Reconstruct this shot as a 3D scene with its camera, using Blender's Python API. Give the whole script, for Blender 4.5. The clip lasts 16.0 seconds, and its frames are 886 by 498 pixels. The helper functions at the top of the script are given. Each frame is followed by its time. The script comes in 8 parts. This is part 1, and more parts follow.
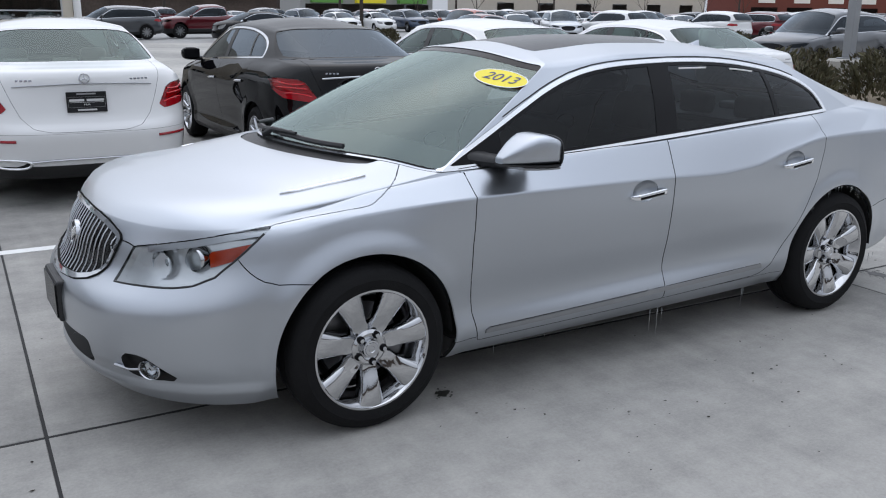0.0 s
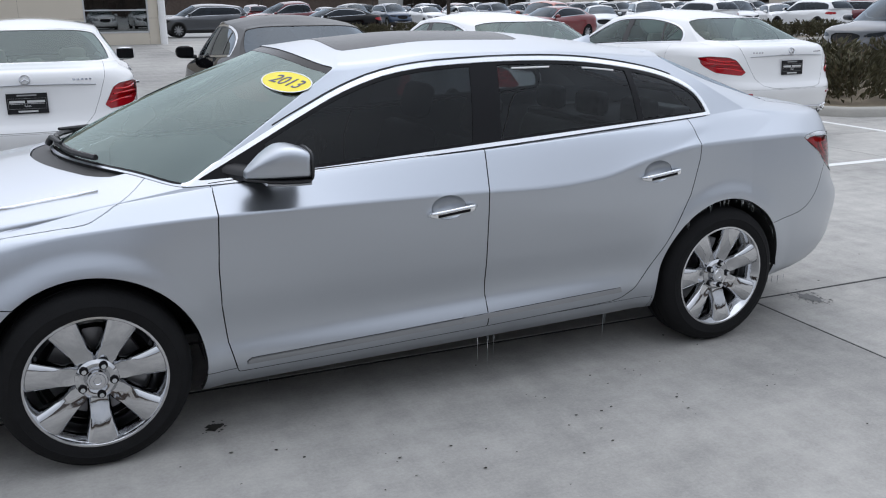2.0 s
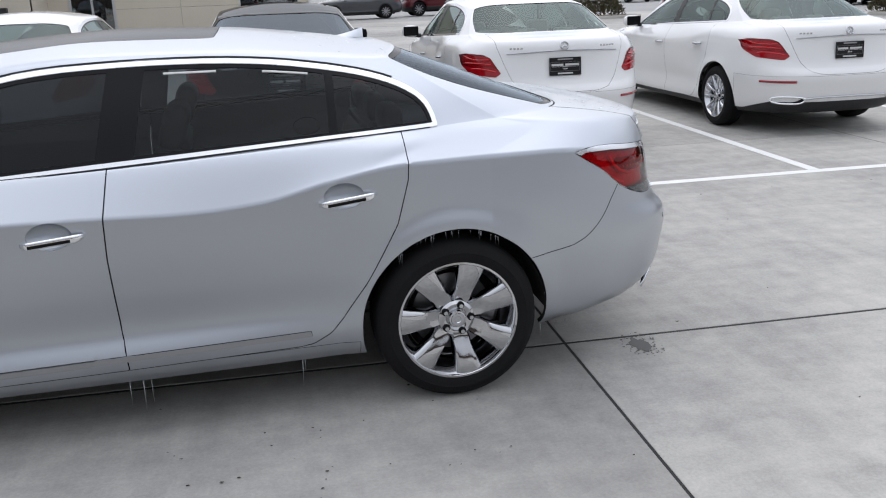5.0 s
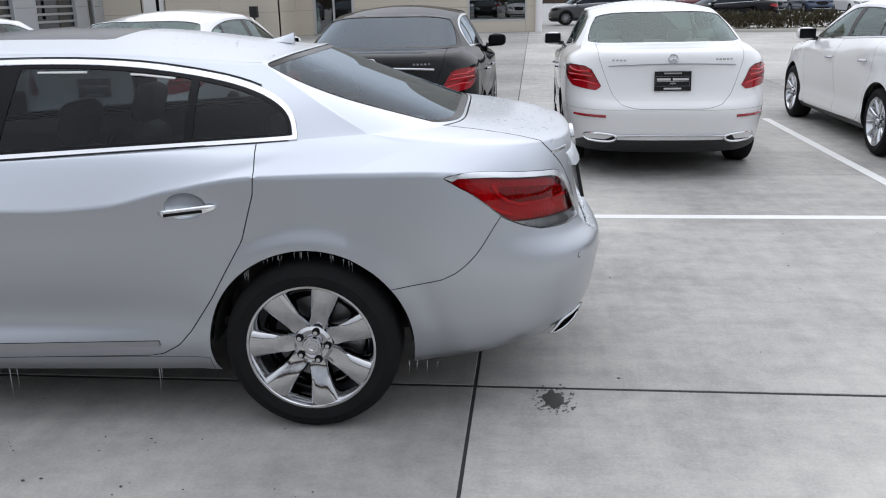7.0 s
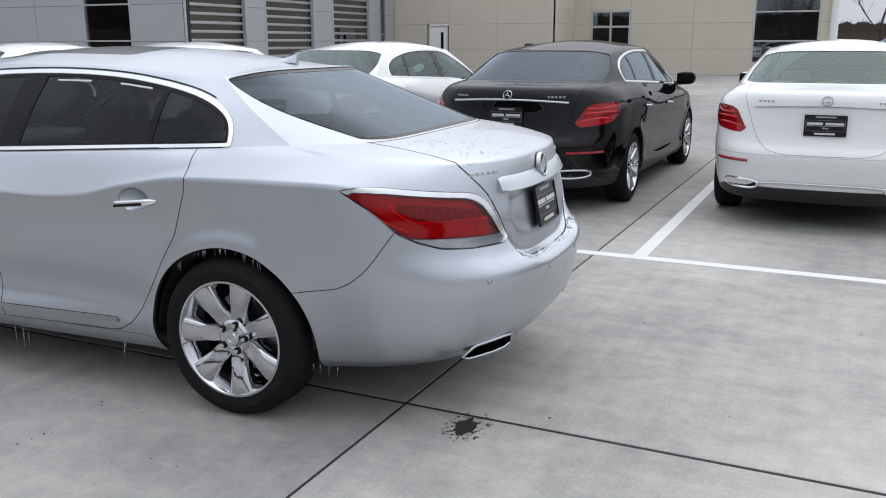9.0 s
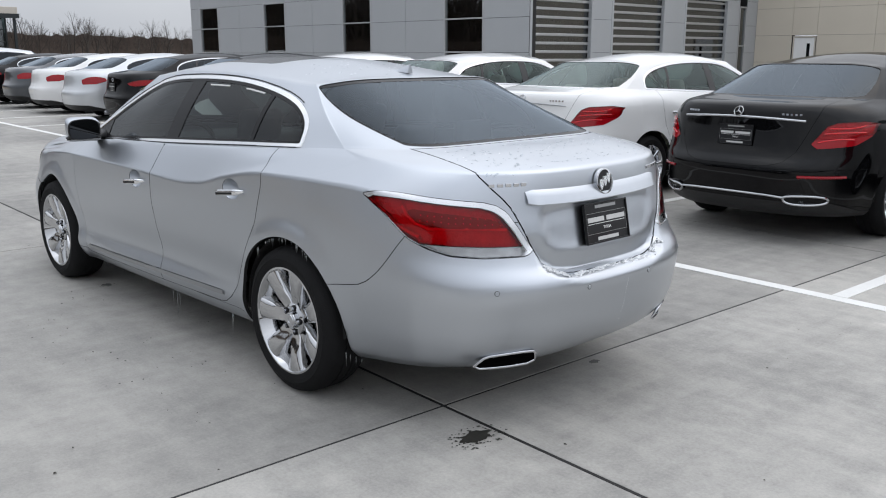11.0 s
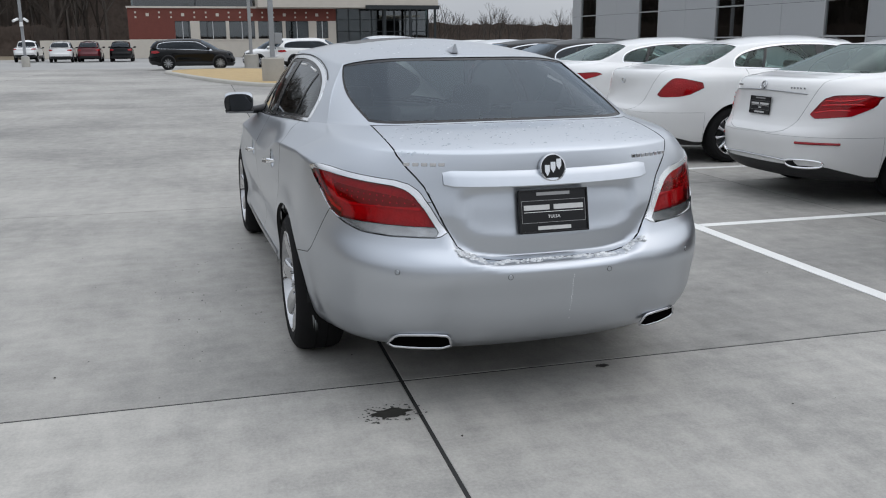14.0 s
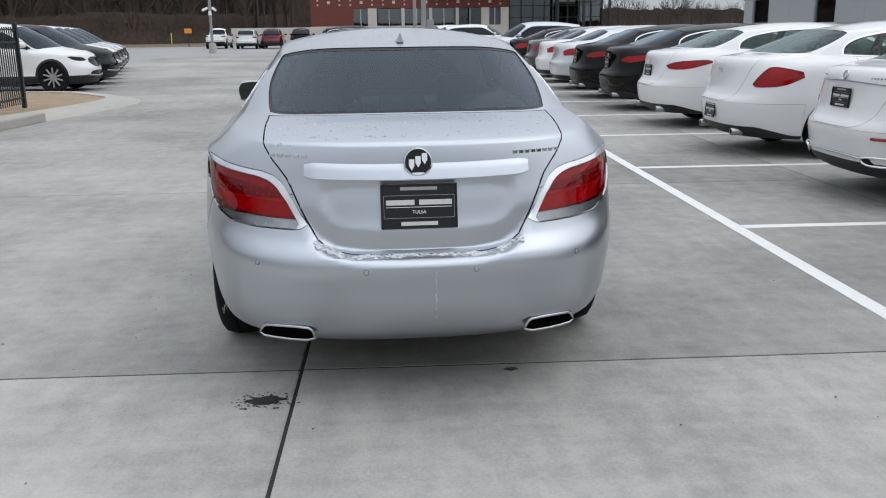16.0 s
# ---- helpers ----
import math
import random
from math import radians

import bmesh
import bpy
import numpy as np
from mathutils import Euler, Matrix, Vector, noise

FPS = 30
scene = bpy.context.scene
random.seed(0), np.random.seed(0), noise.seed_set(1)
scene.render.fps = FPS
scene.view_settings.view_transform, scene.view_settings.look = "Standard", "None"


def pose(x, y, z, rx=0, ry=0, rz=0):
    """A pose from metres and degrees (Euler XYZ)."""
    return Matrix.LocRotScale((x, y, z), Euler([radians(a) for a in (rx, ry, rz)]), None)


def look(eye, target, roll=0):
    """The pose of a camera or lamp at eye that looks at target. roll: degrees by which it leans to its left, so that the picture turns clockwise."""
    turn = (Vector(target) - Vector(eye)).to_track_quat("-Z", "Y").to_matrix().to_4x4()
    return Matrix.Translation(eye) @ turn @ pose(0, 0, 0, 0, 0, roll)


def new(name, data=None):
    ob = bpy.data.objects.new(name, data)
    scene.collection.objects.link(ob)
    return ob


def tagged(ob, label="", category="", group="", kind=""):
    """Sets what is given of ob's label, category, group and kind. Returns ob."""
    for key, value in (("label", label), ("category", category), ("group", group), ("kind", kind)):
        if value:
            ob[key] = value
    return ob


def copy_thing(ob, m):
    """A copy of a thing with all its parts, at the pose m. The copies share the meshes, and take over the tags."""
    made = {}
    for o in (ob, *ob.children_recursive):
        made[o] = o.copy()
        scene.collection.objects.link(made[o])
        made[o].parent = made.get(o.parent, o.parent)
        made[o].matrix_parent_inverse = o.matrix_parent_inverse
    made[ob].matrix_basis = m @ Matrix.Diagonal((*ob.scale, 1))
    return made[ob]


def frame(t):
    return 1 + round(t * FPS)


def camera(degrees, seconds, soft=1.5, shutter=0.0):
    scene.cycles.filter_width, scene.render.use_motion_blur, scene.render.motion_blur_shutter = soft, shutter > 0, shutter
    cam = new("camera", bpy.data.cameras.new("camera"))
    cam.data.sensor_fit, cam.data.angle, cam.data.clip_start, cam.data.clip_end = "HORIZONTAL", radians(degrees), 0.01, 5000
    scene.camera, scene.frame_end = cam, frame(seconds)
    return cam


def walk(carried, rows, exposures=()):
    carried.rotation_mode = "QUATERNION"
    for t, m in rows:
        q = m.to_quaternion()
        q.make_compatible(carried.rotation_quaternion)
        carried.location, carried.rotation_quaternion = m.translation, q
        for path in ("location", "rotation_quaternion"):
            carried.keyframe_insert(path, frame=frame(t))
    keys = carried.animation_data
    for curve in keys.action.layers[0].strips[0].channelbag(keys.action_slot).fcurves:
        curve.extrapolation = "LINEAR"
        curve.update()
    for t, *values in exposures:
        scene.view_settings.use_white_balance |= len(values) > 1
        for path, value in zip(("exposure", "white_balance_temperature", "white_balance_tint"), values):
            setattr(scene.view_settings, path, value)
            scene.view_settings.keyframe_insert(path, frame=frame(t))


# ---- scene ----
cam = camera(54.0, 16.0, soft=1.1)
PATH = [
    (0, (-1.421, -3.74, 1.608), (-0.412, -2.096, 1.081), 0.5),
    (0.5, (-1.107, -3.852, 1.607), (-0.139, -2.185, 1.072), 1.0),
    (1, (-0.766, -3.926, 1.601), (0.167, -2.243, 1.057), 0.4),
    (1.5, (-0.426, -3.906, 1.622), (0.44, -2.186, 1.08), -0.4),
    (2, (-0.071, -4.013, 1.617), (0.733, -2.263, 1.076), -0.5),
    (2.5, (0.257, -4.087, 1.614), (1.02, -2.322, 1.063), -1.0),
    (3, (0.626, -4.025, 1.622), (1.319, -2.226, 1.088), -1.9),
    (3.5, (1.007, -4.073, 1.606), (1.586, -2.237, 1.065), -2.6),
    (4, (1.339, -4.132, 1.626), (1.857, -2.284, 1.063), -2.3),
    (4.5, (1.711, -4.04, 1.623), (2.213, -2.186, 1.064), -2.4),
    (5, (2.094, -4.092, 1.625), (2.5, -2.221, 1.047), -2.1),
    (5.2, (2.241, -4.1, 1.633), (2.598, -2.222, 1.045), -1.9),
    (7.5, (3.894, -3.882, 1.567), (3.611, -1.976, 1.031), -1.1),
    (8, (4.246, -3.87, 1.54), (3.799, -1.989, 1.03), -0.9),
    (10.3, (5.693, -3.204, 1.508), (4.501, -1.651, 1.098), 0.6),
    (10.5, (5.781, -3.135, 1.524), (4.514, -1.644, 1.109), 0.5),
    (11, (6.057, -2.963, 1.51), (4.631, -1.631, 1.072), -0.0),
    (11.5, (6.273, -2.785, 1.51), (4.751, -1.567, 1.06), -0.5),
    (12, (6.394, -2.489, 1.512), (4.789, -1.385, 1.059), -0.6),
    (12.5, (6.611, -2.227, 1.504), (4.908, -1.283, 1.045), -0.0),
    (13, (6.799, -1.997, 1.51), (5.053, -1.146, 1.034), 0.3),
    (13.5, (6.878, -1.693, 1.474), (5.095, -0.922, 0.997), 0.0),
    (14, (6.97, -1.393, 1.467), (5.109, -0.825, 1.004), -0.4),
    (14.5, (7.12, -1.107, 1.504), (5.216, -0.718, 1.033), -0.7),
    (15, (7.11, -0.79, 1.453), (5.2, -0.441, 0.974), -1.1),
    (15.5, (7.052, -0.53, 1.478), (5.137, -0.238, 0.982), -0.7),
    (16, (7.139, -0.21, 1.473), (5.208, -0.032, 0.984), -0.7),
]
EXPOSURES = [(0, -0.05, 6080, 11), (2.5, 0.05, 6120, 11), (5, 0.1, 6300, 12), (7.5, 0.13, 6280, 11), (8, 0.18, 6280, 11), (10.5, 0.09, 6370, 10), (11.2, 0.15, 6365, 10), (12.5, 0.16, 6360, 10), (14, -0.07, 6330, 9), (14.5, -0.08, 6320, 9), (15.2, -0.02, 6320, 9), (16, 0.02, 6320, 9)]
walk(cam, [(t, look(eye, target, roll)) for t, eye, target, roll in PATH], EXPOSURES)

# ---------------------------------------------------------------- world and light
world = bpy.data.worlds.new("overcast_sky")
scene.world = world
world.use_nodes = True
wn = world.node_tree.nodes
wl = world.node_tree.links
wn.clear()
SUN_EL, SUN_AZ = 55.0, 15.0
sky = wn.new("ShaderNodeTexSky")
sky.sky_type, sky.sun_disc = "NISHITA", False
sky.sun_elevation, sky.sun_rotation = radians(SUN_EL), radians(SUN_AZ)
sky.dust_density, sky.air_density = 4.0, 1.0
cloud_map = wn.new("ShaderNodeTexCoord")
cloud_noise = wn.new("ShaderNodeTexNoise")
cloud_noise.inputs["Scale"].default_value = 2.2
cloud_noise.inputs["Detail"].default_value = 5.0
cloud_ramp = wn.new("ShaderNodeValToRGB")
cloud_ramp.color_ramp.elements[0].position, cloud_ramp.color_ramp.elements[0].color = 0.3, (6.6, 7.0, 7.7, 1)
cloud_ramp.color_ramp.elements[1].position, cloud_ramp.color_ramp.elements[1].color = 0.72, (10.2, 10.4, 10.8, 1)
cloud_mix = wn.new("ShaderNodeMixRGB")
cloud_mix.inputs[0].default_value = 0.88
backdrop_light = wn.new("ShaderNodeBackground")
backdrop_light.inputs["Strength"].default_value = 0.098
world_out = wn.new("ShaderNodeOutputWorld")
wl.new(cloud_map.outputs["Generated"], cloud_noise.inputs["Vector"])
wl.new(cloud_noise.outputs["Fac"], cloud_ramp.inputs["Fac"])
wl.new(sky.outputs["Color"], cloud_mix.inputs[1])
wl.new(cloud_ramp.outputs["Color"], cloud_mix.inputs[2])
# an overcast sky is about three times as bright overhead as at the horizon
up = wn.new("ShaderNodeSeparateXYZ")
rise = wn.new("ShaderNodeMapRange")
rise.inputs["From Min"].default_value, rise.inputs["From Max"].default_value = 0.0, 1.0
rise.inputs["To Min"].default_value, rise.inputs["To Max"].default_value = 0.64, 1.46
shade = wn.new("ShaderNodeVectorMath")
shade.operation = "SCALE"
wl.new(cloud_map.outputs["Generated"], up.inputs[0])
wl.new(up.outputs["Z"], rise.inputs["Value"])
wl.new(cloud_mix.outputs["Color"], shade.inputs[0])
# and brighter round the place of the hidden sun
glow = wn.new("ShaderNodeVectorMath")
glow.operation = "DOT_PRODUCT"
glow.inputs[1].default_value = Vector((5, 20, 30)).normalized()
glow_range = wn.new("ShaderNodeMapRange")
glow_range.inputs["From Min"].default_value, glow_range.inputs["From Max"].default_value = -0.6, 1.0
glow_range.inputs["To Min"].default_value, glow_range.inputs["To Max"].default_value = 0.84, 1.30
both = wn.new("ShaderNodeMath")
both.operation = "MULTIPLY"
wl.new(cloud_map.outputs["Generated"], glow.inputs[0])
wl.new(glow.outputs["Value"], glow_range.inputs["Value"])
wl.new(rise.outputs["Result"], both.inputs[0])
wl.new(glow_range.outputs["Result"], both.inputs[1])
wl.new(both.outputs[0], shade.inputs["Scale"])
wl.new(shade.outputs[0], backdrop_light.inputs["Color"])
wl.new(backdrop_light.outputs["Background"], world_out.inputs["Surface"])
sun = new("sun", bpy.data.lights.new("sun", "SUN"))
sun.data.energy, sun.data.angle, sun.data.color = 0.5, radians(110), (1.0, 0.975, 0.94)
sun.matrix_world = look((5, 20, 30), (0, 0, 0))


# ---------------------------------------------------------------- materials
def material(name, color, rough=0.5, metal=0.0, coat=0.0, coat_rough=0.03, var=0.0, scale=8.0, bump=0.0, bump_scale=60.0,
             fine=0.0, transmission=0.0, ior=1.45, emit=None, spec=0.5, rough_var=0.0, alpha=1.0, island=0.0):
    """A Principled material with variation in colour at two sizes and fine relief."""
    m = bpy.data.materials.new(name)
    m.use_nodes = True
    n, l = m.node_tree.nodes, m.node_tree.links
    b = n["Principled BSDF"]
    b.inputs["Base Color"].default_value = (*color, 1)
    b.inputs["Roughness"].default_value = rough
    b.inputs["Metallic"].default_value = metal
    b.inputs["Coat Weight"].default_value = coat
    b.inputs["Coat Roughness"].default_value = coat_rough
    b.inputs["Transmission Weight"].default_value = transmission
    b.inputs["IOR"].default_value = ior
    b.inputs["Specular IOR Level"].default_value = spec
    b.inputs["Alpha"].default_value = alpha
    if emit:
        b.inputs["Emission Color"].default_value = (*emit[:3], 1)
        b.inputs["Emission Strength"].default_value = emit[3]
    if not (var or bump or fine or rough_var or island):
        return m
    tc = n.new("ShaderNodeTexCoord")
    big = n.new("ShaderNodeTexNoise")
    big.inputs["Scale"].default_value, big.inputs["Detail"].default_value = scale, 6.0
    l.new(tc.outputs["Object"], big.inputs["Vector"])
    small = n.new("ShaderNodeTexNoise")
    small.inputs["Scale"].default_value, small.inputs["Detail"].default_value = bump_scale, 4.0
    l.new(tc.outputs["Object"], small.inputs["Vector"])
    if var or fine or island:
        add = n.new("ShaderNodeMath")
        add.operation = "MULTIPLY_ADD"
        l.new(big.outputs["Fac"], add.inputs[0])
        add.inputs[1].default_value, add.inputs[2].default_value = 2 * var, 1 - var - fine - island
        two = n.new("ShaderNodeMath")
        two.operation = "MULTIPLY_ADD"
        l.new(small.outputs["Fac"], two.inputs[0])
        two.inputs[1].default_value = 2 * fine
        l.new(add.outputs[0], two.inputs[2])
        three = n.new("ShaderNodeMath")
        three.operation = "MULTIPLY_ADD"
        rnd = n.new("ShaderNodeNewGeometry")
        l.new(rnd.outputs["Random Per Island"], three.inputs[0])
        three.inputs[1].default_value = 2 * island
        l.new(two.outputs[0], three.inputs[2])
        mul = n.new("ShaderNodeVectorMath")
        mul.operation = "SCALE"
        mul.inputs[0].default_value = color
        l.new(three.outputs[0], mul.inputs["Scale"])
        l.new(mul.outputs[0], b.inputs["Base Color"])
    if rough_var:
        rm = n.new("ShaderNodeMath")
        rm.operation = "MULTIPLY_ADD"
        l.new(big.outputs["Fac"], rm.inputs[0])
        rm.inputs[1].default_value, rm.inputs[2].default_value = 2 * rough_var, rough - rough_var
        l.new(rm.outputs[0], b.inputs["Roughness"])
    if bump:
        bp = n.new("ShaderNodeBump")
        bp.inputs["Strength"].default_value, bp.inputs["Distance"].default_value = bump, 0.01
        l.new(small.outputs["Fac"], bp.inputs["Height"])
        l.new(bp.outputs[0], b.inputs["Normal"])
    return m


def car_paint(name, color, metal, rough=0.38, flake=0.03, dirt=0.05, coat=1.0):
    m = material(name, color, rough, metal, coat=coat, coat_rough=0.04, var=dirt, scale=1.3, fine=flake, bump_scale=420.0, rough_var=0.05, spec=0.2 if metal else 0.1)
    return m


SILVER = car_paint("silver_paint", (0.485, 0.512, 0.550), 1.0, 0.33, 0.05, 0.02, 0.4)
WHITE = car_paint("white_paint", (0.74, 0.74, 0.735), 0.0, 0.3, 0.0, 0.03)
BLACK = material("black_paint", (0.0025, 0.0025, 0.003), 0.5, 0.0, coat=0.55, coat_rough=0.015, var=0.1, scale=1.3, spec=0.0)
GREY = car_paint("grey_paint", (0.07, 0.075, 0.083), 0.4, 0.35, 0.02)
PALE = car_paint("pale_silver_paint", (0.58, 0.6, 0.62), 0.5, 0.35, 0.02)
DARKRED = car_paint("dark_red_paint", (0.10, 0.010, 0.016), 0.2, 0.3, 0.02)
RED = car_paint("red_paint", (0.143, 0.005, 0.008), 0.1, 0.3, 0.0)
BLUE = car_paint("blue_grey_paint", (0.03, 0.05, 0.09), 0.3, 0.3, 0.02)
ORANGE = car_paint("orange_paint", (0.42, 0.07, 0.03), 0.1, 0.3, 0.0)
CHROME = material("chrome", (0.56, 0.57, 0.59), 0.08, 1.0, rough_var=0.03, scale=9)
SATIN = material("satin_metal", (0.45, 0.46, 0.48), 0.3, 1.0, var=0.05)
MOULDING = material("moulding_metal", (0.36, 0.37, 0.385), 0.28, 1.0, var=0.04)
BRUSHED = material("machined_metal", (0.28, 0.28, 0.29), 0.42, 1.0, var=0.2, scale=30)
RUBBER = material("tyre_rubber", (0.011, 0.011, 0.0115), 0.8, var=0.35, scale=9, bump=0.25, bump_scale=160, fine=0.1, spec=0.16)
TRIM = material("black_plastic_trim", (0.018, 0.018, 0.019), 0.5, var=0.2, scale=14, bump=0.1, bump_scale=300)
GLOSSBLACK = material("gloss_black_trim", (0.005, 0.005, 0.006), 0.25, spec=0.2)
# dark liner plastic; also painted on as shade in shut lines and exhausts
CAVITY = material("liner_and_gap_shade", (0.012, 0.012, 0.012), 0.95, var=0.3, bump=0.4, bump_scale=40)
FABRIC = material("seat_leather", (0.055, 0.052, 0.05), 0.6, var=0.15, bump=0.15, bump_scale=180)
HEADLINER = material("grey_headliner", (0.3, 0.3, 0.29), 0.9, var=0.08, bump=0.1, bump_scale=200)
BEIGE_SEAT = material("pale_seat_leather", (0.42, 0.38, 0.33), 0.6, var=0.12, bump=0.15, bump_scale=180)
PLATEBLACK = material("plate_black", (0.008, 0.008, 0.009), 0.35, coat=0.15, spec=0.3)
LETTER = material("white_lettering", (0.8, 0.8, 0.79), 0.4, var=0.04)
YELLOW = material("yellow_vinyl", (0.85, 0.72, 0.03), 0.4, var=0.05)
ICE = material("clear_ice", (0.85, 0.9, 0.93), 0.12, transmission=0.75, ior=1.31, var=0.08, bump=0.2, bump_scale=90)
LEAFGREEN = material("green_canopy", (0.12, 0.3, 0.06), 0.6)
OIL = material("wet_stain", (0.035, 0.034, 0.030), 0.45, var=0.3, scale=30)
DEBRIS = material("dark_crumbs", (0.03, 0.025, 0.02), 0.9, island=0.4)
SLUSH = material("frozen_slush", (0.82, 0.84, 0.86), 0.45, transmission=0.15, ior=1.31, var=0.15, scale=40, bump=0.8, bump_scale=120)


def glass(name, tint, ior=1.5, sheen=(0.9, 0.92, 0.93)):
    """Window glass: a thin clear or tinted sheet with a true mirror sheen."""
    m = bpy.data.materials.new(name)
    m.use_nodes = True
    n, l = m.node_tree.nodes, m.node_tree.links
    n.clear()
    out = n.new("ShaderNodeOutputMaterial")
    clear = n.new("ShaderNodeBsdfTransparent")
    clear.inputs["Color"].default_value = (*tint, 1)
    gloss = n.new("ShaderNodeBsdfGlossy")
    gloss.inputs["Roughness"].default_value = 0.015
    gloss.inputs["Color"].default_value = (*sheen, 1)
    fres = n.new("ShaderNodeFresnel")
    fres.inputs["IOR"].default_value = ior
    mix = n.new("ShaderNodeMixShader")
    l.new(fres.outputs[0], mix.inputs[0])
    l.new(clear.outputs[0], mix.inputs[1])
    l.new(gloss.outputs[0], mix.inputs[2])
    l.new(mix.outputs[0], out.inputs["Surface"])
    return m


WINDSCREEN = glass("windscreen_glass", (0.60, 0.70, 0.67), 2.1, (0.78, 0.92, 0.88))
TINTED = glass("tinted_glass", (0.13, 0.148, 0.16), 1.36)
REARTINT = glass("rear_tinted_glass", (0.38, 0.415, 0.425), 1.36)
BACKLIGHT = glass("rear_window_glass", (0.40, 0.43, 0.45), 1.40, (0.78, 0.88, 0.98))
SMOKED = glass("smoked_glass", (0.11, 0.122, 0.135), 1.42, (0.78, 0.88, 0.98))
LIGHTGLASS = glass("light_car_glass", (0.60, 0.72, 0.69), 1.42, (0.82, 0.95, 0.93))
LENS = glass("clear_lamp_lens", (0.93, 0.95, 0.96))


def lens_red(name, color, rough=0.12):
    return material(name, color, rough, coat=0.8, coat_rough=0.02, var=0.15, scale=30, spec=0.12)


REDLENS = lens_red("red_lamp_lens", (0.30, 0.003, 0.008))
REDGLASS = glass("red_lamp_glass", (0.94, 0.022, 0.07), 1.45)
DARKREDLENS = lens_red("dark_red_lamp_lens", (0.26, 0.003, 0.009))
BRIGHTRED = lens_red("bright_red_lens", (0.62, 0.012, 0.02))
# near-black that stands for the shade inside an exhaust
EXHAUSTSHADE = material("exhaust_shade_black", (0.003, 0.003, 0.003), 1.0, spec=0.0)
AMBER = lens_red("amber_lamp_lens", (0.62, 0.055, 0.008))
LAMPBOWL = material("tail_lamp_bowl", (0.62, 0.60, 0.60), 0.3, 0.0, var=0.22, scale=26, bump=1.0, bump_scale=55)
BRIGHTTRIM = material("polished_trim", (0.86, 0.87, 0.88), 0.14, 1.0, rough_var=0.03, scale=12)
WHEELCHROME = material("wheel_chrome", (0.55, 0.555, 0.565), 0.06, 1.0, rough_var=0.03, scale=9)
CLEARLENS = material("frosted_lamp_lens", (0.33, 0.335, 0.34), 0.15, coat=1.0, transmission=0.4, var=0.1, scale=40)
REFLECTOR = material("lamp_reflector", (0.85, 0.86, 0.87), 0.1, 1.0, bump=0.2, bump_scale=60)


# ---------------------------------------------------------------- mesh helpers
def mesh_object(name, verts, faces, mat, parent=None, label="", smooth=True):
    me = bpy.data.meshes.new(name)
    me.from_pydata([tuple(map(float, v)) for v in verts], [], [tuple(map(int, f)) for f in faces])
    me.materials.append(mat)
    if smooth:
        me.polygons.foreach_set("use_smooth", [True] * len(me.polygons))
    me.update()
    ob = new(name, me)
    ob.parent = parent
    if label:
        ob["label"] = label
    return ob


def part(name, bm, mat, parent=None, label="", smooth=False, angle=35):
    """Links a bmesh as one mesh object under a thing or a part."""
    me = bpy.data.meshes.new(name)
    bmesh.ops.recalc_face_normals(bm, faces=bm.faces)
    if smooth:
        for f in bm.faces:
            f.smooth = True
        for e in bm.edges:
            if len(e.link_faces) == 2 and e.calc_face_angle(0) > radians(angle):
                e.smooth = False
    bm.to_mesh(me)
    bm.free()
    me.materials.append(mat)
    ob = new(name, me)
    ob.parent = parent
    if label:
        ob["label"] = label
    return ob


def thing(name, label, category, m=None, group="", kind=""):
    ob = new(name)
    ob.empty_display_size = 0.2
    if m is not None:
        ob.matrix_basis = m
    return tagged(ob, label, category, group, kind)


def box(bm, x0, x1, y0, y1, z0, z1, bevel=0.0, m=None, seg=2):
    c = Matrix.Translation(((x0 + x1) / 2, (y0 + y1) / 2, (z0 + z1) / 2)) @ Matrix.Diagonal((x1 - x0, y1 - y0, z1 - z0, 1))
    got = bmesh.ops.create_cube(bm, size=1.0, matrix=(m @ c if m is not None else c))
    if bevel:
        es = {e for v in got["verts"] for e in v.link_edges}
        bmesh.ops.bevel(bm, geom=list(es), offset=bevel, segments=seg, affect="EDGES", profile=0.5)
    return bm


def cylinder(bm, a, b, r, r2=None, seg=16, caps=True):
    a, b = Vector(a), Vector(b)
    d = b - a
    m = Matrix.Translation((a + b) / 2) @ d.to_track_quat("Z", "Y").to_matrix().to_4x4()
    bmesh.ops.create_cone(bm, cap_ends=caps, segments=seg, radius1=r, radius2=r if r2 is None else r2, depth=d.length, matrix=m)
    return bm


def lathe(bm, profile, seg=48, axis="y", start=0.0, end=360.0):
    """Turns (radius, along) pairs about the y axis."""
    rings = []
    full = abs(end - start) >= 360
    count = seg if full else seg + 1
    for k in range(count):
        a = radians(start + (end - start) * k / seg)
        rings.append([bm.verts.new((r * math.cos(a), y, r * math.sin(a)) if axis == "y" else (r * math.cos(a), r * math.sin(a), y)) for r, y in profile])
    for k in range(seg if full else count - 1):
        p, q = rings[k], rings[(k + 1) % count]
        for i in range(len(profile) - 1):
            bm.faces.new((p[i], p[i + 1], q[i + 1], q[i]))
    return bm


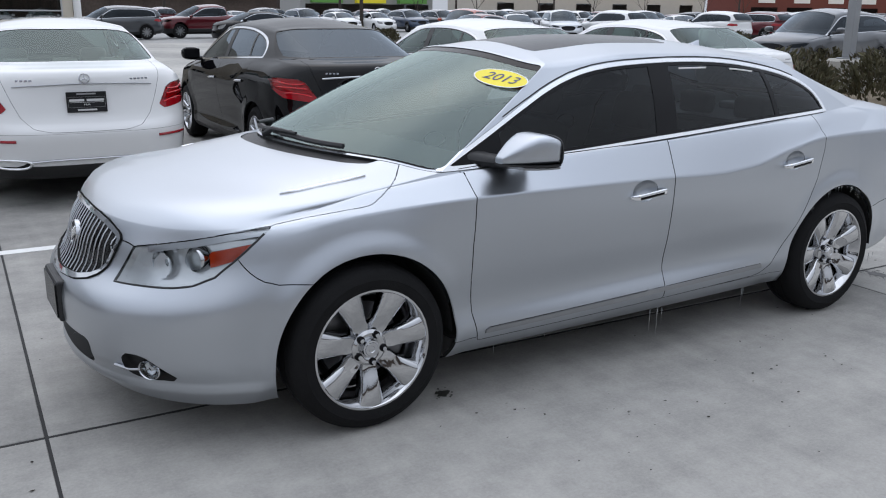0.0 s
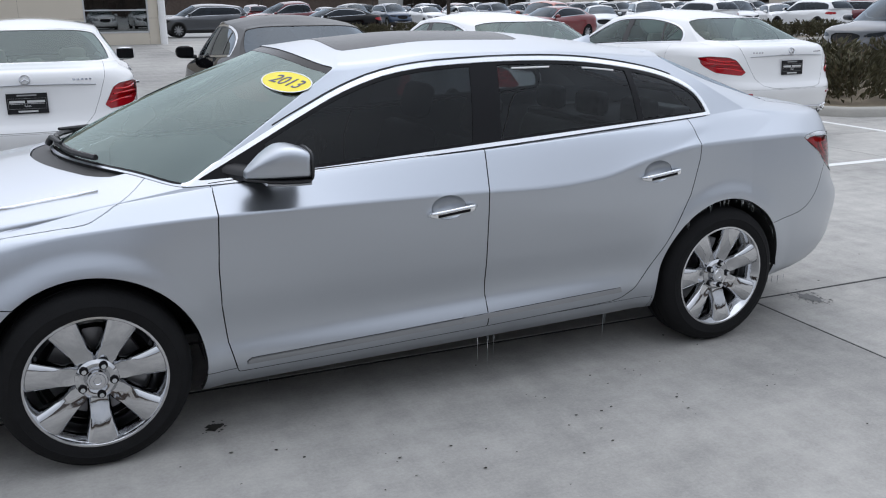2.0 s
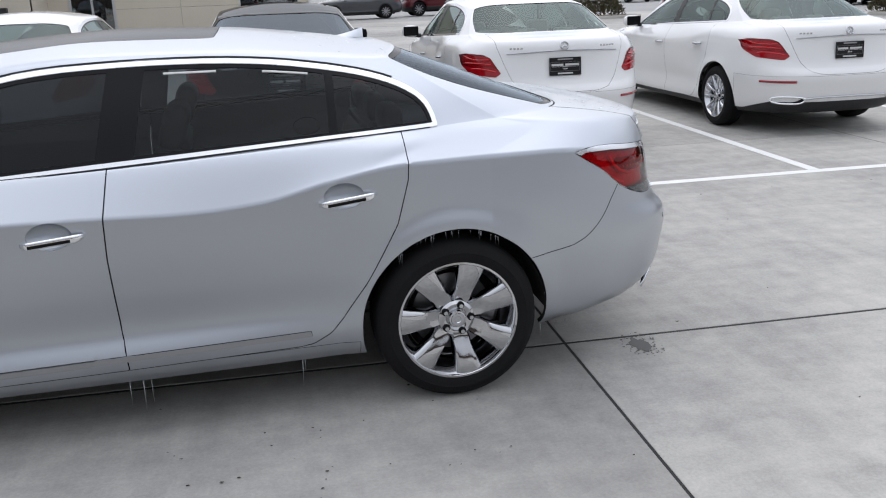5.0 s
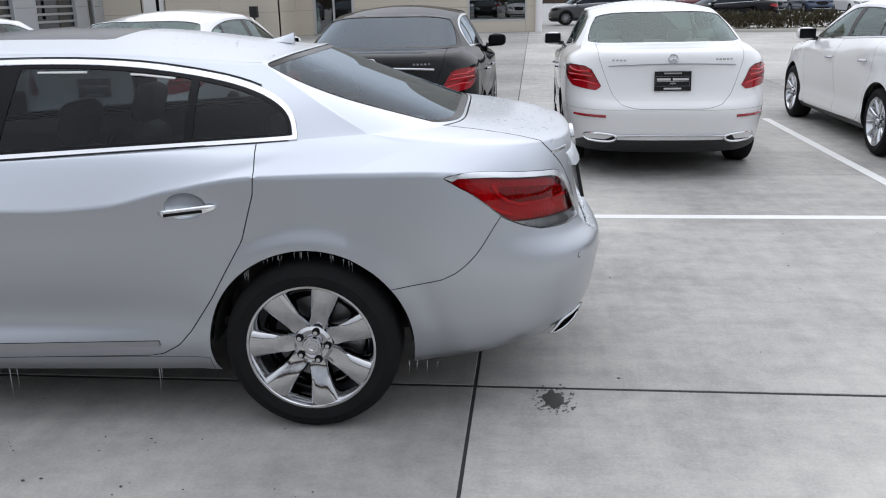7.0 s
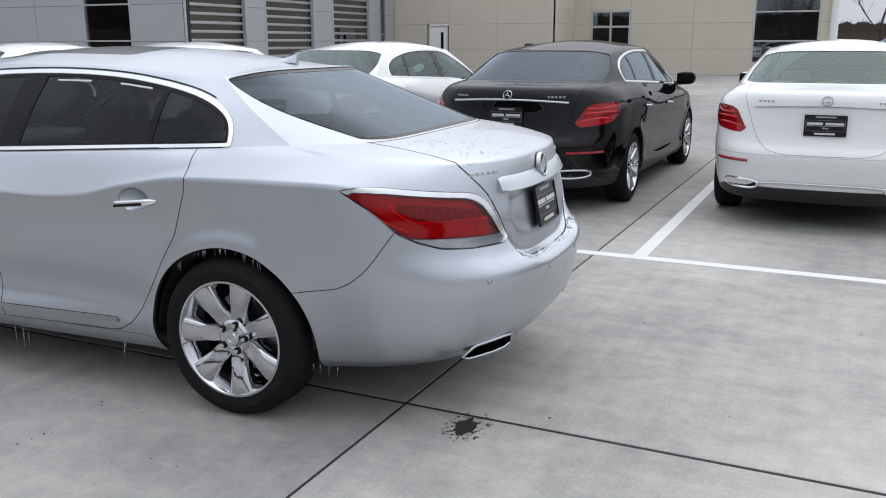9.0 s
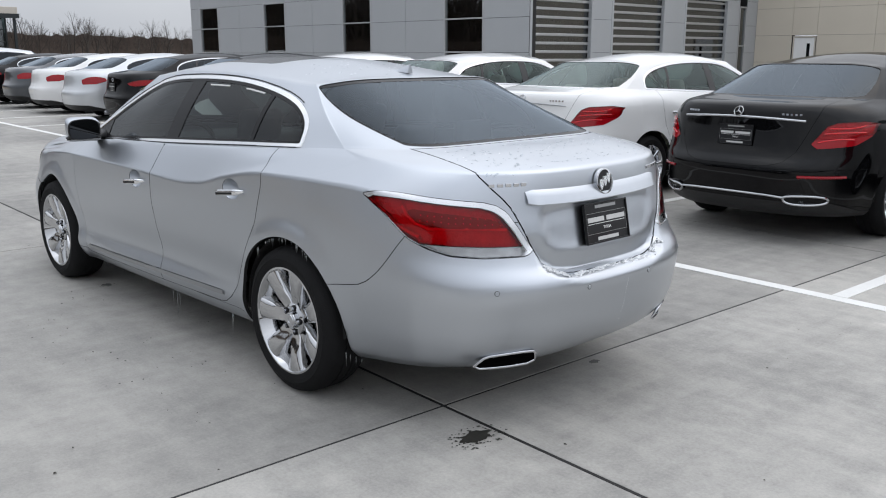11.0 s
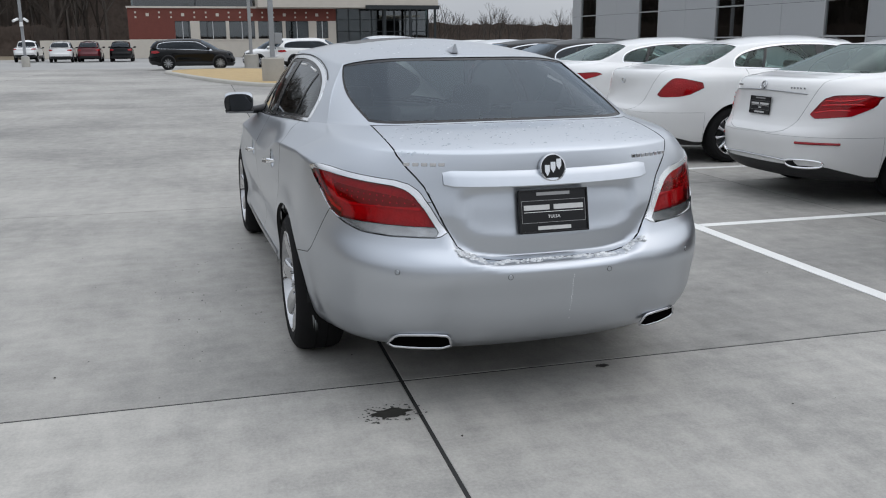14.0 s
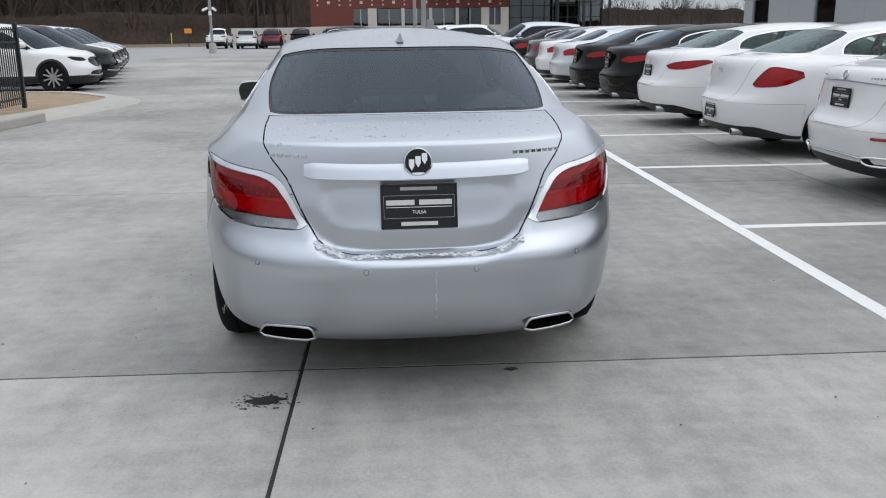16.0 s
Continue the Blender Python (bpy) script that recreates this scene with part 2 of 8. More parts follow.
def sweep(bm, points, radius, seg=8, closed=False, flat=1.0):
    """A tube along points; flat squeezes it upright."""
    pts = [Vector(p) for p in points]
    n = len(pts)
    rings = []
    for i, p in enumerate(pts):
        a = pts[(i - 1) % n] if closed or i > 0 else p
        b = pts[(i + 1) % n] if closed or i < n - 1 else p
        d = (b - a).normalized()
        side = d.cross(Vector((0, 0, 1)))
        side = side.normalized() if side.length > 1e-4 else Vector((1, 0, 0))
        up = side.cross(d)
        r = radius[i] if isinstance(radius, (list, tuple)) else radius
        rings.append([bm.verts.new(p + side * (r * math.cos(t)) + up * (r * flat * math.sin(t))) for t in [2 * math.pi * k / seg for k in range(seg)]])
    for i in range(n if closed else n - 1):
        p, q = rings[i], rings[(i + 1) % n]
        for k in range(seg):
            bm.faces.new((p[k], p[(k + 1) % seg], q[(k + 1) % seg], q[k]))
    if not closed:
        bm.faces.new(rings[0][::-1])
        bm.faces.new(rings[-1])
    return bm


# ---------------------------------------------------------------- car bodies: rings of curves, then cut into panels
def curve(*pts):
    """A smooth curve through (x, value) pairs that does not overshoot."""
    xs, ys = np.array([p[0] for p in pts], float), np.array([p[1] for p in pts], float)
    h, d = np.diff(xs), np.diff(ys) / np.diff(xs)
    m = np.zeros(len(xs))
    m[0], m[-1] = d[0], d[-1]
    for i in range(1, len(xs) - 1):
        if d[i - 1] * d[i] > 0:
            w1, w2 = 2 * h[i] + h[i - 1], h[i] + 2 * h[i - 1]
            m[i] = (w1 + w2) / (w1 / d[i - 1] + w2 / d[i])

    def f(x):
        x = np.clip(np.asarray(x, float), xs[0], xs[-1])
        i = np.clip(np.searchsorted(xs, x) - 1, 0, len(xs) - 2)
        t = (x - xs[i]) / h[i]
        return ((2 * t**3 - 3 * t**2 + 1) * ys[i] + (t**3 - 2 * t**2 + t) * h[i] * m[i] + (-2 * t**3 + 3 * t**2) * ys[i + 1] + (t**3 - t**2) * h[i] * m[i + 1])
    return f


def ring(xf, xsf, xsr, xr, W, Z, ef=2.3, er=2.7, par=False):
    """A half ring round the car, from the middle of the nose to the middle of the tail; u runs 0..1 nose, 1..2 side, 2..3 tail."""
    wf, zf = curve(*W), curve(*Z)

    def f(u):
        x, w = np.zeros_like(u), np.zeros_like(u)
        for lo, xe, xs, e in ((0, xf, xsf, ef), (2, xr, xsr, er)):
            k = (u <= 1) if lo == 0 else (u >= 2)
            th = (u[k] if lo == 0 else 3 - u[k]) * math.pi / 2
            wc = float(wf(xs))
            if par:
                s = np.sin(th)
                w[k], x[k] = wc * s, xe + (xs - xe) * s**e
            else:
                w[k] = wc * np.sin(th) ** (2 / e)
                x[k] = xs + (xe - xs) * np.clip(np.cos(th), 0, 1) ** (2 / e)
        k = (u > 1) & (u < 2)
        x[k] = xsf + (xsr - xsf) * (u[k] - 1)
        w[k] = wf(x[k])
        return np.stack([x, w, zf(x)], -1)
    return f


def chaikin(pts, n=2, closed=True):
    pts = [tuple(p) for p in pts]
    for _ in range(n):
        out = [] if closed else [pts[0]]
        for i in range(len(pts) if closed else len(pts) - 1):
            (ax, ay), (bx, by) = pts[i], pts[(i + 1) % len(pts)]
            out += [(0.75 * ax + 0.25 * bx, 0.75 * ay + 0.25 * by), (0.25 * ax + 0.75 * bx, 0.25 * ay + 0.75 * by)]
        pts = out + ([] if closed else [pts[-1]])
    return pts


def inside(pts, px, py):
    """Signed distance to a closed outline, below zero inside."""
    best = np.full(px.shape, 1e9)
    odd = np.zeros(px.shape, bool)
    for (ax, ay), (bx, by) in zip(pts, pts[1:] + pts[:1]):
        dx, dy = bx - ax, by - ay
        t = np.clip(((px - ax) * dx + (py - ay) * dy) / (dx * dx + dy * dy + 1e-12), 0, 1)
        best = np.minimum(best, np.hypot(px - ax - t * dx, py - ay - t * dy))
        if dy:
            odd ^= ((ay > py) != (by > py)) & (px < ax + (py - ay) * dx / dy)
    return np.where(odd, -best, best)


class Shell:
    """One half of a car's skin as a grid of faces that can be cut along curves into labelled panels."""

    def __init__(self, rings, nu, steps, top, crease=()):
        """steps: rows between each ring and the next; rings past `top` (shoulder, glass base, roof edge) are creased."""
        u = np.concatenate([np.linspace(0, 1, nu[0], endpoint=False), np.linspace(1, 2, nu[1], endpoint=False), np.linspace(2, 3, nu[2])])
        P = [r(u) for r in rings]
        n = len(P)
        d = [np.linalg.norm(P[i + 1] - P[i], axis=1)[:, None] + 1e-5 for i in range(n - 1)]
        rows, vv = [], []

        def sharp(i):
            """How sharply ring i is creased along its length."""
            if i == top[0] and 6 in crease:
                return (0.75 * np.clip((u - 2.3) * 5, 0, 1))[:, None]
            if i == top[2] or i == top[1]:
                return 1.0
            if i in crease and i < top[0]:
                return (np.clip((u - 0.9) * 4, 0, 1) * np.clip((2.38 - u) * 6, 0, 1))[:, None]
            return 1.0 if i in crease else 0.0

        for i in range(n - 1):
            a = (P[i + 1] - P[i]) / d[i]
            t0 = a
            if i > 0:
                c = sharp(i)
                t0 = c * a + (1 - c) * ((P[i] - P[i - 1]) / d[i - 1] * d[i] + a * d[i - 1]) / (d[i] + d[i - 1])
            t1 = a
            if i + 1 < n - 1:
                c = sharp(i + 1)
                b = (P[i + 2] - P[i + 1]) / d[i + 1]
                t1 = c * a + (1 - c) * (a * d[i + 1] + b * d[i]) / (d[i] + d[i + 1])
            for k in range(steps[i]):
                t = k / steps[i]
                rows.append((2 * t**3 - 3 * t**2 + 1) * P[i] + (t**3 - 2 * t**2 + t) * d[i] * t0 + (-2 * t**3 + 3 * t**2) * P[i + 1] + (t**3 - t**2) * d[i] * t1)
                vv.append(i + t)
        rows.append(P[-1])
        vv.append(n - 1)
        nu_, nv = len(u), len(rows)
        self.V = np.concatenate(rows)
        self.U = np.tile(u, nv)
        self.T = np.repeat(np.array(vv, float), nu_)
        self.F = [(j * nu_ + i, j * nu_ + i + 1, (j + 1) * nu_ + i + 1, (j + 1) * nu_ + i) for j in range(nv - 1) for i in range(nu_ - 1)]
        mid = self.T[[f[0] for f in self.F]]
        self.L = ["low" if t < top[0] else "top" if t < top[1] else "glass" if t < top[2] else "roof" for t in mid]

    def mark(self, label, field, where):
        """Cuts the faces labelled `where` along field = 0 and labels those below zero."""
        f = field(self.V[:, 0], self.V[:, 1], self.V[:, 2], self.U, self.T)
        f = np.where(np.abs(f) < 1e-6, 1e-6, f)
        neg = f < 0
        newV, newU, newT, cuts = [], [], [], {}
        base = len(self.V)
        F, L = [], []
        for face, lab in zip(self.F, self.L):
            if lab not in where:
                F.append(face), L.append(lab)
                continue
            s = [neg[i] for i in face]
            if not any(s):
                F.append(face), L.append(lab)
                continue
            if all(s):
                F.append(face), L.append(label)
                continue
            ins, outs = [], []
            for a, b, sa, sb in zip(face, face[1:] + face[:1], s, s[1:] + s[:1]):
                (ins if sa else outs).append(a)
                if sa != sb:
                    key = (a, b) if a < b else (b, a)
                    if key not in cuts:
                        i, j = key
                        t = f[i] / (f[i] - f[j])
                        cuts[key] = base + len(newV)
                        newV.append(self.V[i] * (1 - t) + self.V[j] * t)
                        newU.append(self.U[i] * (1 - t) + self.U[j] * t)
                        newT.append(self.T[i] * (1 - t) + self.T[j] * t)
                    ins.append(cuts[key]), outs.append(cuts[key])
            if len(ins) > 2:
                F.append(tuple(ins)), L.append(label)
            if len(outs) > 2:
                F.append(tuple(outs)), L.append(lab)
        if newV:
            self.V = np.concatenate([self.V, np.array(newV)])
            self.U = np.concatenate([self.U, np.array(newU)])
            self.T = np.concatenate([self.T, np.array(newT)])
        self.F, self.L = F, L
        return self

    def normals(self):
        N = np.zeros_like(self.V)
        for f in self.F:
            p = self.V[list(f[:4])]
            c = np.cross(p[1] - p[0], p[2] - p[0]) + (np.cross(p[2] - p[0], p[3] - p[0]) if len(f) > 3 else 0)
            for i in f:
                N[i] += c
        return N / np.maximum(np.linalg.norm(N, axis=1), 1e-12)[:, None]

    def panel(self, name, labels, mat, parent, both=False, side=-1, gap=0.002, lip=0.018, sink=0.0, label="", N=None, dark=True):
        """One panel as an object of its own: side -1 or 1, or both sides in one piece; edges turned in by `lip`."""
        faces = [f for f, l in zip(self.F, self.L) if l in labels]
        if not faces:
            return None
        used = sorted({i for f in faces for i in f})
        at = {i: k for k, i in enumerate(used)}
        V = self.V[used].copy()
        V0 = V.copy()
        nrm = (self.normals() if N is None else N)
        nrm = nrm[used] if len(nrm) >= max(used) + 1 else self.normals()[used]
        edges = {}
        for f in faces:
            for a, b in zip(f, f[1:] + f[:1]):
                edges[(a, b)] = edges.get((a, b), 0) + 1
        border = [(at[a], at[b]) for a, b in edges if (b, a) not in edges]
        border = [(a, b) for a, b in border if not (both and V[a, 1] < 0.003 and V[b, 1] < 0.003)]
        if gap:
            push = np.zeros_like(V)
            for a, b in border:
                e = V[b] - V[a]
                p = np.cross(nrm[a] + nrm[b], e)
                ln = np.linalg.norm(p)
                if ln > 1e-9:
                    push[a] += p / ln
                    push[b] += p / ln
            ln = np.linalg.norm(push, axis=1)
            k = ln > 1e-6
            V[k] += push[k] / ln[k][:, None] * gap
        V = V + nrm * sink
        faces = [tuple(at[i] for i in f) for f in faces]
        n_skin = len(faces)
        if lip:
            ends = sorted({i for e in border for i in e})
            n0 = len(V)
            top = {i: n0 + k for k, i in enumerate(ends)}
            low = {i: n0 + len(ends) + k for k, i in enumerate(ends)}
            own = np.zeros_like(V)
            for f in faces:
                p = V0[list(f[:4])]
                c = np.cross(p[1] - p[0], p[2] - p[0]) + (np.cross(p[2] - p[0], p[3] - p[0]) if len(f) > 3 else 0)
                for i in f:
                    own[i] += c
            for _ in range(3):
                more = own.copy()
                for a, b in border:
                    more[a] += own[b]
                    more[b] += own[a]
                own = more
            ln = np.linalg.norm(own, axis=1)
            turn_in = np.where((ln > 1e-7)[:, None], own / np.maximum(ln, 1e-12)[:, None], nrm)
            V = np.concatenate([V, V[ends], V[ends] + turn_in[ends] * lip])
            faces += [(top[b], top[a], low[a], low[b]) for a, b in border]
        out, fs = [], []
        for s in ((-1, 1) if both else (side,)):
            o = len(out)
            out += [(x, s * max(y, 0.0), z) for x, y, z in V]
            fs += [tuple(o + i for i in (f if s < 0 else f[::-1])) for f in faces]
        ob = mesh_object(name, out, fs, mat, parent, label)
        vn = -np.concatenate([nrm] + ([nrm[ends], nrm[ends]] if lip else []))
        vn = np.concatenate([vn * (1, s, 1) for s in ((-1, 1) if both else (side,))])
        ob.data.normals_split_custom_set_from_vertices([tuple(map(float, q)) for q in vn])
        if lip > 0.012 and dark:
            # the turned-in edge is coloured near-black, painting in the shade of the shut line
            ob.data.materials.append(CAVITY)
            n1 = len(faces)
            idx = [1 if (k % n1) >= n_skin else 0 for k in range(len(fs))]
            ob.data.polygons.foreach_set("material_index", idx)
        return ob


# ---------------------------------------------------------------- the lot and the buildings round it
LOT = pose(3.44, -0.51, 0, 0, 0, -2.3)
SLAB = 4.57


def concrete(name, light, dark, streak=0.5, rough=0.72, per_piece=0.06):
    """Broom-finished concrete: cloudy patches, drawn-out streaks, fine grit; each slab a little different."""
    m = bpy.data.materials.new(name)
    m.use_nodes = True
    n, l = m.node_tree.nodes, m.node_tree.links
    b = n["Principled BSDF"]
    b.inputs["Specular IOR Level"].default_value = 0.22
    geo = n.new("ShaderNodeNewGeometry")
    turn = n.new("ShaderNodeMapping")
    turn.inputs["Rotation"].default_value = (0, 0, radians(2.3))
    l.new(geo.outputs["Position"], turn.inputs["Vector"])

    def tex(scale, stretch, detail=5.0, rough_=0.6):
        mp = n.new("ShaderNodeMapping")
        mp.inputs["Scale"].default_value = stretch
        l.new(turn.outputs[0], mp.inputs["Vector"])
        t = n.new("ShaderNodeTexNoise")
        t.inputs["Scale"].default_value, t.inputs["Detail"].default_value, t.inputs["Roughness"].default_value = scale, detail, rough_
        l.new(mp.outputs[0], t.inputs["Vector"])
        return t.outputs["Fac"]

    def mad(a, k, c):
        q = n.new("ShaderNodeMath")
        q.operation = "MULTIPLY_ADD"
        l.new(a, q.inputs[0])
        q.inputs[1].default_value = k
        if isinstance(c, (int, float)):
            q.inputs[2].default_value = c
        else:
            l.new(c, q.inputs[2])
        return q.outputs[0]
    patch, drag, cross, grit, wide = tex(0.55, (1, 1, 1)), tex(2.6, (0.3, 2.2, 1), 7.0, 0.65), tex(4.0, (2.6, 0.16, 1), 6.0), tex(75.0, (1, 1, 1), 4.0, 0.7), tex(0.13, (1, 1, 1), 3.0)
    mottle = tex(5.5, (1, 1, 1), 9.0, 0.72)
    info = n.new("ShaderNodeObjectInfo")
    v = mad(patch, 0.55, -0.275)
    v = mad(wide, 0.85, v)
    v = mad(mottle, 0.55, v)
    v = mad(drag, streak * 0.6, v)
    v = mad(cross, streak * 0.4, v)
    v = mad(grit, 0.34, v)
    v = mad(info.outputs["Random"], per_piece * 2, v)
    v = mad(v, 1.0, -0.425 - 0.5 * streak - 0.275 - 0.17 - per_piece + 0.5)
    ramp = n.new("ShaderNodeValToRGB")
    ramp.color_ramp.elements[0].position, ramp.color_ramp.elements[0].color = 0.2, (*dark, 1)
    ramp.color_ramp.elements[1].position, ramp.color_ramp.elements[1].color = 0.8, (*light, 1)
    l.new(v, ramp.inputs["Fac"])
    l.new(ramp.outputs["Color"], b.inputs["Base Color"])
    rr = mad(drag, 0.30, rough - 0.15)
    l.new(rr, b.inputs["Roughness"])
    bp = n.new("ShaderNodeBump")
    bp.inputs["Strength"].default_value, bp.inputs["Distance"].default_value = 0.22, 0.004
    l.new(mad(grit, 1.0, mad(cross, 0.6, 0.0)), bp.inputs["Height"])
    l.new(bp.outputs[0], b.inputs["Normal"])
    return m


CONCRETE = concrete("lot_concrete", (0.445, 0.431, 0.40), (0.166, 0.163, 0.157), 0.5)
PALECONCRETE = concrete("paler_lot_concrete", (0.57, 0.55, 0.508), (0.222, 0.218, 0.208), 0.5)
KERB = concrete("kerb_concrete", (0.46, 0.44, 0.40), (0.34, 0.33, 0.30), 0.3, 0.8)
FARGROUND = concrete("far_pavement", (0.36, 0.355, 0.345), (0.27, 0.27, 0.265), 0.3)
SEAL = material("joint_sealant", (0.02, 0.02, 0.02), 0.8, var=0.3, scale=20)
PAINTLINE = material("line_paint", (0.74, 0.74, 0.72), 0.6, var=0.10, scale=5, fine=0.08, bump=0.2, bump_scale=120)
GREYPANEL = material("grey_metal_panel", (0.44, 0.455, 0.47), 0.38, 0.25, var=0.04, scale=0.6, island=0.03)
BEIGEPANEL = material("beige_wall_panel", (0.58, 0.53, 0.445), 0.85, var=0.05, scale=0.8, fine=0.04, bump=0.15, bump_scale=80)
ALU = material("window_aluminium", (0.55, 0.56, 0.57), 0.35, 0.8, var=0.05)
# dark colour that stands for the shade of unlit rooms
ROOMSHADE = material("room_shade", (0.045, 0.05, 0.05), 0.9, var=0.4, scale=0.7)
BUILDGLASS = glass("building_glass", (0.34, 0.40, 0.40), 2.45)
BRICKRED = material("red_brick", (0.15, 0.045, 0.034), 0.85, var=0.12, scale=2.0, fine=0.1, bump_scale=30)
STONE = material("pale_stone", (0.52, 0.48, 0.42), 0.8, var=0.08, scale=1.5, fine=0.05)
STEELDARK = material("dark_steel", (0.035, 0.04, 0.042), 0.4, 0.5, var=0.2)
DRYGRASS = material("dry_grass", (0.42, 0.31, 0.16), 0.95, var=0.2, scale=3, fine=0.3, bump=0.8, bump_scale=60)
BEDSOIL = material("brown_bed_soil", (0.30, 0.225, 0.145), 0.95, var=0.4, scale=3.0, bump=0.5, bump_scale=40)
BANK = material("winter_bank", (0.20, 0.165, 0.115), 0.95, var=0.25, scale=0.3, fine=0.2, bump_scale=12)
BARK = material("bare_bark", (0.052, 0.042, 0.035), 0.95, var=0.3, scale=0.6)
THICKET = material("thicket", (0.080, 0.061, 0.050), 1.0, var=0.45, scale=0.25, fine=0.5, bump_scale=2.2, bump=0.4)
LEAF = material("juniper_leaf", (0.072, 0.066, 0.034), 0.8, var=0.25, scale=2, island=0.35)
TWIG = material("brown_twig", (0.11, 0.08, 0.05), 0.9, var=0.2, scale=2, island=0.3)
SIGNORANGE = material("orange_sign", (0.75, 0.28, 0.03), 0.5)

bm = bmesh.new()
box(bm, -900, 900, -900, 900, -1, -0.010)
tagged(part("ground", bm, FARGROUND), "grey concrete ground round the lot", "ground", kind="structure")


def flat_line(x0, x1, y0, y1):
    bm = bmesh.new()
    box(bm, x0, x1, y0, y1, 0.0, 0.004)
    ob = part("stall_line", bm, PAINTLINE)
    ob.matrix_basis = LOT
    return tagged(ob, "white painted stall line on concrete", "line", kind="structure")


flat_line(-32.0, 11.0, 2.935, 3.04)
for k in range(-11, 4):
    flat_line(0.32 + 2.92 * k - 0.05, 0.32 + 2.92 * k + 0.05, 3.045, 8.3)


def facade(name, label, m, cells, depth, holes=(), gap=0.012, mat=GREYPANEL, piece="panel"):
    """A panelled wall: cells are (x0, x1, z0, z1) in the wall's own plane, which looks along -y."""
    wall = tagged(new(name), label, "wall", kind="structure")
    wall.matrix_basis = m
    for x0, x1, z0, z1 in cells:
        bm = bmesh.new()
        box(bm, x0, x1, 0.03, depth, z0, z1)
        part("backing", bm, SEAL, wall)
        bm = bmesh.new()
        box(bm, x0 + gap / 2, x1 - gap / 2, 0.0, 0.028, z0 + gap / 2, z1 - gap / 2, 0.004, None, 1)
        part(piece, bm, mat, wall)
    return wall


def window(name, label, m, w, h, rows, cols=1, parent=None, recess=0.06, frame=0.06, mat=ALU, room=1.2):
    """A framed window of rows by columns of panes; its lower left corner at m, looking along -y."""
    win = tagged(new(name), label, "window", kind="structure")
    win.matrix_basis = m
    for x0, x1, z0, z1 in [(0, w, -frame / 2, frame / 2), (0, w, h - frame / 2, h + frame / 2), (-frame / 2, frame / 2, 0, h), (w - frame / 2, w + frame / 2, 0, h)]:
        bm = bmesh.new()
        box(bm, x0, x1, -0.01, 0.10, z0, z1, 0.006, None, 1)
        part("window_frame", bm, mat, win)
    zs = [h * k / rows for k in range(rows + 1)] if isinstance(rows, int) else rows
    n = len(zs) - 1
    for z in zs[1:-1]:
        bm = bmesh.new()
        box(bm, 0.02, w - 0.02, -0.004, 0.08, z - frame * 0.4, z + frame * 0.4, 0.006, None, 1)
        part("window_bar", bm, mat, win)
    for c in range(1, cols):
        bm = bmesh.new()
        box(bm, w * c / cols - frame * 0.4, w * c / cols + frame * 0.4, -0.006, 0.08, 0.02, h - 0.02, 0.006, None, 1)
        part("window_bar", bm, mat, win)
    for k in range(n):
        for c in range(cols):
            bm = bmesh.new()
            box(bm, w * c / cols + 0.01, w * (c + 1) / cols - 0.01, recess, recess + 0.012, zs[k] + 0.01, zs[k + 1] - 0.01)
            part("pane", bm, BUILDGLASS, win)
    # a dark sheet paints in the shade of the room behind the panes
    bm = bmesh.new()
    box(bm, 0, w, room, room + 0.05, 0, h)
    part("room_back", bm, ROOMSHADE, win)
    return win


# grey panelled workshop: long face along y = 19.5, return with roller doors along x = -13.8
GY, GX, GH = 19.5, -13.8, 7.6
rows_z = [0.0, 1.55, 2.72, 3.76, 5.1, 6.4, 7.6]
wins = [(-36.3, -34.5), (-30.2, -28.45), (-24.1, -22.25), (-17.9, -15.95)]
edges = [(-37.3, -36.3), (-34.5, -32.4), (-32.4, -30.2), (-28.45, -26.3), (-26.3, -24.1), (-22.25, -20.1), (-20.1, -17.9), (-15.95, GX)]
cells = [(a - GX, b - GX, z0, z1) for a, b in edges for z0, z1 in zip(rows_z, rows_z[1:])]
cells += [(a - GX, b - GX, z0, z1) for a, b in wins for z0, z1 in [(0.0, 0.45)] + list(zip(rows_z[3:], rows_z[4:]))]
facade("wall_grey_long", "grey metal panelled workshop wall with narrow windows", pose(GX, GY, 0), cells, 0.35)
for k, (a, b) in enumerate(wins):
    window("window_%d" % (k + 1), "narrow framed window in grey panels", pose(a, GY, 0.45), b - a, 3.76 - 0.45, [0, 1.12, 2.29, 3.31])
bays = [(19.5, 22.9, "post"), (24.1, 27.5, ""), (29.0, 32.3, "")]
cells = []
for a, b in ((22.9, 24.1), (27.5, 29.0), (32.3, 33.3), (33.95, 34.85)):
    cells += [(a - GY, b - GY, z0, z1) for z0, z1 in zip(rows_z, rows_z[1:])]
for a, b in ((19.55, 22.9), (24.1, 27.5), (29.0, 32.3)):
    cells += [(a - GY, b - GY, z0, z1) for z0, z1 in zip(rows_z[3:], rows_z[4:])]
RETURN = pose(GX, GY, 0, 0, 0, 90)
facade("wall_grey_return", "grey panelled return wall with roller doors", RETURN, cells, 0.35)
window("window_5", "tall narrow window beside the roller doors", RETURN @ pose(33.35 - GY, 0, 0.2), 0.55, 3.3, 2)


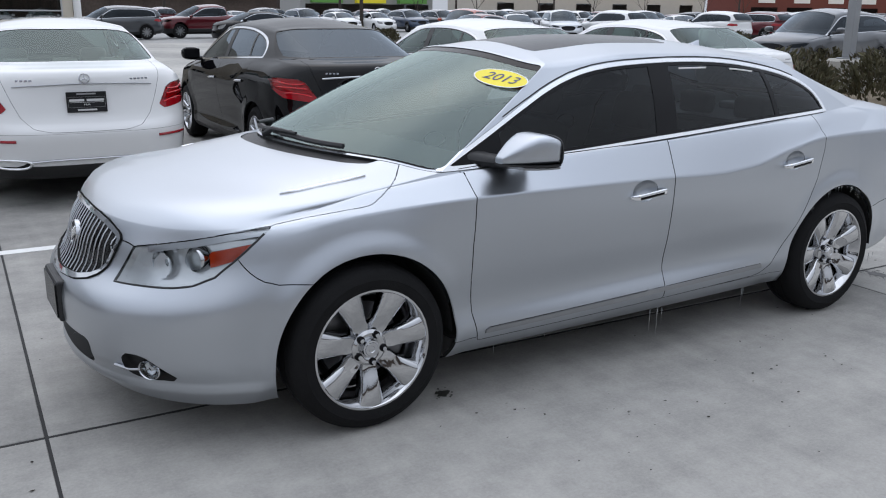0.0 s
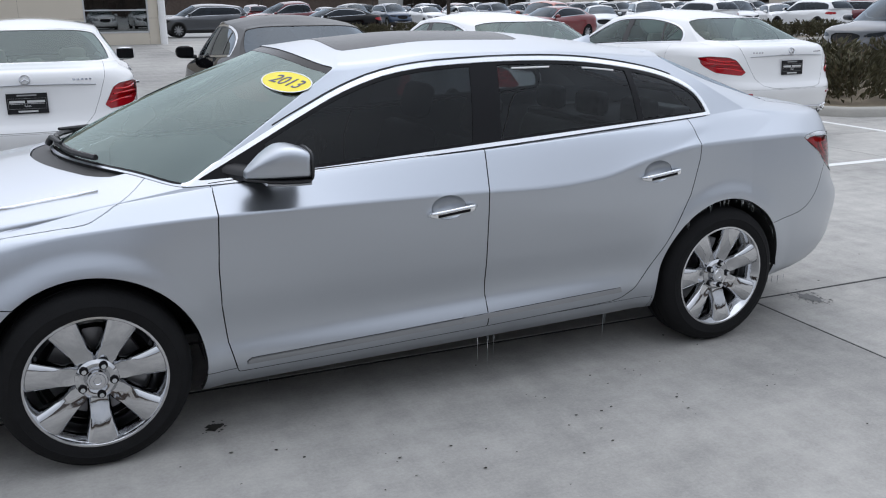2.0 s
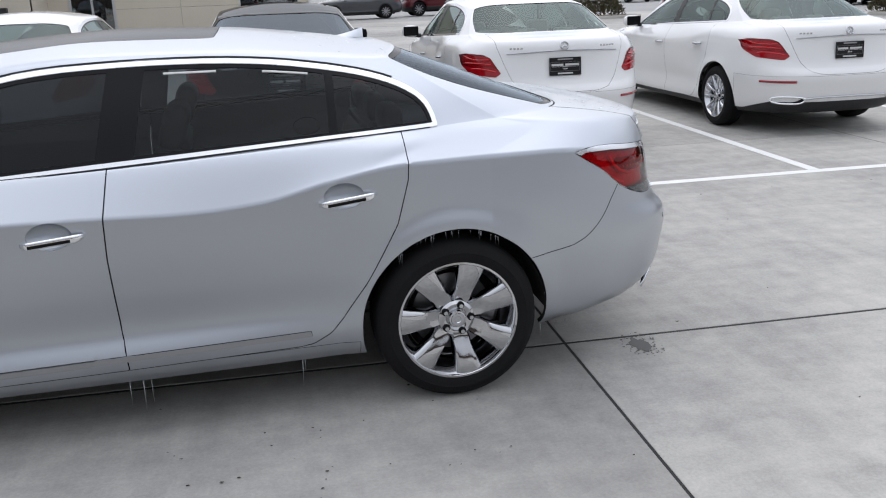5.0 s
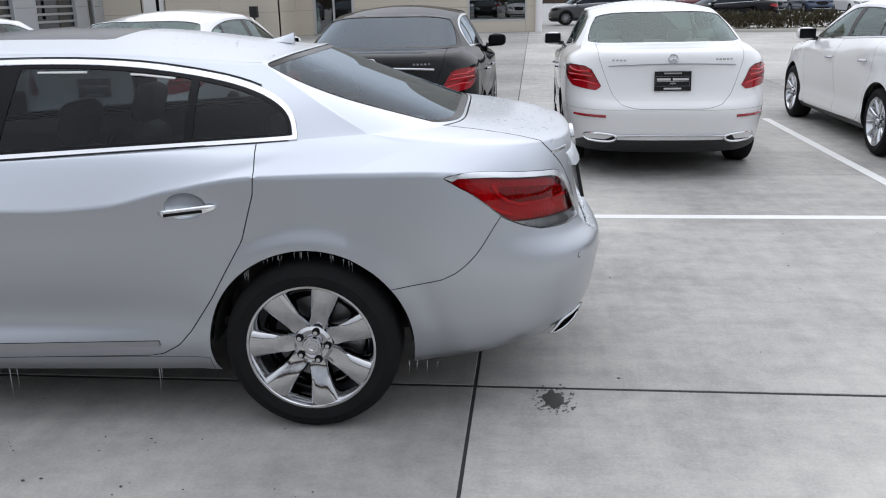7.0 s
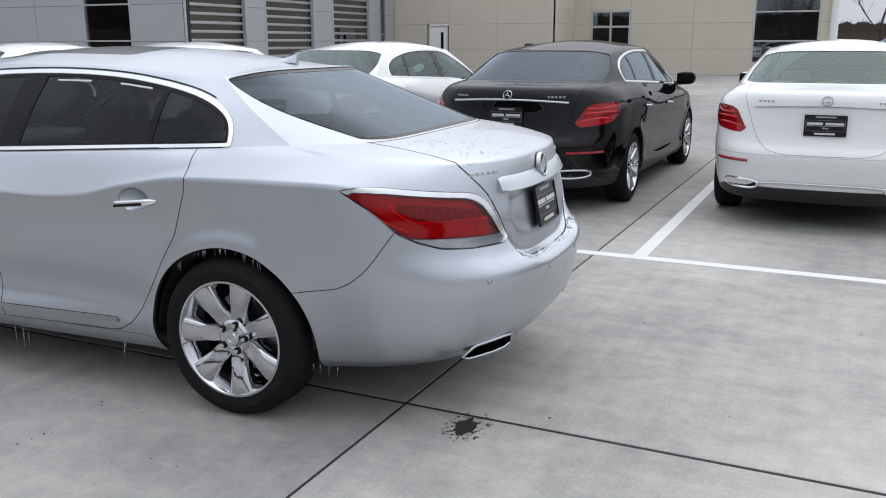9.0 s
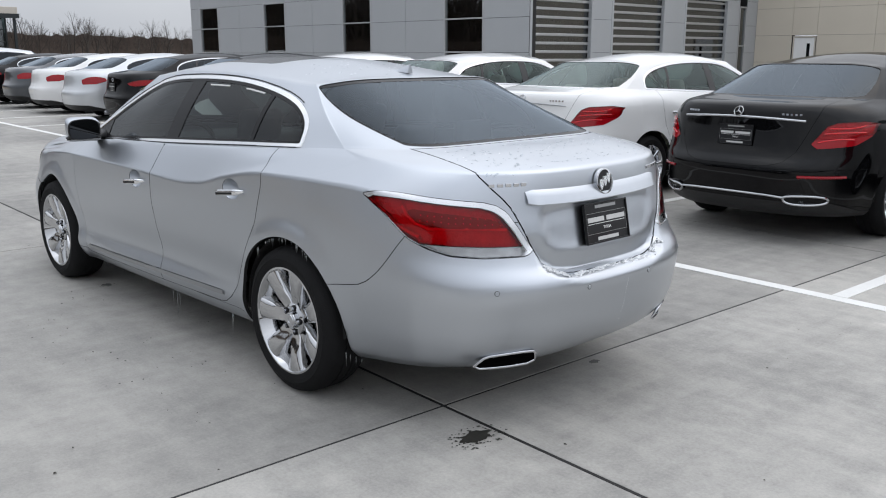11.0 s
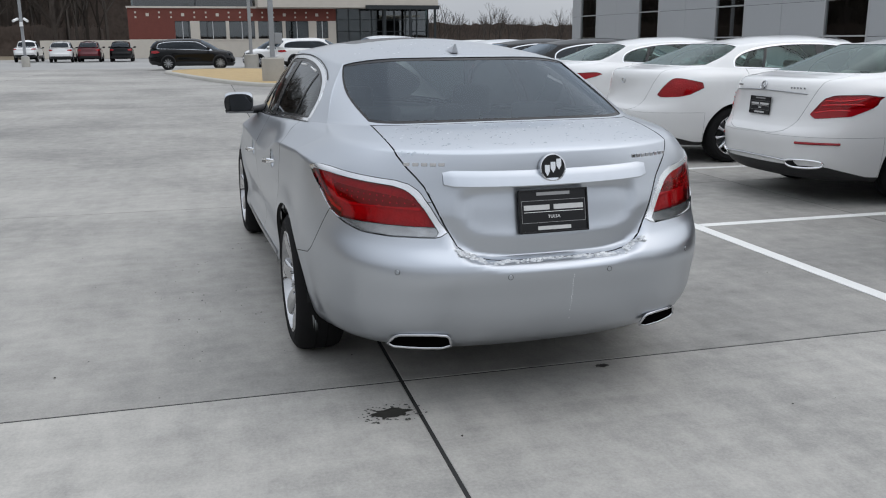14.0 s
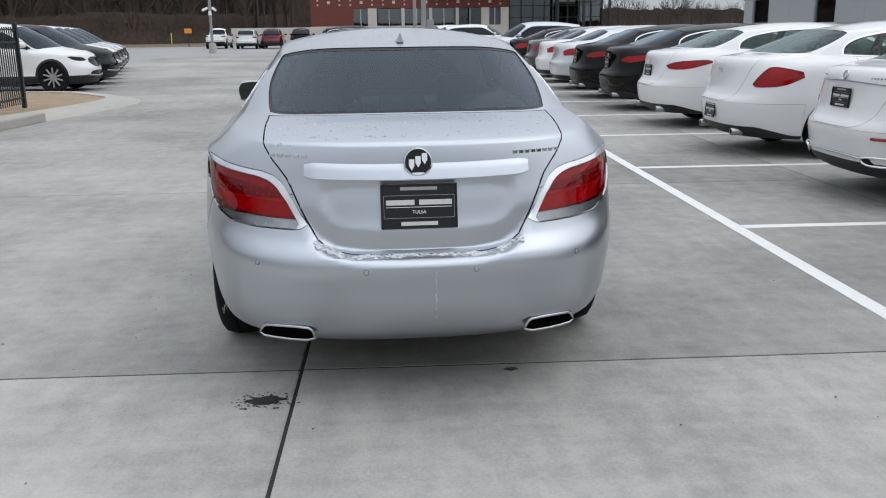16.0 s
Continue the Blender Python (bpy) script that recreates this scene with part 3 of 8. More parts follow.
def roller_door(m, w, h):
    """An overhead door of dark glass between pale bars."""
    d = tagged(new("overhead_door"), "glazed overhead door with pale horizontal bars", "door", kind="structure")
    d.matrix_basis = m
    bm = bmesh.new()
    box(bm, 0.05, w - 0.05, 0.16, 0.18, 0.0, h)
    part("glazing", bm, BUILDGLASS, d)
    # the workshop's inner shade, put in as a dark sheet
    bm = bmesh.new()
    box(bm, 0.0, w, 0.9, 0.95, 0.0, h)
    part("room_back", bm, ROOMSHADE, d)
    n = 13
    for k in range(n):
        bm = bmesh.new()
        z = h * (k + 0.5) / n
        box(bm, 0.04, w - 0.04, 0.10, 0.155, z - 0.045, z + 0.045, 0.012, None, 1)
        part("slat", bm, ALU, d)
    for x0, x1, z0, z1 in ((-0.06, 0.06, 0, h), (w - 0.06, w + 0.06, 0, h), (0, w, h - 0.05, h + 0.05)):
        bm = bmesh.new()
        box(bm, x0, x1, -0.02, 0.14, z0, z1, 0.01, None, 1)
        part("door_frame", bm, GREYPANEL, d)


for a, b in ((19.6, 22.9), (24.1, 27.5), (29.0, 32.3)):
    roller_door(RETURN @ pose(a - GY, 0, 0), b - a, 3.74)
bm = bmesh.new()
box(bm, -37.3, GX - 0.36, GY + 0.36, 35.0, 7.4, 7.6)
tagged(part("roof_grey", bm, GREYPANEL), "flat roof of the grey workshop", "roof", kind="structure")
for x0, x1, y0, y1 in ((-37.3, -37.1, GY + 0.36, 35.0), (-37.3, GX, 34.9, 35.2)):
    bm = bmesh.new()
    box(bm, x0, x1, y0, y1, 0, 7.4)
    tagged(part("wall_grey_back", bm, GREYPANEL), "plain grey back wall", "wall", kind="structure")

# beige wing: a face along y = 34.85, stepping back to y = 38.2
BZ = [0.0, 1.15, 2.3, 3.45, 4.6, 5.75, 7.0]


def beige(name, m, spans, depth=0.3):
    return facade(name, "beige rendered wall with fine joints", m, [(a, b, z0, z1) for a, b in spans for z0, z1 in zip(BZ, BZ[1:])], depth, (), 0.008, BEIGEPANEL, "wall_panel")


beige("wall_beige_front", pose(GX, 34.85, 0), [(0, 1.7), (2.8, 5.2), (5.2, 7.8)])
facade("wall_beige_over_door", "beige wall above a white door", pose(GX, 34.85, 0), [(1.7, 2.8, 2.3, 3.45), (1.7, 2.8, 3.45, 4.6), (1.7, 2.8, 4.6, 7.0)], 0.3, (), 0.008, BEIGEPANEL, "wall_panel")
beige("wall_beige_side", pose(-6.0, 34.9, 0, 0, 0, 90), [(0, 3.3)])
beige("wall_beige_back", pose(-6.0, 38.2, 0), [(0, 0.9), (2.75, 5.6), (5.6, 8.2), (10.85, 11.3)])
facade("wall_beige_over_glass", "beige wall over and under the shop windows", pose(-6.0, 38.2, 0), [(0.9, 2.75, 2.9, 4.6), (0.9, 2.75, 4.6, 7.0), (8.2, 10.85, 0.0, 0.55), (8.2, 10.85, 4.4, 5.75), (8.2, 10.85, 5.75, 7.0)], 0.3, (), 0.008, BEIGEPANEL, "wall_panel")
beige("wall_beige_end", pose(5.3, 38.25, 0, 0, 0, 90), [(0, 4), (4, 8), (8, 12)])
bm = bmesh.new()
box(bm, GX, 5.2, 38.6, 50.0, 6.8, 7.0)
tagged(part("roof_beige", bm, BEIGEPANEL), "flat roof of the beige wing", "roof", kind="structure")
d = tagged(new("door_1"), "white steel door with a dark glazed slot in a beige wall", "door", kind="structure")
d.matrix_basis = pose(GX + 1.75, 34.9, 0)
bm = bmesh.new()
box(bm, 0.05, 0.95, 0.0, 0.05, 0.01, 2.2, 0.006, None, 1)
leaf = part("door_leaf", bm, LETTER, d)
bm = bmesh.new()
box(bm, 0.62, 0.76, -0.008, 0.0, 1.05, 1.95, 0.003, None, 1)
part("glazed_slot", bm, GLOSSBLACK, leaf)
for x0, x1, z0, z1 in ((0, 0.05, 0, 2.26), (0.95, 1.0, 0, 2.26), (0.05, 0.95, 2.2, 2.26)):
    bm = bmesh.new()
    box(bm, x0, x1, -0.03, 0.08, z0, z1)
    part("door_frame", bm, STONE, d)
window("door_2", "glazed double entrance door in a pale frame", pose(-5.08, 38.2, 0.02), 1.82, 2.86, [0, 2.15, 2.86], 2, frame=0.12)
window("window_6", "large shop window with dark glass", pose(2.2, 38.2, 0.55), 2.65, 3.85, [0, 0.95, 2.2, 3.85], 1, frame=0.07)
bm = bmesh.new()
cylinder(bm, (5.45, 38.05, 0), (5.45, 38.05, 7.0), 0.16, None, 20)
tagged(part("column", bm, LETTER), "round white column at the building's corner", "column", kind="structure")
kp = thing("keypad_post", "black keypad on a steel post by the wall", "keypad", pose(-6.9, 34.2, 0))
bm = bmesh.new()
box(bm, -0.04, 0.04, -0.04, 0.04, 0, 1.05)
part("post", bm, STEELDARK, kp)
bm = bmesh.new()
box(bm, -0.17, 0.17, -0.14, 0.14, 0.95, 1.42, 0.03)
part("keypad_box", bm, TRIM, kp)

# brick office beyond the lot
off = thing("office_building", "long red brick office with pale stone bands and dark windows", "building", pose(-95, -5.4, 0, 0, 0, 90))


def slab_part(name, x0, x1, y0, y1, z0, z1, mat, parent, bevel=0.0):
    bm = bmesh.new()
    box(bm, x0, x1, y0, y1, z0, z1, bevel, None, 1)
    return part(name, bm, mat, parent)


slab_part("base", 0, 22.5, 0.0, 8, 0, 1.9, STONE, off)
slab_part("brick_band", 0, 22.5, 0.0, 8, 3.9, 5.25, BRICKRED, off)
slab_part("coping", -0.1, 22.6, -0.12, 8, 5.25, 5.45, STONE, off)
slab_part("sill_band", 0, 22.5, -0.05, 0.3, 1.85, 1.98, STONE, off)
# dark blocks behind the office glass stand for its shaded rooms
slab_part("dark_core", 0.2, 22.3, 0.6, 7.8, 1.9, 3.9, ROOMSHADE, off)
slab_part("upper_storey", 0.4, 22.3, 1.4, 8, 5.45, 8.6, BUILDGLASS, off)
slab_part("upper_core", 0.6, 22.1, 1.8, 7.8, 5.45, 8.5, ROOMSHADE, off)
slab_part("upper_roof", 0.0, 22.6, 0.6, 8, 8.6, 9.0, STONE, off)
x = 0.0
for k, (wp, ww) in enumerate([(4.8, 1.6), (1.0, 2.8), (0.35, 2.8), (0.35, 2.7), (0.35, 2.6), (0.9, 1.35)]):
    slab_part("pier", x, x + wp, 0.0, 0.5, 1.9, 3.9, STONE if k else BRICKRED, off)
    slab_part("window_pane", x + wp, x + wp + ww, 0.22, 0.26, 1.95, 3.85, BUILDGLASS, off)
    slab_part("window_mullion", x + wp + ww / 2 - 0.04, x + wp + ww / 2 + 0.04, 0.15, 0.24, 1.95, 3.85, ALU, off)
    x += wp + ww
slab_part("pier", x, 22.5, 0.0, 0.5, 1.9, 3.9, STONE, off)
for k in range(18):
    xc = 0.8 + k * 1.22
    if k % 3 == 1:
        slab_part("stone_square", xc - 0.16, xc + 0.16, -0.03, 0.02, 4.4, 4.72, STONE, off)
    else:
        for zc in (4.3, 4.8):
            slab_part("stone_square", xc - 0.09, xc + 0.09, -0.03, 0.02, zc - 0.09, zc + 0.09, STONE, off)
atr = thing("glass_atrium", "dark glazed entrance block in a steel frame", "building", pose(-95, 17.2, 0, 0, 0, 90))
slab_part("glazing", 0.1, 11.0, 0.4, 0.45, 0, 5.3, BUILDGLASS, atr)
# dark block in place of the atrium's shaded inside
slab_part("core", 0.2, 10.9, 1.2, 8, 0, 5.3, ROOMSHADE, atr)
slab_part("roof_slab", -9.0, 11.6, -1.8, 8, 5.3, 6.3, STONE, atr, 0.05)
slab_part("brick_upper", -9.0, 8.6, -1.0, 8, 6.3, 10.5, BRICKRED, atr)
slab_part("canopy_edge", 3.0, 11.7, -1.95, -1.8, 5.15, 5.6, STEELDARK, atr)
for k in range(9):
    slab_part("mullion", k * 1.36, k * 1.36 + 0.12, 0.25, 0.45, 0, 5.3, STEELDARK, atr)
for z in (1.3, 2.7, 4.0):
    slab_part("transom", 0.1, 11.0, 0.3, 0.42, z, z + 0.08, STEELDARK, atr)
for k in range(3):
    slab_part("steel_post", 5.2 + 3.0 * k, 5.45 + 3.0 * k, -1.5, -1.25, 0, 5.3, STEELDARK, atr)

# low retaining wall and winter bank at the wood's edge
bm = bmesh.new()
box(bm, -94.8, -94.2, -14.2, -2.8, -0.01, 1.9, 0.03)
tagged(part("retaining_wall", bm, STONE), "low pale retaining wall before the wood", "wall", kind="structure")


def strip(name, label, mat, x0, x1, y0, y1, height, n=24, m=24, kind="structure", cat="bank"):
    bm = bmesh.new()
    g = [[bm.verts.new((x0 + (x1 - x0) * i / n, y0 + (y1 - y0) * j / m, height(i / n, j / m))) for j in range(m + 1)] for i in range(n + 1)]
    for i in range(n):
        for j in range(m):
            bm.faces.new((g[i][j], g[i + 1][j], g[i + 1][j + 1], g[i][j + 1]))
    return tagged(part(name, bm, mat, None, "", True, 80), label, cat, kind=kind)


strip("bank", "brown winter grass rising to the wood", BANK, -91, -118, -100, -15.3, lambda a, b: -0.02 + 1.7 * a**1.5 + 0.25 * noise.noise(Vector((a * 6, b * 14, 0))) * a)

# ---------------------------------------------------------------- kerbed islands
def island(label, outline, mat, width=0.16, height=0.13):
    isl = tagged(new("island"), label, "island", kind="structure")
    pts = [Vector((x, y, 0)) for x, y in chaikin(outline, 2)]
    n = len(pts)
    inner = []
    for i in range(n):
        d = (pts[(i + 1) % n] - pts[i - 1]).normalized()
        inner.append(pts[i] + Vector((-d.y, d.x, 0)) * width)
    bm = bmesh.new()
    prof = []
    for p, q in zip(pts, inner):
        o = (p - q).normalized()
        prof.append([bm.verts.new(p - Vector((0, 0, 0.02))), bm.verts.new(p + Vector((0, 0, height - 0.03 if width < 0.5 else 0.012)) - o * 0.02), bm.verts.new(p + Vector((0, 0, height)) - o * (0.05 if width < 0.5 else width * 0.6)), bm.verts.new(q + Vector((0, 0, height))), bm.verts.new(q - Vector((0, 0, 0.02)))])
    for i in range(n):
        a, b = prof[i], prof[(i + 1) % n]
        for k in range(4):
            bm.faces.new((a[k], b[k], b[k + 1], a[k + 1]))
    part("kerb", bm, KERB, isl, "", True, 50)
    bm = bmesh.new()
    vs = [bm.verts.new(q + Vector((0, 0, height - 0.025))) for q in inner]
    bm.faces.new(vs)
    part("bed", bm, mat, isl)
    return isl


island("kerbed island of dry straw grass", [(-44, -2.4), (-32, -0.5), (-25.6, 0.8), (-23.2, 2.1), (-24.6, 3.5), (-31, 4.7), (-40, 5.0), (-46, 3)], DRYGRASS, 0.35, 0.12)
corner = island("kerbed corner bed of dry grass", [(6, -13), (6, -7.9), (-7.9, -6.0), (-9.2, -5.5), (-12.9, -4.8), (-14.6, -5.9), (-16.2, -7.3), (-16.4, -14)], BEDSOIL, 0.75, 0.11)
bm = bmesh.new()
box(bm, 0, 13.5, -0.34, 0, -0.02, 0.16, 0.03)
bmesh.ops.transform(bm, verts=bm.verts, matrix=pose(-8.75, -5.68, 0, 0, 0, -8.4))
part("kerb", bm, KERB, corner, "raised concrete kerb with a square end")
island("kerbed planting bed with low junipers", [(10.1, 5.5), (10.9, 4.6), (17.5, 4.0), (18.5, 6), (18.2, 9.2), (10.2, 9.8)], BANK, 0.18, 0.13)
island("kerbed planting strip with low shrubs", [(12.0, 34.0), (12.4, 33.2), (19.5, 32.6), (20, 34.4), (13, 35.3)], BANK, 0.18, 0.13)
island("kerbed planting strip at the lot's edge", [(25.5, 24.6), (33, 24.0), (33.5, 26.5), (25.8, 27)], BANK, 0.18, 0.13)


def wheel(name, parent, R, rim, width, spokes, spoke_mat, x, y, turn, style="seven"):
    """A wheel whose outer face looks along -y, at the hub (x, y, R)."""
    hub = new(name)
    hub.parent = parent
    hub.matrix_basis = pose(x, y, R, 0, 0, 180 if y > 0 else 0) @ pose(0, 0, 0, 0, turn, 0)
    h = width / 2
    bm = bmesh.new()
    lathe(bm, [(rim - 0.012, h - 0.02), (rim, h - 0.004), (rim + 0.03, h), (R - 0.035, h - 0.004), (R - 0.012, h - 0.02), (R - 0.002, h - 0.05), (R, 0.03), (R - 0.005, 0.028), (R - 0.005, 0.022), (R, 0.02),
               (R, -0.02), (R - 0.005, -0.022), (R - 0.005, -0.028), (R, -0.03), (R - 0.002, -h + 0.05), (R - 0.012, -h + 0.02), (R - 0.035, -h + 0.004), (R - 0.05, -h), (R - 0.052, -h - 0.002), (R - 0.056, -h),
               (rim + 0.03, -h - 0.001), (rim + 0.006, -h + 0.006), (rim - 0.006, -h + 0.012)], 64)
    part("tyre", bm, RUBBER, hub, "black rubber tyre", True, 40)
    bm = bmesh.new()
    lathe(bm, [(rim + 0.004, -h + 0.010), (rim + 0.002, -h + 0.004), (rim - 0.006, -h + 0.003), (rim - 0.010, -h + 0.009), (rim - 0.014, -h + 0.018), (rim - 0.030, -h + 0.045), (rim - 0.044, -h + 0.09), (rim - 0.046, 0.02), (rim - 0.02, h - 0.02)], 64)
    part("rim", bm, spoke_mat, hub, "", True, 40)
    bm = bmesh.new()
    lathe(bm, [(0.02, 0.02), (0.165, 0.02), (0.168, 0.03), (0.168, 0.045), (0.02, 0.045)], 40)
    part("brake_disc", bm, BRUSHED, hub, "", True, 30)
    bm = bmesh.new()
    lathe(bm, [(0.0005, 0.06), (rim - 0.05, 0.062), (rim - 0.048, 0.03)], 40)
    part("backing_plate", bm, CAVITY, hub)
    bm = bmesh.new()
    box(bm, 0.09, 0.19, -0.01, 0.05, -0.07, 0.07, 0.015)
    part("brake_caliper", bm, BRUSHED, hub)
    for k in range(spokes):
        bm = bmesh.new()
        rows = []
        prof = [(0.045, 0.030, -0.074), (0.075, 0.0335, -0.078), (0.092, 0.038, -0.082), (0.12, 0.0375, -0.090), (0.15, 0.041, -0.098), (0.19, 0.048, -0.104), (0.222, 0.054, -0.107), (rim - 0.003, 0.060, -0.107)]
        if style == "slim":
            prof = [(r, hw * 0.42, yy) for r, hw, yy in prof]
        for r, hw, yy in prof:
            e = 0.006
            dip = 0.011 * min(1.0, max(0.0, (0.175 - r) / 0.07)) if style != "slim" else 0.0
            rows.append([bm.verts.new((dx, y_, r)) for dx, y_ in ((-hw - 0.004, yy + 0.05), (-hw, yy + e + 0.010), (-hw + e, yy + 0.006), (-hw * 0.5, yy + 0.001 + 0.6 * dip), (0, yy - 0.001 + dip), (hw * 0.5, yy + 0.001 + 0.6 * dip), (hw - e, yy + 0.006), (hw, yy + e + 0.010), (hw + 0.004, yy + 0.05))])
        for p, q in zip(rows, rows[1:]):
            for i in range(8):
                bm.faces.new((p[i], p[i + 1], q[i + 1], q[i]))
        bm.faces.new(rows[0][::-1])
        bm.faces.new(rows[-1])
        bmesh.ops.rotate(bm, verts=bm.verts, cent=(0, 0, 0), matrix=Matrix.Rotation(2 * math.pi * k / spokes, 3, "Y"))
        part("spoke", bm, spoke_mat, hub, "", True, 50)
    bm = bmesh.new()
    lathe(bm, [(0.0005, -0.066), (0.03, -0.068), (0.045, -0.078), (0.062, -0.080), (0.074, -0.072), (0.08, -0.045)], 40)
    part("wheel_hub", bm, spoke_mat, hub, "", True, 40)
    bm = bmesh.new()
    lathe(bm, [(0.0005, -0.094), (0.012, -0.094), (0.014, -0.0965), (0.026, -0.0965), (0.028, -0.093), (0.034, -0.092), (0.037, -0.086), (0.039, -0.066)], 32)
    part("centre_cap", bm, CHROME, hub, "round metal centre cap with an embossed badge", True, 30)
    for k in range(5):
        a = 2 * math.pi * k / 5
        c = (0.0575 * math.sin(a), 0.0575 * math.cos(a))
        # a solid black plug stands for the shade in the lug hole
        bm = bmesh.new()
        cylinder(bm, (c[0], -0.06, c[1]), (c[0], -0.084, c[1]), 0.0155, 0.0155, 18)
        part("lug_recess", bm, GLOSSBLACK, hub)
        bm = bmesh.new()
        cylinder(bm, (c[0], -0.07, c[1]), (c[0], -0.096, c[1]), 0.0110, 0.0090, 6)
        part("lug_nut", bm, CHROME, hub)
    return hub


def blend(rings, t, dz):
    """Extra ring between two, raised by dz(u)."""
    a, b = rings
    return lambda u: a(u) * (1 - t) + b(u) * t + np.stack([0 * u, 0 * u, dz(u)], -1)


def nose_tail(front, rear):
    """A weight over u: `front` at the nose, nothing along the side, `rear` at the tail."""
    return lambda u: front * np.clip(1 - u, 0, 1) ** 0.6 + rear * np.clip(u - 2, 0, 1) ** 0.6


def sedan_rings(k):
    """The rings of the silver saloon; k bends them into its neighbours: x and z maps, roof and deck heights."""
    r = [
        ring(-0.87, -0.2, 3.0, 3.80, [(-0.2, 0.80), (0.5, 0.84), (1.4, 0.845), (2.4, 0.84), (3.0, 0.80)], [(-0.95, 0.172), (-0.5, 0.168), (-0.25, 0.18), (0.5, 0.21), (2.4, 0.22), (3.2, 0.24), (3.75, 0.256), (3.9, 0.262)]),
        ring(-0.95, -0.2, 3.0, 3.895, [(-0.2, 0.855), (0.5, 0.875), (1.4, 0.88), (2.4, 0.875), (3.0, 0.84)], [(-1.0, 0.25), (0.5, 0.25), (2.4, 0.265), (3.2, 0.285), (3.9, 0.32)], 2.3, 3.0),
        ring(-0.985, -0.2, 3.0, 3.94, [(-0.2, 0.88), (0.5, 0.905), (1.4, 0.912), (2.3, 0.905), (3.0, 0.865)], [(-1.0, 0.33), (0.5, 0.315), (2.3, 0.34), (3.2, 0.365), (3.9, 0.395)], 2.45, 3.15),
        ring(-1.0, -0.2, 3.0, 3.965, [(-0.2, 0.89), (0.5, 0.890), (1.4, 0.887), (2.2, 0.892), (2.5, 0.903), (3.0, 0.885)], [(-1.0, 0.43), (0.5, 0.42), (2.3, 0.44), (3.2, 0.47), (3.95, 0.50)], 2.5, 3.1),
        ring(-0.992, -0.2, 3.0, 3.975, [(-0.2, 0.90), (0.5, 0.914), (1.4, 0.914), (2.2, 0.915), (2.5, 0.92), (3.0, 0.905)], [(-1.0, 0.545), (0.5, 0.60), (2.4, 0.60), (3.3, 0.62), (3.95, 0.635)], 2.45, 3.0),
        ring(-0.912, -0.2, 3.0, 3.92, [(-0.2, 0.880), (0.2, 0.912), (0.5, 0.928), (1.4, 0.932), (2.4, 0.928), (3.0, 0.905)], [(-1.0, 0.65), (-0.3, 0.73), (0.5, 0.77), (2.4, 0.74), (3.3, 0.77), (3.9, 0.70)], 2.22, 2.95),
        ring(-0.872, -0.2, 3.0, 3.876, [(-0.2, 0.86), (0.1, 0.885), (0.5, 0.925), (1.4, 0.932), (2.0, 0.93), (2.4, 0.925), (3.0, 0.885)],
             [(-0.93, 0.765), (-0.37, 0.815), (0, 0.87), (0.5, 0.895), (1.4, 0.885), (1.85, 0.872), (2.1, 0.888), (2.35, 0.945), (2.65, 0.99), (3.2, 0.995), (3.6, 0.96), (3.87, 0.86)], 2.3, 2.9),
        ring(-0.83, -0.35, 3.2, 3.845, [(-0.35, 0.80), (0, 0.812), (0.45, 0.835), (1.4, 0.847), (2.3, 0.84), (2.7, 0.818), (3.2, 0.77)],
             [(-0.87, 0.845), (-0.6, 0.85), (-0.33, 0.865), (0.1, 0.93), (0.45, 0.965), (1.6, 1.03), (2.7, 1.085), (3.2, 1.085), (3.6, 1.065), (3.86, 1.055)]),
        ring(-0.05, 0.38, 3.06, 3.41, [(0.38, 0.785), (1.4, 0.825), (2.3, 0.812), (2.7, 0.80), (3.06, 0.74)],
             [(-0.05, 1.05), (0.2, 1.02), (0.38, 0.982), (1.6, 1.042), (2.7, 1.10), (3.02, 1.115), (3.41, 1.128)], 2.2, 7.0, True),
        ring(0.92, 1.04, 2.64, 2.72, [(1.04, 0.59), (1.5, 0.625), (2.1, 0.618), (2.5, 0.595), (2.64, 0.58)],
             [(0.92, 1.445), (1.04, 1.385), (1.5, 1.42), (2.0, 1.413), (2.4, 1.388), (2.64, 1.372), (2.72, 1.398)], 2.2, 5.0, True),
    ]
    mid, edge = r[8], r[9]
    r.insert(8, blend((r[7], r[8]), 0.5, nose_tail(k.get("hood", 0.03), 0.012)))

    def out(u):
        p = (r[9](u) + r[10](u)) / 2
        s = np.clip(np.minimum(u, 3 - u), 0, 1)
        p[:, 1] += 0.016 * s
        p[:, 0] += -0.03 * np.clip(1 - u, 0, 1) ** 0.5 + 0.03 * np.clip(u - 2, 0, 1) ** 0.5
        p[:, 2] += 0.015 * (1 - s) - 0.026 * np.clip(u - 2, 0, 1) ** 0.5
        return p
    glass_mid = out
    ridge = curve((0.92, 1.445), (1.2, 1.475), (1.6, 1.497), (2.0, 1.487), (2.4, 1.445), (2.72, 1.398))
    spine = curve((0, 0.92), (1, 1.25), (2, 2.45), (3, 2.72))

    def roof(t):
        def f(u):
            p = r[-1](u)
            x = p[:, 0] * (1 - t) + spine(u) * t
            w = p[:, 1] * (1 - t)
            z = p[:, 2] * (1 - t) ** 2 + ridge(x) * (1 - (1 - t) ** 2)
            return np.stack([x, w, z], -1)
        return f
    all_ = r[:10] + [glass_mid, edge] + [roof(t) for t in (0.15, 0.33, 0.55, 0.78, 1.0)]
    warp = k.get("warp")
    return [(lambda u, q=q: warp(q(u))) for q in all_] if warp else all_


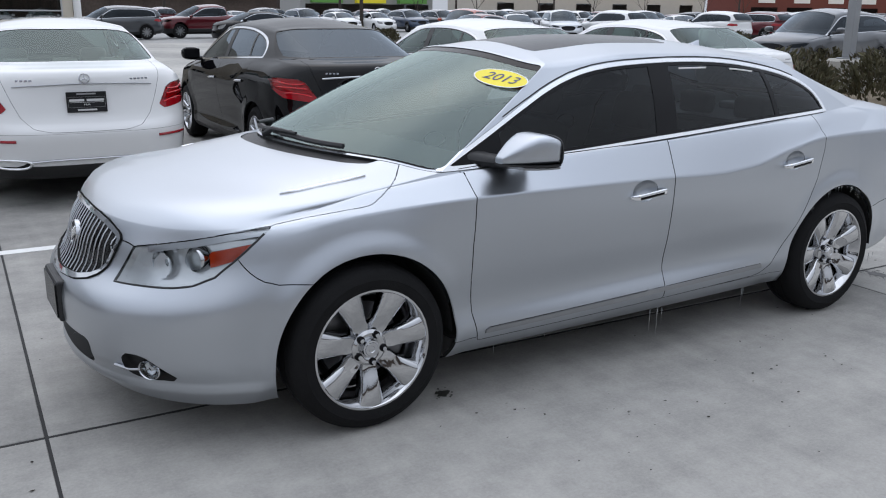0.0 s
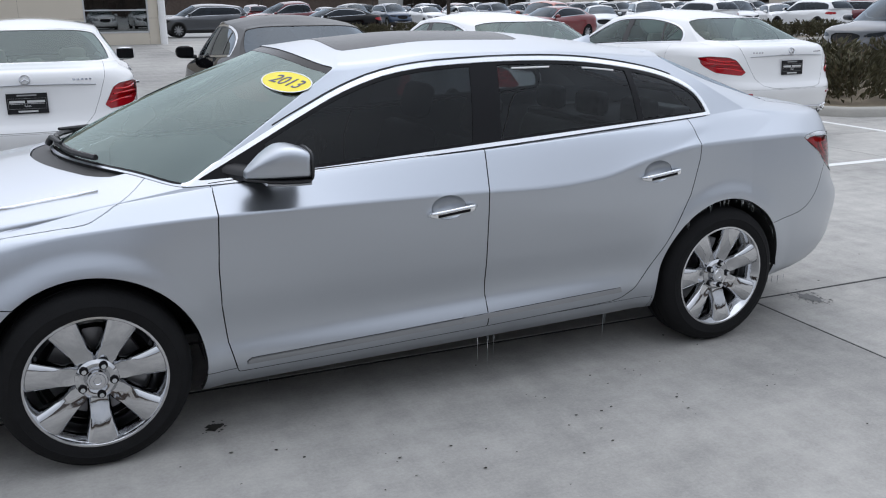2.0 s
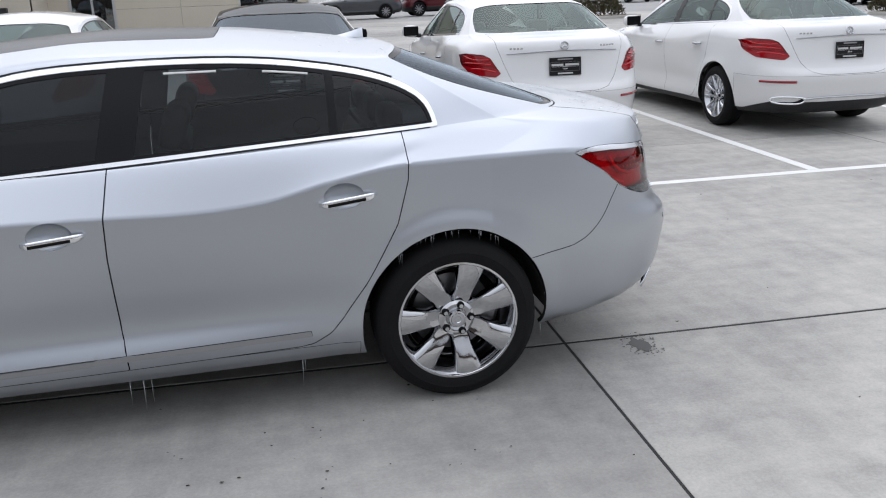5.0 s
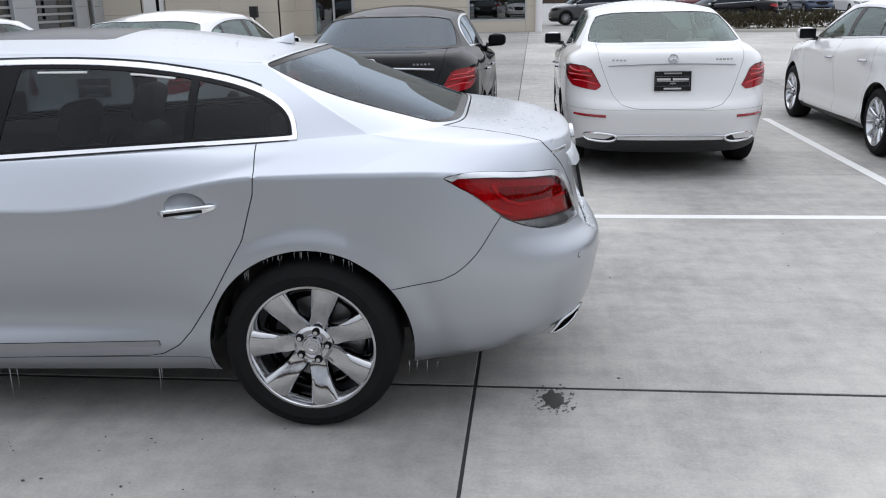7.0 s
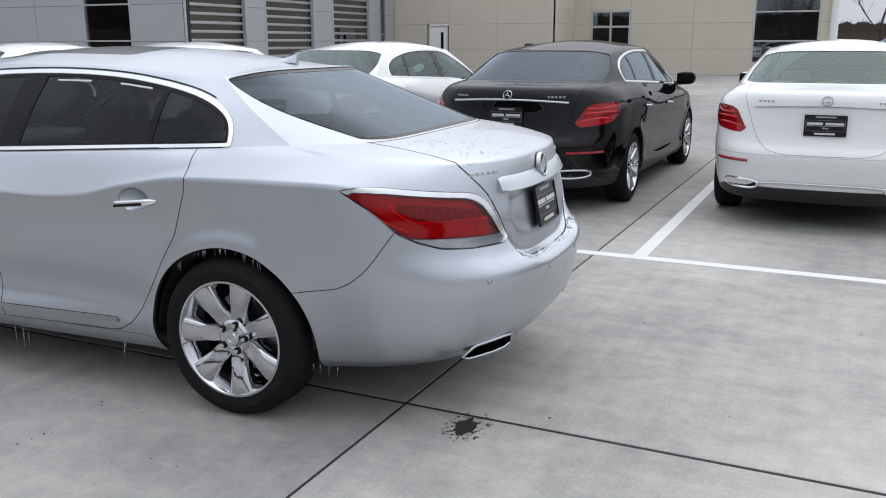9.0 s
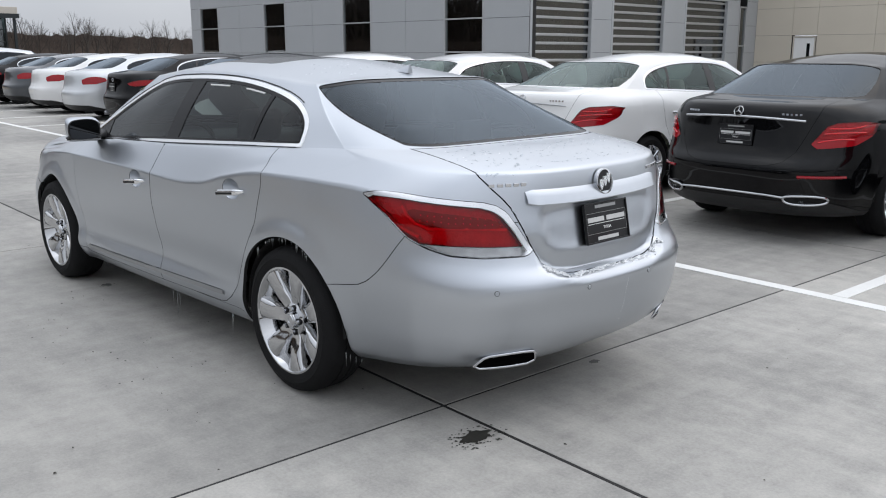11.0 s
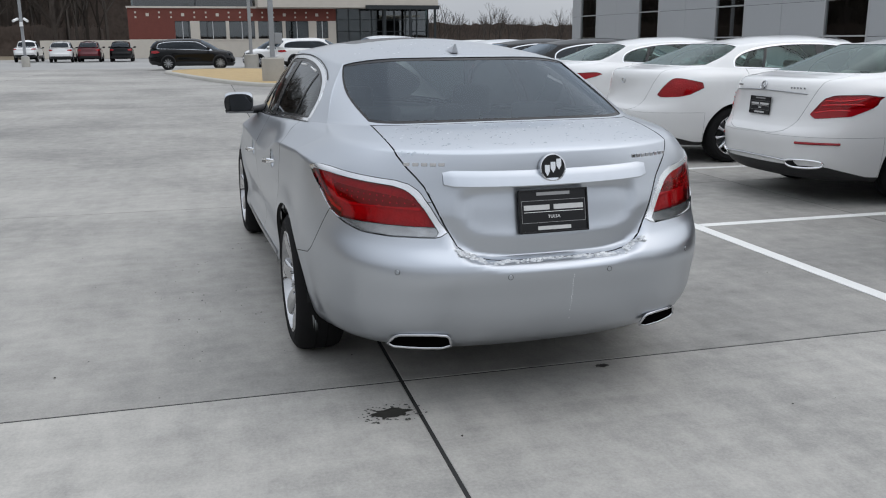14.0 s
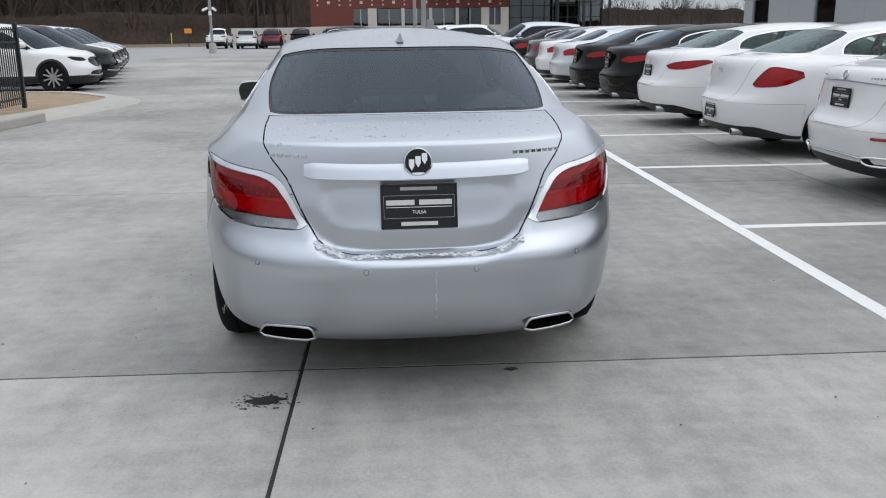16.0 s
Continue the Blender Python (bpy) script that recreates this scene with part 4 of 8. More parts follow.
def flare(shell, centres, radius, amount=0.014, band=0.11):
    V = shell.V
    low = shell.T < 7
    for cx, cz in centres:
        d = np.hypot(V[:, 0] - cx, V[:, 2] - cz)
        t = np.clip((d - radius) / band, 0, 1)
        V[:, 1] += np.where(low & (V[:, 1] > 0.5), amount * (1 - t) ** 2 * (3 - 2 * (1 - t)), 0)


def along(ox, ow, dx, dw):
    n = math.hypot(dx, dw)
    return lambda x, w: (x - ox) * dx / n + (w - ow) * dw / n


WB = 2.837
DLO = chaikin([(0.34, 0.983), (0.59, 1.10), (0.82, 1.212), (1.05, 1.315), (1.30, 1.382), (1.70, 1.40), (2.09, 1.392), (2.38, 1.355), (2.60, 1.308), (2.74, 1.245), (2.80, 1.175), (2.812, 1.05), (2.81, 0.95), (1.6, 0.9), (0.30, 0.9)], 2)
DOOR_F = [(0.47, 1.1), (0.465, 0.9), (0.452, 0.7), (0.455, 0.55), (0.47, 0.4), (0.50, 0.272), (0.9, 0.276), (1.568, 0.284), (1.558, 0.45), (1.552, 0.73), (1.557, 0.88), (1.580, 1.04), (1.60, 1.42), (0.8, 1.42)]
DOOR_R = [(1.56, 0.284), (2.2, 0.296), (2.26, 0.305), (2.33, 0.345), (2.38, 0.40), (2.48, 0.54), (2.61, 0.76), (2.66, 0.93), (2.665, 1.0), (2.64, 1.42), (1.592, 1.42), (1.572, 1.04), (1.549, 0.88), (1.544, 0.73), (1.550, 0.45)]
TRUNK = [(-0.1, 0.638), (0.25, 0.645), (0.34, 0.662), (0.39, 0.70), (0.435, 0.78), (0.50, 0.925), (0.528, 0.962), (0.560, 1.0), (0.588, 1.045), (0.60, 1.10), (0.60, 1.3), (-0.1, 1.3)]
TAIL_Q = along(3.37, 0.83, 0.48, -0.40)
TAIL = [(-0.045, 0.972), (0.0, 0.984), (0.06, 0.988), (0.13, 0.985), (0.35, 0.961), (0.44, 0.952), (0.49, 0.938), (0.53, 0.912), (0.575, 0.85), (0.635, 0.752), (0.61, 0.737), (0.45, 0.741), (0.32, 0.752), (0.23, 0.778), (0.15, 0.815), (0.05, 0.905)]
TAIL_IN = [(-0.042, 0.968), (0.06, 0.966), (0.13, 0.963), (0.35, 0.940), (0.43, 0.931), (0.475, 0.918), (0.51, 0.896), (0.555, 0.842), (0.612, 0.752), (0.602, 0.740), (0.45, 0.744), (0.32, 0.755), (0.23, 0.781), (0.152, 0.818), (0.052, 0.907)]
HEAD_Q = along(-0.88, 0.45, 0.51, 0.36)
HEAD = [(0.036, 0.632), (0.185, 0.639), (0.30, 0.644), (0.375, 0.655), (0.455, 0.685), (0.52, 0.737), (0.575, 0.789), (0.645, 0.856), (0.586, 0.850), (0.494, 0.836), (0.396, 0.817), (0.283, 0.797), (0.122, 0.766)]
GRILLE = [(-0.3, 0.843), (0.0, 0.843), (0.2, 0.839), (0.31, 0.830), (0.40, 0.810), (0.436, 0.795), (0.446, 0.778), (0.43, 0.735), (0.40, 0.664), (0.372, 0.635), (0.33, 0.613), (0.24, 0.592), (0.05, 0.575), (-0.3, 0.575)]
HOOD_NOSE = curve((-0.6, 0.80), (-0.1, 0.79), (0.06, 0.776), (0.11, 0.770), (0.135, 0.760), (0.283, 0.793), (0.396, 0.813), (0.494, 0.832), (0.586, 0.846), (0.66, 0.856))
HOOD_SIDE = curve((-0.40, 0.851), (-0.352, 0.857), (-0.285, 0.864), (-0.22, 0.871), (-0.09, 0.884), (0.0, 0.892), (0.035, 0.8975), (0.085, 0.919), (0.12, 0.925), (0.4, 0.925))
HOOD_BACK = curve((0.0, 0.92), (0.06, 0.845), (0.085, 0.830), (0.164, 0.778), (0.228, 0.70), (0.30, 0.55), (0.32, 0.0))
HOOD_EDGE = curve((-0.9, 0.95), (-0.43, 0.82), (-0.37, 0.798), (-0.30, 0.791), (-0.1, 0.786), (0.0, 0.782), (0.13, 0.76), (0.22, 0.69), (0.30, 0.55), (0.32, 0.0))


def nearest(sh, mask, a, b, va, vb):
    """The point of the skin, within mask, whose coordinates a, b (0 x, 1 y, 2 z) lie next to va, vb."""
    idx = np.nonzero(mask)[0]
    d = (sh.V[idx, a] - va) ** 2 + (sh.V[idx, b] - vb) ** 2
    o = np.argsort(d)[:6]
    wgt = 1 / (d[o] + 1e-5)
    return (sh.V[idx[o]] * wgt[:, None]).sum(0) / wgt.sum(), idx[o[0]]


CUPS = ((1.372, 0.834), (2.412, 0.890))


def handle_cup(sh, door, cx, cz, s):
    """The dished recess behind a door handle, set into its opening in the door's skin."""
    V = sh.V
    k = (sh.T < 6.6) & (V[:, 1] > 0.6) & (np.hypot(V[:, 0] - cx, V[:, 2] - cz) < 0.12) & (V[:, 2] < cz + 0.06)
    A = np.stack([np.ones(k.sum()), V[k, 0] - cx, V[k, 2] - cz], -1)
    a, b, c = np.linalg.lstsq(A, V[k, 1], rcond=None)[0]
    bm = bmesh.new()
    rows = []
    for f in (1.05, 0.97, 0.86, 0.7, 0.5, 0.25):
        row = []
        for q in range(28):
            t = 2 * math.pi * q / 28
            x, z = 0.074 * f * math.cos(t), 0.047 * f * math.sin(t)
            row.append(bm.verts.new((cx + x, s * (a + b * x + c * z - 0.0012 - 0.034 * max(0.0, 1 - f) ** 0.5), cz + z)))
        rows.append(row)
    for p, q in zip(rows, rows[1:]):
        for i in range(28):
            bm.faces.new((p[i], p[(i + 1) % 28], q[(i + 1) % 28], q[i]))
    bm.faces.new(rows[-1])
    part("handle_cup", bm, SILVER, door, "dished recess behind the handle", True, 60)
    return lambda x, z: a + b * (x - cx) + c * (z - cz)


def pull_handle(door, skin, x0, x1, z0, z1, s):
    """A flat chrome bar that stands off the door, its dark reflection added as a black strip."""
    n = 14
    # second piece: black strip in place of the chrome's dark reflection
    for name, mat, k0, k1, hh, off, dz in (("door_handle", BRIGHTTRIM, 0, n, 0.0145, 0.0, 0.0), ("handle_inlay", GLOSSBLACK, 2, n - 3, 0.0062, 0.0058, -0.0035)):
        bm = bmesh.new()
        rows = []
        for k in range(k0, k1 + 1):
            t = k / n
            x, z = x0 + (x1 - x0) * t, z0 + (z1 - z0) * t + dz
            e = min(1.0, 0.45 + 5.0 * min(t, 1 - t))
            w = skin(x, z) + 0.004 + 0.030 * min(1.0, 7 * min(t, 1 - t)) ** 0.7 + off
            rows.append([bm.verts.new((x, s * (w + 0.008 * math.copysign(abs(math.cos(a)) ** 0.6, math.cos(a)) * (0.5 if off else 1)), z + hh * e * math.copysign(abs(math.sin(a)) ** 0.6, math.sin(a)))) for a in [2 * math.pi * q / 14 for q in range(14)]])
        for p, q in zip(rows, rows[1:]):
            for i in range(14):
                bm.faces.new((p[i], p[(i + 1) % 14], q[(i + 1) % 14], q[i]))
        bm.faces.new(rows[0])
        bm.faces.new(rows[-1])
        ob = part(name, bm, mat, door, "chrome pull handle" if not off else "black strip standing for the dark reflection in the handle", True, 50)
        door = ob if not off else door


def silver_saloon():
    car = thing("sedan", "silver four-door saloon with chrome wheels and hanging icicles", "car")
    sh = Shell(sedan_rings({}), (54, 200, 60), [4, 4, 5, 7, 8, 12, 14, 8, 8, 9, 9, 2, 3, 3, 3, 3], (7, 9, 11), (6, 9, 11))
    flare(sh, ((0, 0.335), (WB, 0.335)), 0.395, 0.013, 0.085)
    # pressed-in number plate recess in the boot lid
    rec = chaikin([(-0.5, 0.925), (0.30, 0.925), (0.37, 0.89), (0.34, 0.75), (0.26, 0.70), (-0.5, 0.695)], 2)
    V = sh.V
    k = (V[:, 0] > 3.5) & (V[:, 2] < 1.0)
    st = np.clip(0.5 - inside(rec, V[k, 1], V[k, 2]) / 0.032, 0, 1)
    V[k, 0] -= 0.011 * st**2 * (3 - 2 * st)
    # the lid drops straight to the bumper's ledge
    k = (V[:, 0] > 3.5) & (V[:, 2] < 0.80)
    st = np.clip(0.6 - inside(TRUNK, V[k, 1], V[k, 2]) / 0.022, 0, 1)
    cap = 3.0 + 0.895 * np.clip(1 - (V[k, 1] / 0.9) ** 2.7, 0, 1) ** 0.37
    V[k, 0] = V[k, 0] * (1 - st) + np.minimum(V[k, 0], cap) * st
    # the front bumper's lower lip stands out as a narrow ledge
    k = (V[:, 0] < -0.38) & (V[:, 2] < 0.30)
    st = np.clip((0.272 - V[k, 2]) / 0.022, 0, 1) * np.clip((-0.38 - V[k, 0]) / 0.06, 0, 1)
    away = np.hypot(V[k, 0] + 0.35, V[k, 1] * 0.8)
    V[k, 0] += 0.024 * st * (V[k, 0] + 0.35) / away
    V[k, 1] += 0.024 * st * V[k, 1] * 0.8 / away
    mk = sh.mark
    for cx in (0, WB):
        mk("hole", lambda x, w, z, u, v, cx=cx: np.where(w > 0.5, np.hypot(x - cx, z - 0.335) - 0.385, 1), {"low"})
    mk("headlight", lambda x, w, z, u, v: np.where((x < -0.2) & (w > 0.1), inside(HEAD, HEAD_Q(x, w), z), 1), {"low", "top"})
    amber = [(0.425, 0.772), (0.592, 0.803), (0.545, 0.747), (0.432, 0.715)]
    mk("head_amber", lambda x, w, z, u, v: inside(amber, HEAD_Q(x, w), z), {"headlight"})
    mk("head_brow", lambda x, w, z, u, v: np.where(HEAD_Q(x, w) > 0.16, -inside(HEAD, HEAD_Q(x, w), z + 0.026), 1), {"headlight"})
    mk("tail_frame", lambda x, w, z, u, v: np.where(x > 3.2, inside(TAIL, TAIL_Q(x, w), z), 1), {"low", "top"})
    mk("tail_lens", lambda x, w, z, u, v: inside(TAIL_IN, TAIL_Q(x, w), z), {"tail_frame"})
    mk("tail_clear", lambda x, w, z, u, v: z - (0.806 - 0.05 * TAIL_Q(x, w)), {"tail_lens"})
    bank = [(0.135, 0.932), (0.35, 0.908), (0.49, 0.886), (0.535, 0.850), (0.30, 0.857), (0.18, 0.876)]
    mk("tail_bank", lambda x, w, z, u, v: inside(bank, TAIL_Q(x, w), z), {"tail_lens"})
    mk("grille_frame", lambda x, w, z, u, v: np.where(x < -0.6, inside(GRILLE, w, z), 1), {"low"})
    mk("grille_hole", lambda x, w, z, u, v: inside(GRILLE, w, z) + 0.020, {"grille_frame"})
    shut = lambda x, w, z: np.where(x < -0.36, HOOD_NOSE(HEAD_Q(x, w)) - z, np.maximum(HOOD_SIDE(x) - z, np.where(x > 0.0, w - HOOD_BACK(x), -1)))
    mk("hood", lambda x, w, z, u, v: np.where(x < 0.4, shut(x, w, z), 1), {"low"})
    intake = chaikin([(-0.3, 0.40), (0.36, 0.40), (0.41, 0.395), (0.385, 0.30), (0.36, 0.285), (-0.3, 0.28)], 1)
    mk("intake", lambda x, w, z, u, v: np.where(x < -0.6, inside(intake, w, z), 1), {"low"})
    fog = chaikin([(0.57, 0.32), (0.585, 0.39), (0.66, 0.39), (0.69, 0.365), (0.745, 0.29), (0.60, 0.285)], 1)
    mk("fog_bezel", lambda x, w, z, u, v: np.where(x < -0.4, inside(fog, w, z), 1), {"low"})
    mk("trunk", lambda x, w, z, u, v: np.where(x > 3.0, inside(TRUNK, w, z), 1), {"low", "top"})
    mk("cowl", lambda x, w, z, u, v: np.maximum(8.80 - v, u - 0.56), {"top"})
    mk("hood", lambda x, w, z, u, v: np.where(x < -0.45, -0.05, np.where(x < 0.4, shut(x, w, z), 1)), {"top"})
    mk("windscreen", lambda x, w, z, u, v: np.maximum.reduce([(u - 0.94) * 0.6, 9.03 - v, v - 10.97]), {"glass"})
    mk("backlight", lambda x, w, z, u, v: np.maximum.reduce([(2.07 + 0.17 * (11 - v) - u) * 0.5, 9.04 - v, v - 10.97]), {"glass"})
    mk("back_edge", lambda x, w, z, u, v: -np.maximum.reduce([(2.07 + 0.17 * (11 - v) - u) * 0.5 + 0.010, 9.13 - v, v - 10.89]), {"backlight"})
    mk("front_edge", lambda x, w, z, u, v: -np.maximum.reduce([(u - 0.94) * 0.6 + 0.010, 9.06 - v, v - 10.88]), {"windscreen"})
    dlo = lambda x, w, z, u, v: np.maximum(inside(DLO, x, z), 0.19 * (9.004 - v))
    mk("chrome_dlo", dlo, {"glass"})
    mk("rubber", lambda *a: dlo(*a) + 0.0165, {"chrome_dlo"})
    mk("side_glass", lambda *a: dlo(*a) + 0.030, {"rubber"})
    mk("sail", lambda x, w, z, u, v: x - 0.69, {"side_glass"})
    mk("pillar", lambda x, w, z, u, v: np.abs(x - 1.605 - 0.2 * (z - 1.06)) - 0.066, {"side_glass"})
    mk("divider", lambda x, w, z, u, v: np.abs(x - 2.40 - 0.04 * (z - 1.1)) - 0.016, {"side_glass"})
    mk("quarter_glass", lambda x, w, z, u, v: 2.40 + 0.04 * (z - 1.1) - x, {"side_glass"})
    mk("rear_glass", lambda x, w, z, u, v: 1.605 + 0.2 * (z - 1.06) - x, {"side_glass"})
    mk("front_door", lambda x, w, z, u, v: np.where(w > 0.5, inside(DOOR_F, x, z), 1), {"low", "top"})
    mk("rear_door", lambda x, w, z, u, v: np.where(w > 0.5, inside(DOOR_R, x, z), 1), {"low", "top"})
    for (cx, cz), d_ in zip(CUPS, ("front_door", "rear_door")):
        mk("cup", lambda x, w, z, u, v, cx=cx, cz=cz: np.where(w > 0.5, (np.hypot((x - cx) / 0.074, (z - cz) / 0.047) - 1) * 0.05, 1), {d_})
    mould = lambda x, w, z, u, v: np.where(w > 0.5, np.maximum.reduce([0.535 - x, x - 2.255, z - 0.325 - 0.02 * (x - 0.5)]), 1)
    for d_, m_ in (("front_door", "moulding_f"), ("rear_door", "moulding_r")):
        mk(m_, mould, {d_})
        mk(d_, lambda x, w, z, u, v: z - 0.305 - 0.02 * (x - 0.5), {m_})
    bx = curve((0.1, -0.10), (0.628, -0.10), (0.640, -0.26), (0.650, -0.36), (0.675, -0.425), (0.77, -0.50), (0.8, -0.52))
    mk("front_bumper", lambda x, w, z, u, v: x - bx(z), {"low"})
    rx = curve((0.1, 3.1), (0.565, 3.12), (0.585, 3.28), (0.62, 3.38), (0.80, 3.535), (0.9, 3.60))
    mk("rear_bumper", lambda x, w, z, u, v: np.maximum(rx(z) - x, z - 0.87), {"low"})
    mk("fender", lambda x, w, z, u, v: x - 0.6, {"low", "top"})
    mk("rocker", lambda x, w, z, u, v: np.where((x < 2.45) & (x > 0.3), z - 0.29, 1), {"low", "fender"})
    roofline = chaikin([(1.12, -0.2), (1.10, 0.36), (1.14, 0.40), (1.95, 0.40), (2.0, 0.36), (2.01, -0.2)], 1)
    mk("sunroof", lambda x, w, z, u, v: inside(roofline, x, w), {"roof"})
    N = sh.normals()
    pn = lambda name, labels, mat, **kw: sh.panel(name, labels, mat, car, N=N, **kw)
    pn("hood", {"hood"}, SILVER, both=True, gap=0.003, lip=0.010, label="long curved silver bonnet")
    lid = pn("trunk_lid", {"trunk"}, SILVER, both=True, gap=0.0045, label="silver boot lid with plate recess")
    front = pn("front_bumper", {"front_bumper"}, SILVER, both=True)
    rear = pn("rear_bumper", {"rear_bumper"}, SILVER, both=True)
    pn("roof", {"roof", "glass", "low", "top"}, SILVER, both=True, gap=0.0015)
    pn("sunroof", {"sunroof"}, GLOSSBLACK, both=True, label="dark glass sunroof panel")
    pn("cowl", {"cowl"}, TRIM, both=True, sink=0.012, label="black plastic cowl below the windscreen")
    pn("windscreen", {"windscreen"}, WINDSCREEN, both=True, gap=0.0, lip=0.0, sink=0.004, label="clear windscreen with a faint green tint")
    pn("rear_window", {"backlight"}, BACKLIGHT, both=True, gap=0.0, lip=0.0, sink=0.004, label="dark tinted rear window")
    pn("rear_window_edge", {"back_edge"}, GLOSSBLACK, both=True, gap=0.0, lip=0.0, sink=0.003, label="black printed glass edge")
    pn("windscreen_edge", {"front_edge"}, GLOSSBLACK, both=True, gap=0.0, lip=0.0, sink=0.003, label="black printed glass edge")
    # bright bar across the lid: a rounded section that follows the lid and thins at its ends
    bm = bmesh.new()
    loops = []
    for k in range(-24, 25):
        w = 0.432 * k / 24
        e = min(1.0, (24 - abs(k) + 0.3) / 2.2)
        c, _ = nearest(sh, sh.V[:, 0] > 3.5, 1, 2, abs(w), 0.975)
        zc = 0.950 + 0.008 * (abs(w) / 0.43) ** 2
        loops.append([bm.verts.new((c[0] + px * (0.6 + 0.4 * e), w, zc + pz * (0.7 + 0.3 * e))) for px, pz in ((-0.02, -0.022), (0.026, -0.029), (0.0325, -0.028), (0.0335, -0.024), (0.020, 0.006), (0.006, 0.029), (0.001, 0.032), (-0.02, 0.032))])
    for p, q in zip(loops, loops[1:]):
        for k in range(7):
            bm.faces.new((p[k], p[k + 1], q[k + 1], q[k]))
    bm.faces.new(loops[0])
    bm.faces.new(loops[-1])
    part("trunk_bar", bm, SILVER, lid, "silver bar across the boot lid", True, 30)
    grille = pn("grille_frame", {"grille_frame"}, CHROME, both=True, sink=-0.008, label="chrome grille surround")
    for s in (-1, 1):
        pn("fender", {"fender"}, SILVER, side=s, lip=0.011)
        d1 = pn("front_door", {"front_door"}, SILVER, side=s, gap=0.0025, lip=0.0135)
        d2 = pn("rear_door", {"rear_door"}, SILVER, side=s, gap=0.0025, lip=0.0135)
        pn("rocker_panel", {"rocker"}, SILVER, side=s, gap=0.001)
        sh.panel("side_moulding", {"moulding_f"}, MOULDING, d1, side=s, sink=-0.008, gap=0.0005, lip=0.010, N=N, label="satin metal strip along the door")
        sh.panel("side_moulding", {"moulding_r"}, MOULDING, d2, side=s, sink=-0.008, gap=0.0005, lip=0.010, N=N, label="satin metal strip along the door")
        pn("window_trim", {"chrome_dlo"}, BRIGHTTRIM, side=s, gap=0.0, lip=0.006, sink=-0.005, label="bright chrome window surround")
        sill = curve((0.30, 0.972), (0.38, 0.982), (1.6, 1.042), (2.7, 1.10), (2.8, 1.104))
        arc = [(x + (1.6 - x) * 0.006, z - 0.009) for x, z in DLO if z > float(sill(x)) + 0.03]
        floor_ = [(x, float(sill(x)) + 0.010) for x in np.linspace(2.775, 0.40, 40)]
        bead = []
        for x, z in floor_:
            c, i = nearest(sh, (sh.T > 8.99) & (sh.T < 10.99) & (sh.V[:, 1] > 0.4), 0, 2, x, z)
            n = -N[i]
            bead.append((x + n[0] * 0.005, s * (c[1] + n[1] * 0.005), z + n[2] * 0.005))
        bm = bmesh.new()
        sweep(bm, [(x, y + s * 0.0035, z - 0.0112) for x, y, z in bead], 0.0032, 6)
        part("window_gasket", bm, TRIM, car, "black rubber line under the windows")
        rim_ = []
        for x, z in [q for q in arc if 0.72 < q[0] < 2.66 and q[1] > 1.14]:
            x, z = x + (x - 1.6) * 0.010, z + 0.0165
            c, i = nearest(sh, (sh.T > 9.0) & (sh.V[:, 1] > 0.4), 0, 2, x, z)
            rim_.append((x - N[i][0] * 0.0015, s * (c[1] - N[i][1] * 0.0015), z - N[i][2] * 0.0015))
        bm = bmesh.new()
        sweep(bm, rim_, 0.003, 6)
        part("window_gasket", bm, TRIM, car, "black rubber line over the windows")
        pn("window_seal", {"rubber", "pillar", "divider", "sail"}, GLOSSBLACK, side=s, gap=0, lip=0.008)
        sh.panel("window_glass", {"side_glass"}, TINTED, d1, side=s, gap=0, lip=0.0, sink=0.003, N=N, label="dark tinted door glass")
        sh.panel("window_glass", {"rear_glass"}, REARTINT, d2, side=s, gap=0, lip=0.0, sink=0.003, N=N, label="dark tinted door glass")
        pn("quarter_glass", {"quarter_glass"}, REARTINT, side=s, gap=0, lip=0.0, sink=0.003, label="dark tinted quarter glass")
        lamp = pn("headlight", {"headlight", "head_amber", "head_brow"}, LENS, side=s, gap=0.001, lip=0.0, label="clear headlight")
        hq = HEAD_Q(sh.V[:, 0], sh.V[:, 1])
        rim_ = []
        for (q0, z0), (q1, z1) in zip(HEAD[:8], HEAD[1:8]):
            for f in (0, 0.33, 0.67):
                q, z = q0 + (q1 - q0) * f, z0 + (z1 - z0) * f
                o = np.argsort(np.where((sh.V[:, 0] < -0.2) & (sh.V[:, 1] > 0.1), (hq - q) ** 2 + (sh.V[:, 2] - z) ** 2, 9.0))[:5]
                wt = 1 / ((hq[o] - q) ** 2 + (sh.V[o, 2] - z) ** 2 + 2e-6)
                c = (sh.V[o] * wt[:, None]).sum(0) / wt.sum()
                rim_.append((c[0], s * c[1], z))
        bm = bmesh.new()
        sweep(bm, rim_, 0.0042, 6)
        part("lamp_seal", bm, TRIM, lamp, "black rubber edge under the lens")
        sh.panel("headlight_housing", {"headlight", "head_amber", "head_brow"}, HOUSING, lamp, side=s, gap=0.001, lip=-0.03, sink=0.04, N=N, label="silver lamp bowl")
        sh.panel("indicator", {"head_amber"}, AMBER, lamp, side=s, gap=0.001, lip=0.02, sink=0.016, N=N, label="amber indicator lens")
        sh.panel("lamp_brow", {"head_brow"}, SATIN, lamp, side=s, gap=0.001, lip=0.02, sink=0.012, N=N)
        for q, z, r in ((0.385, 0.742, 0.048), (0.225, 0.717, 0.054)):
            # projector and reflector bowls inside the lamp
            c, i = nearest(sh, (sh.V[:, 0] < -0.3) & (np.abs(HEAD_Q(sh.V[:, 0], sh.V[:, 1]) - q) < 0.03), 2, 2, z, z)
            n = -N[i]
            p = Vector((c[0], s * c[1], c[2])) - Vector((n[0], s * n[1], n[2])) * 0.025
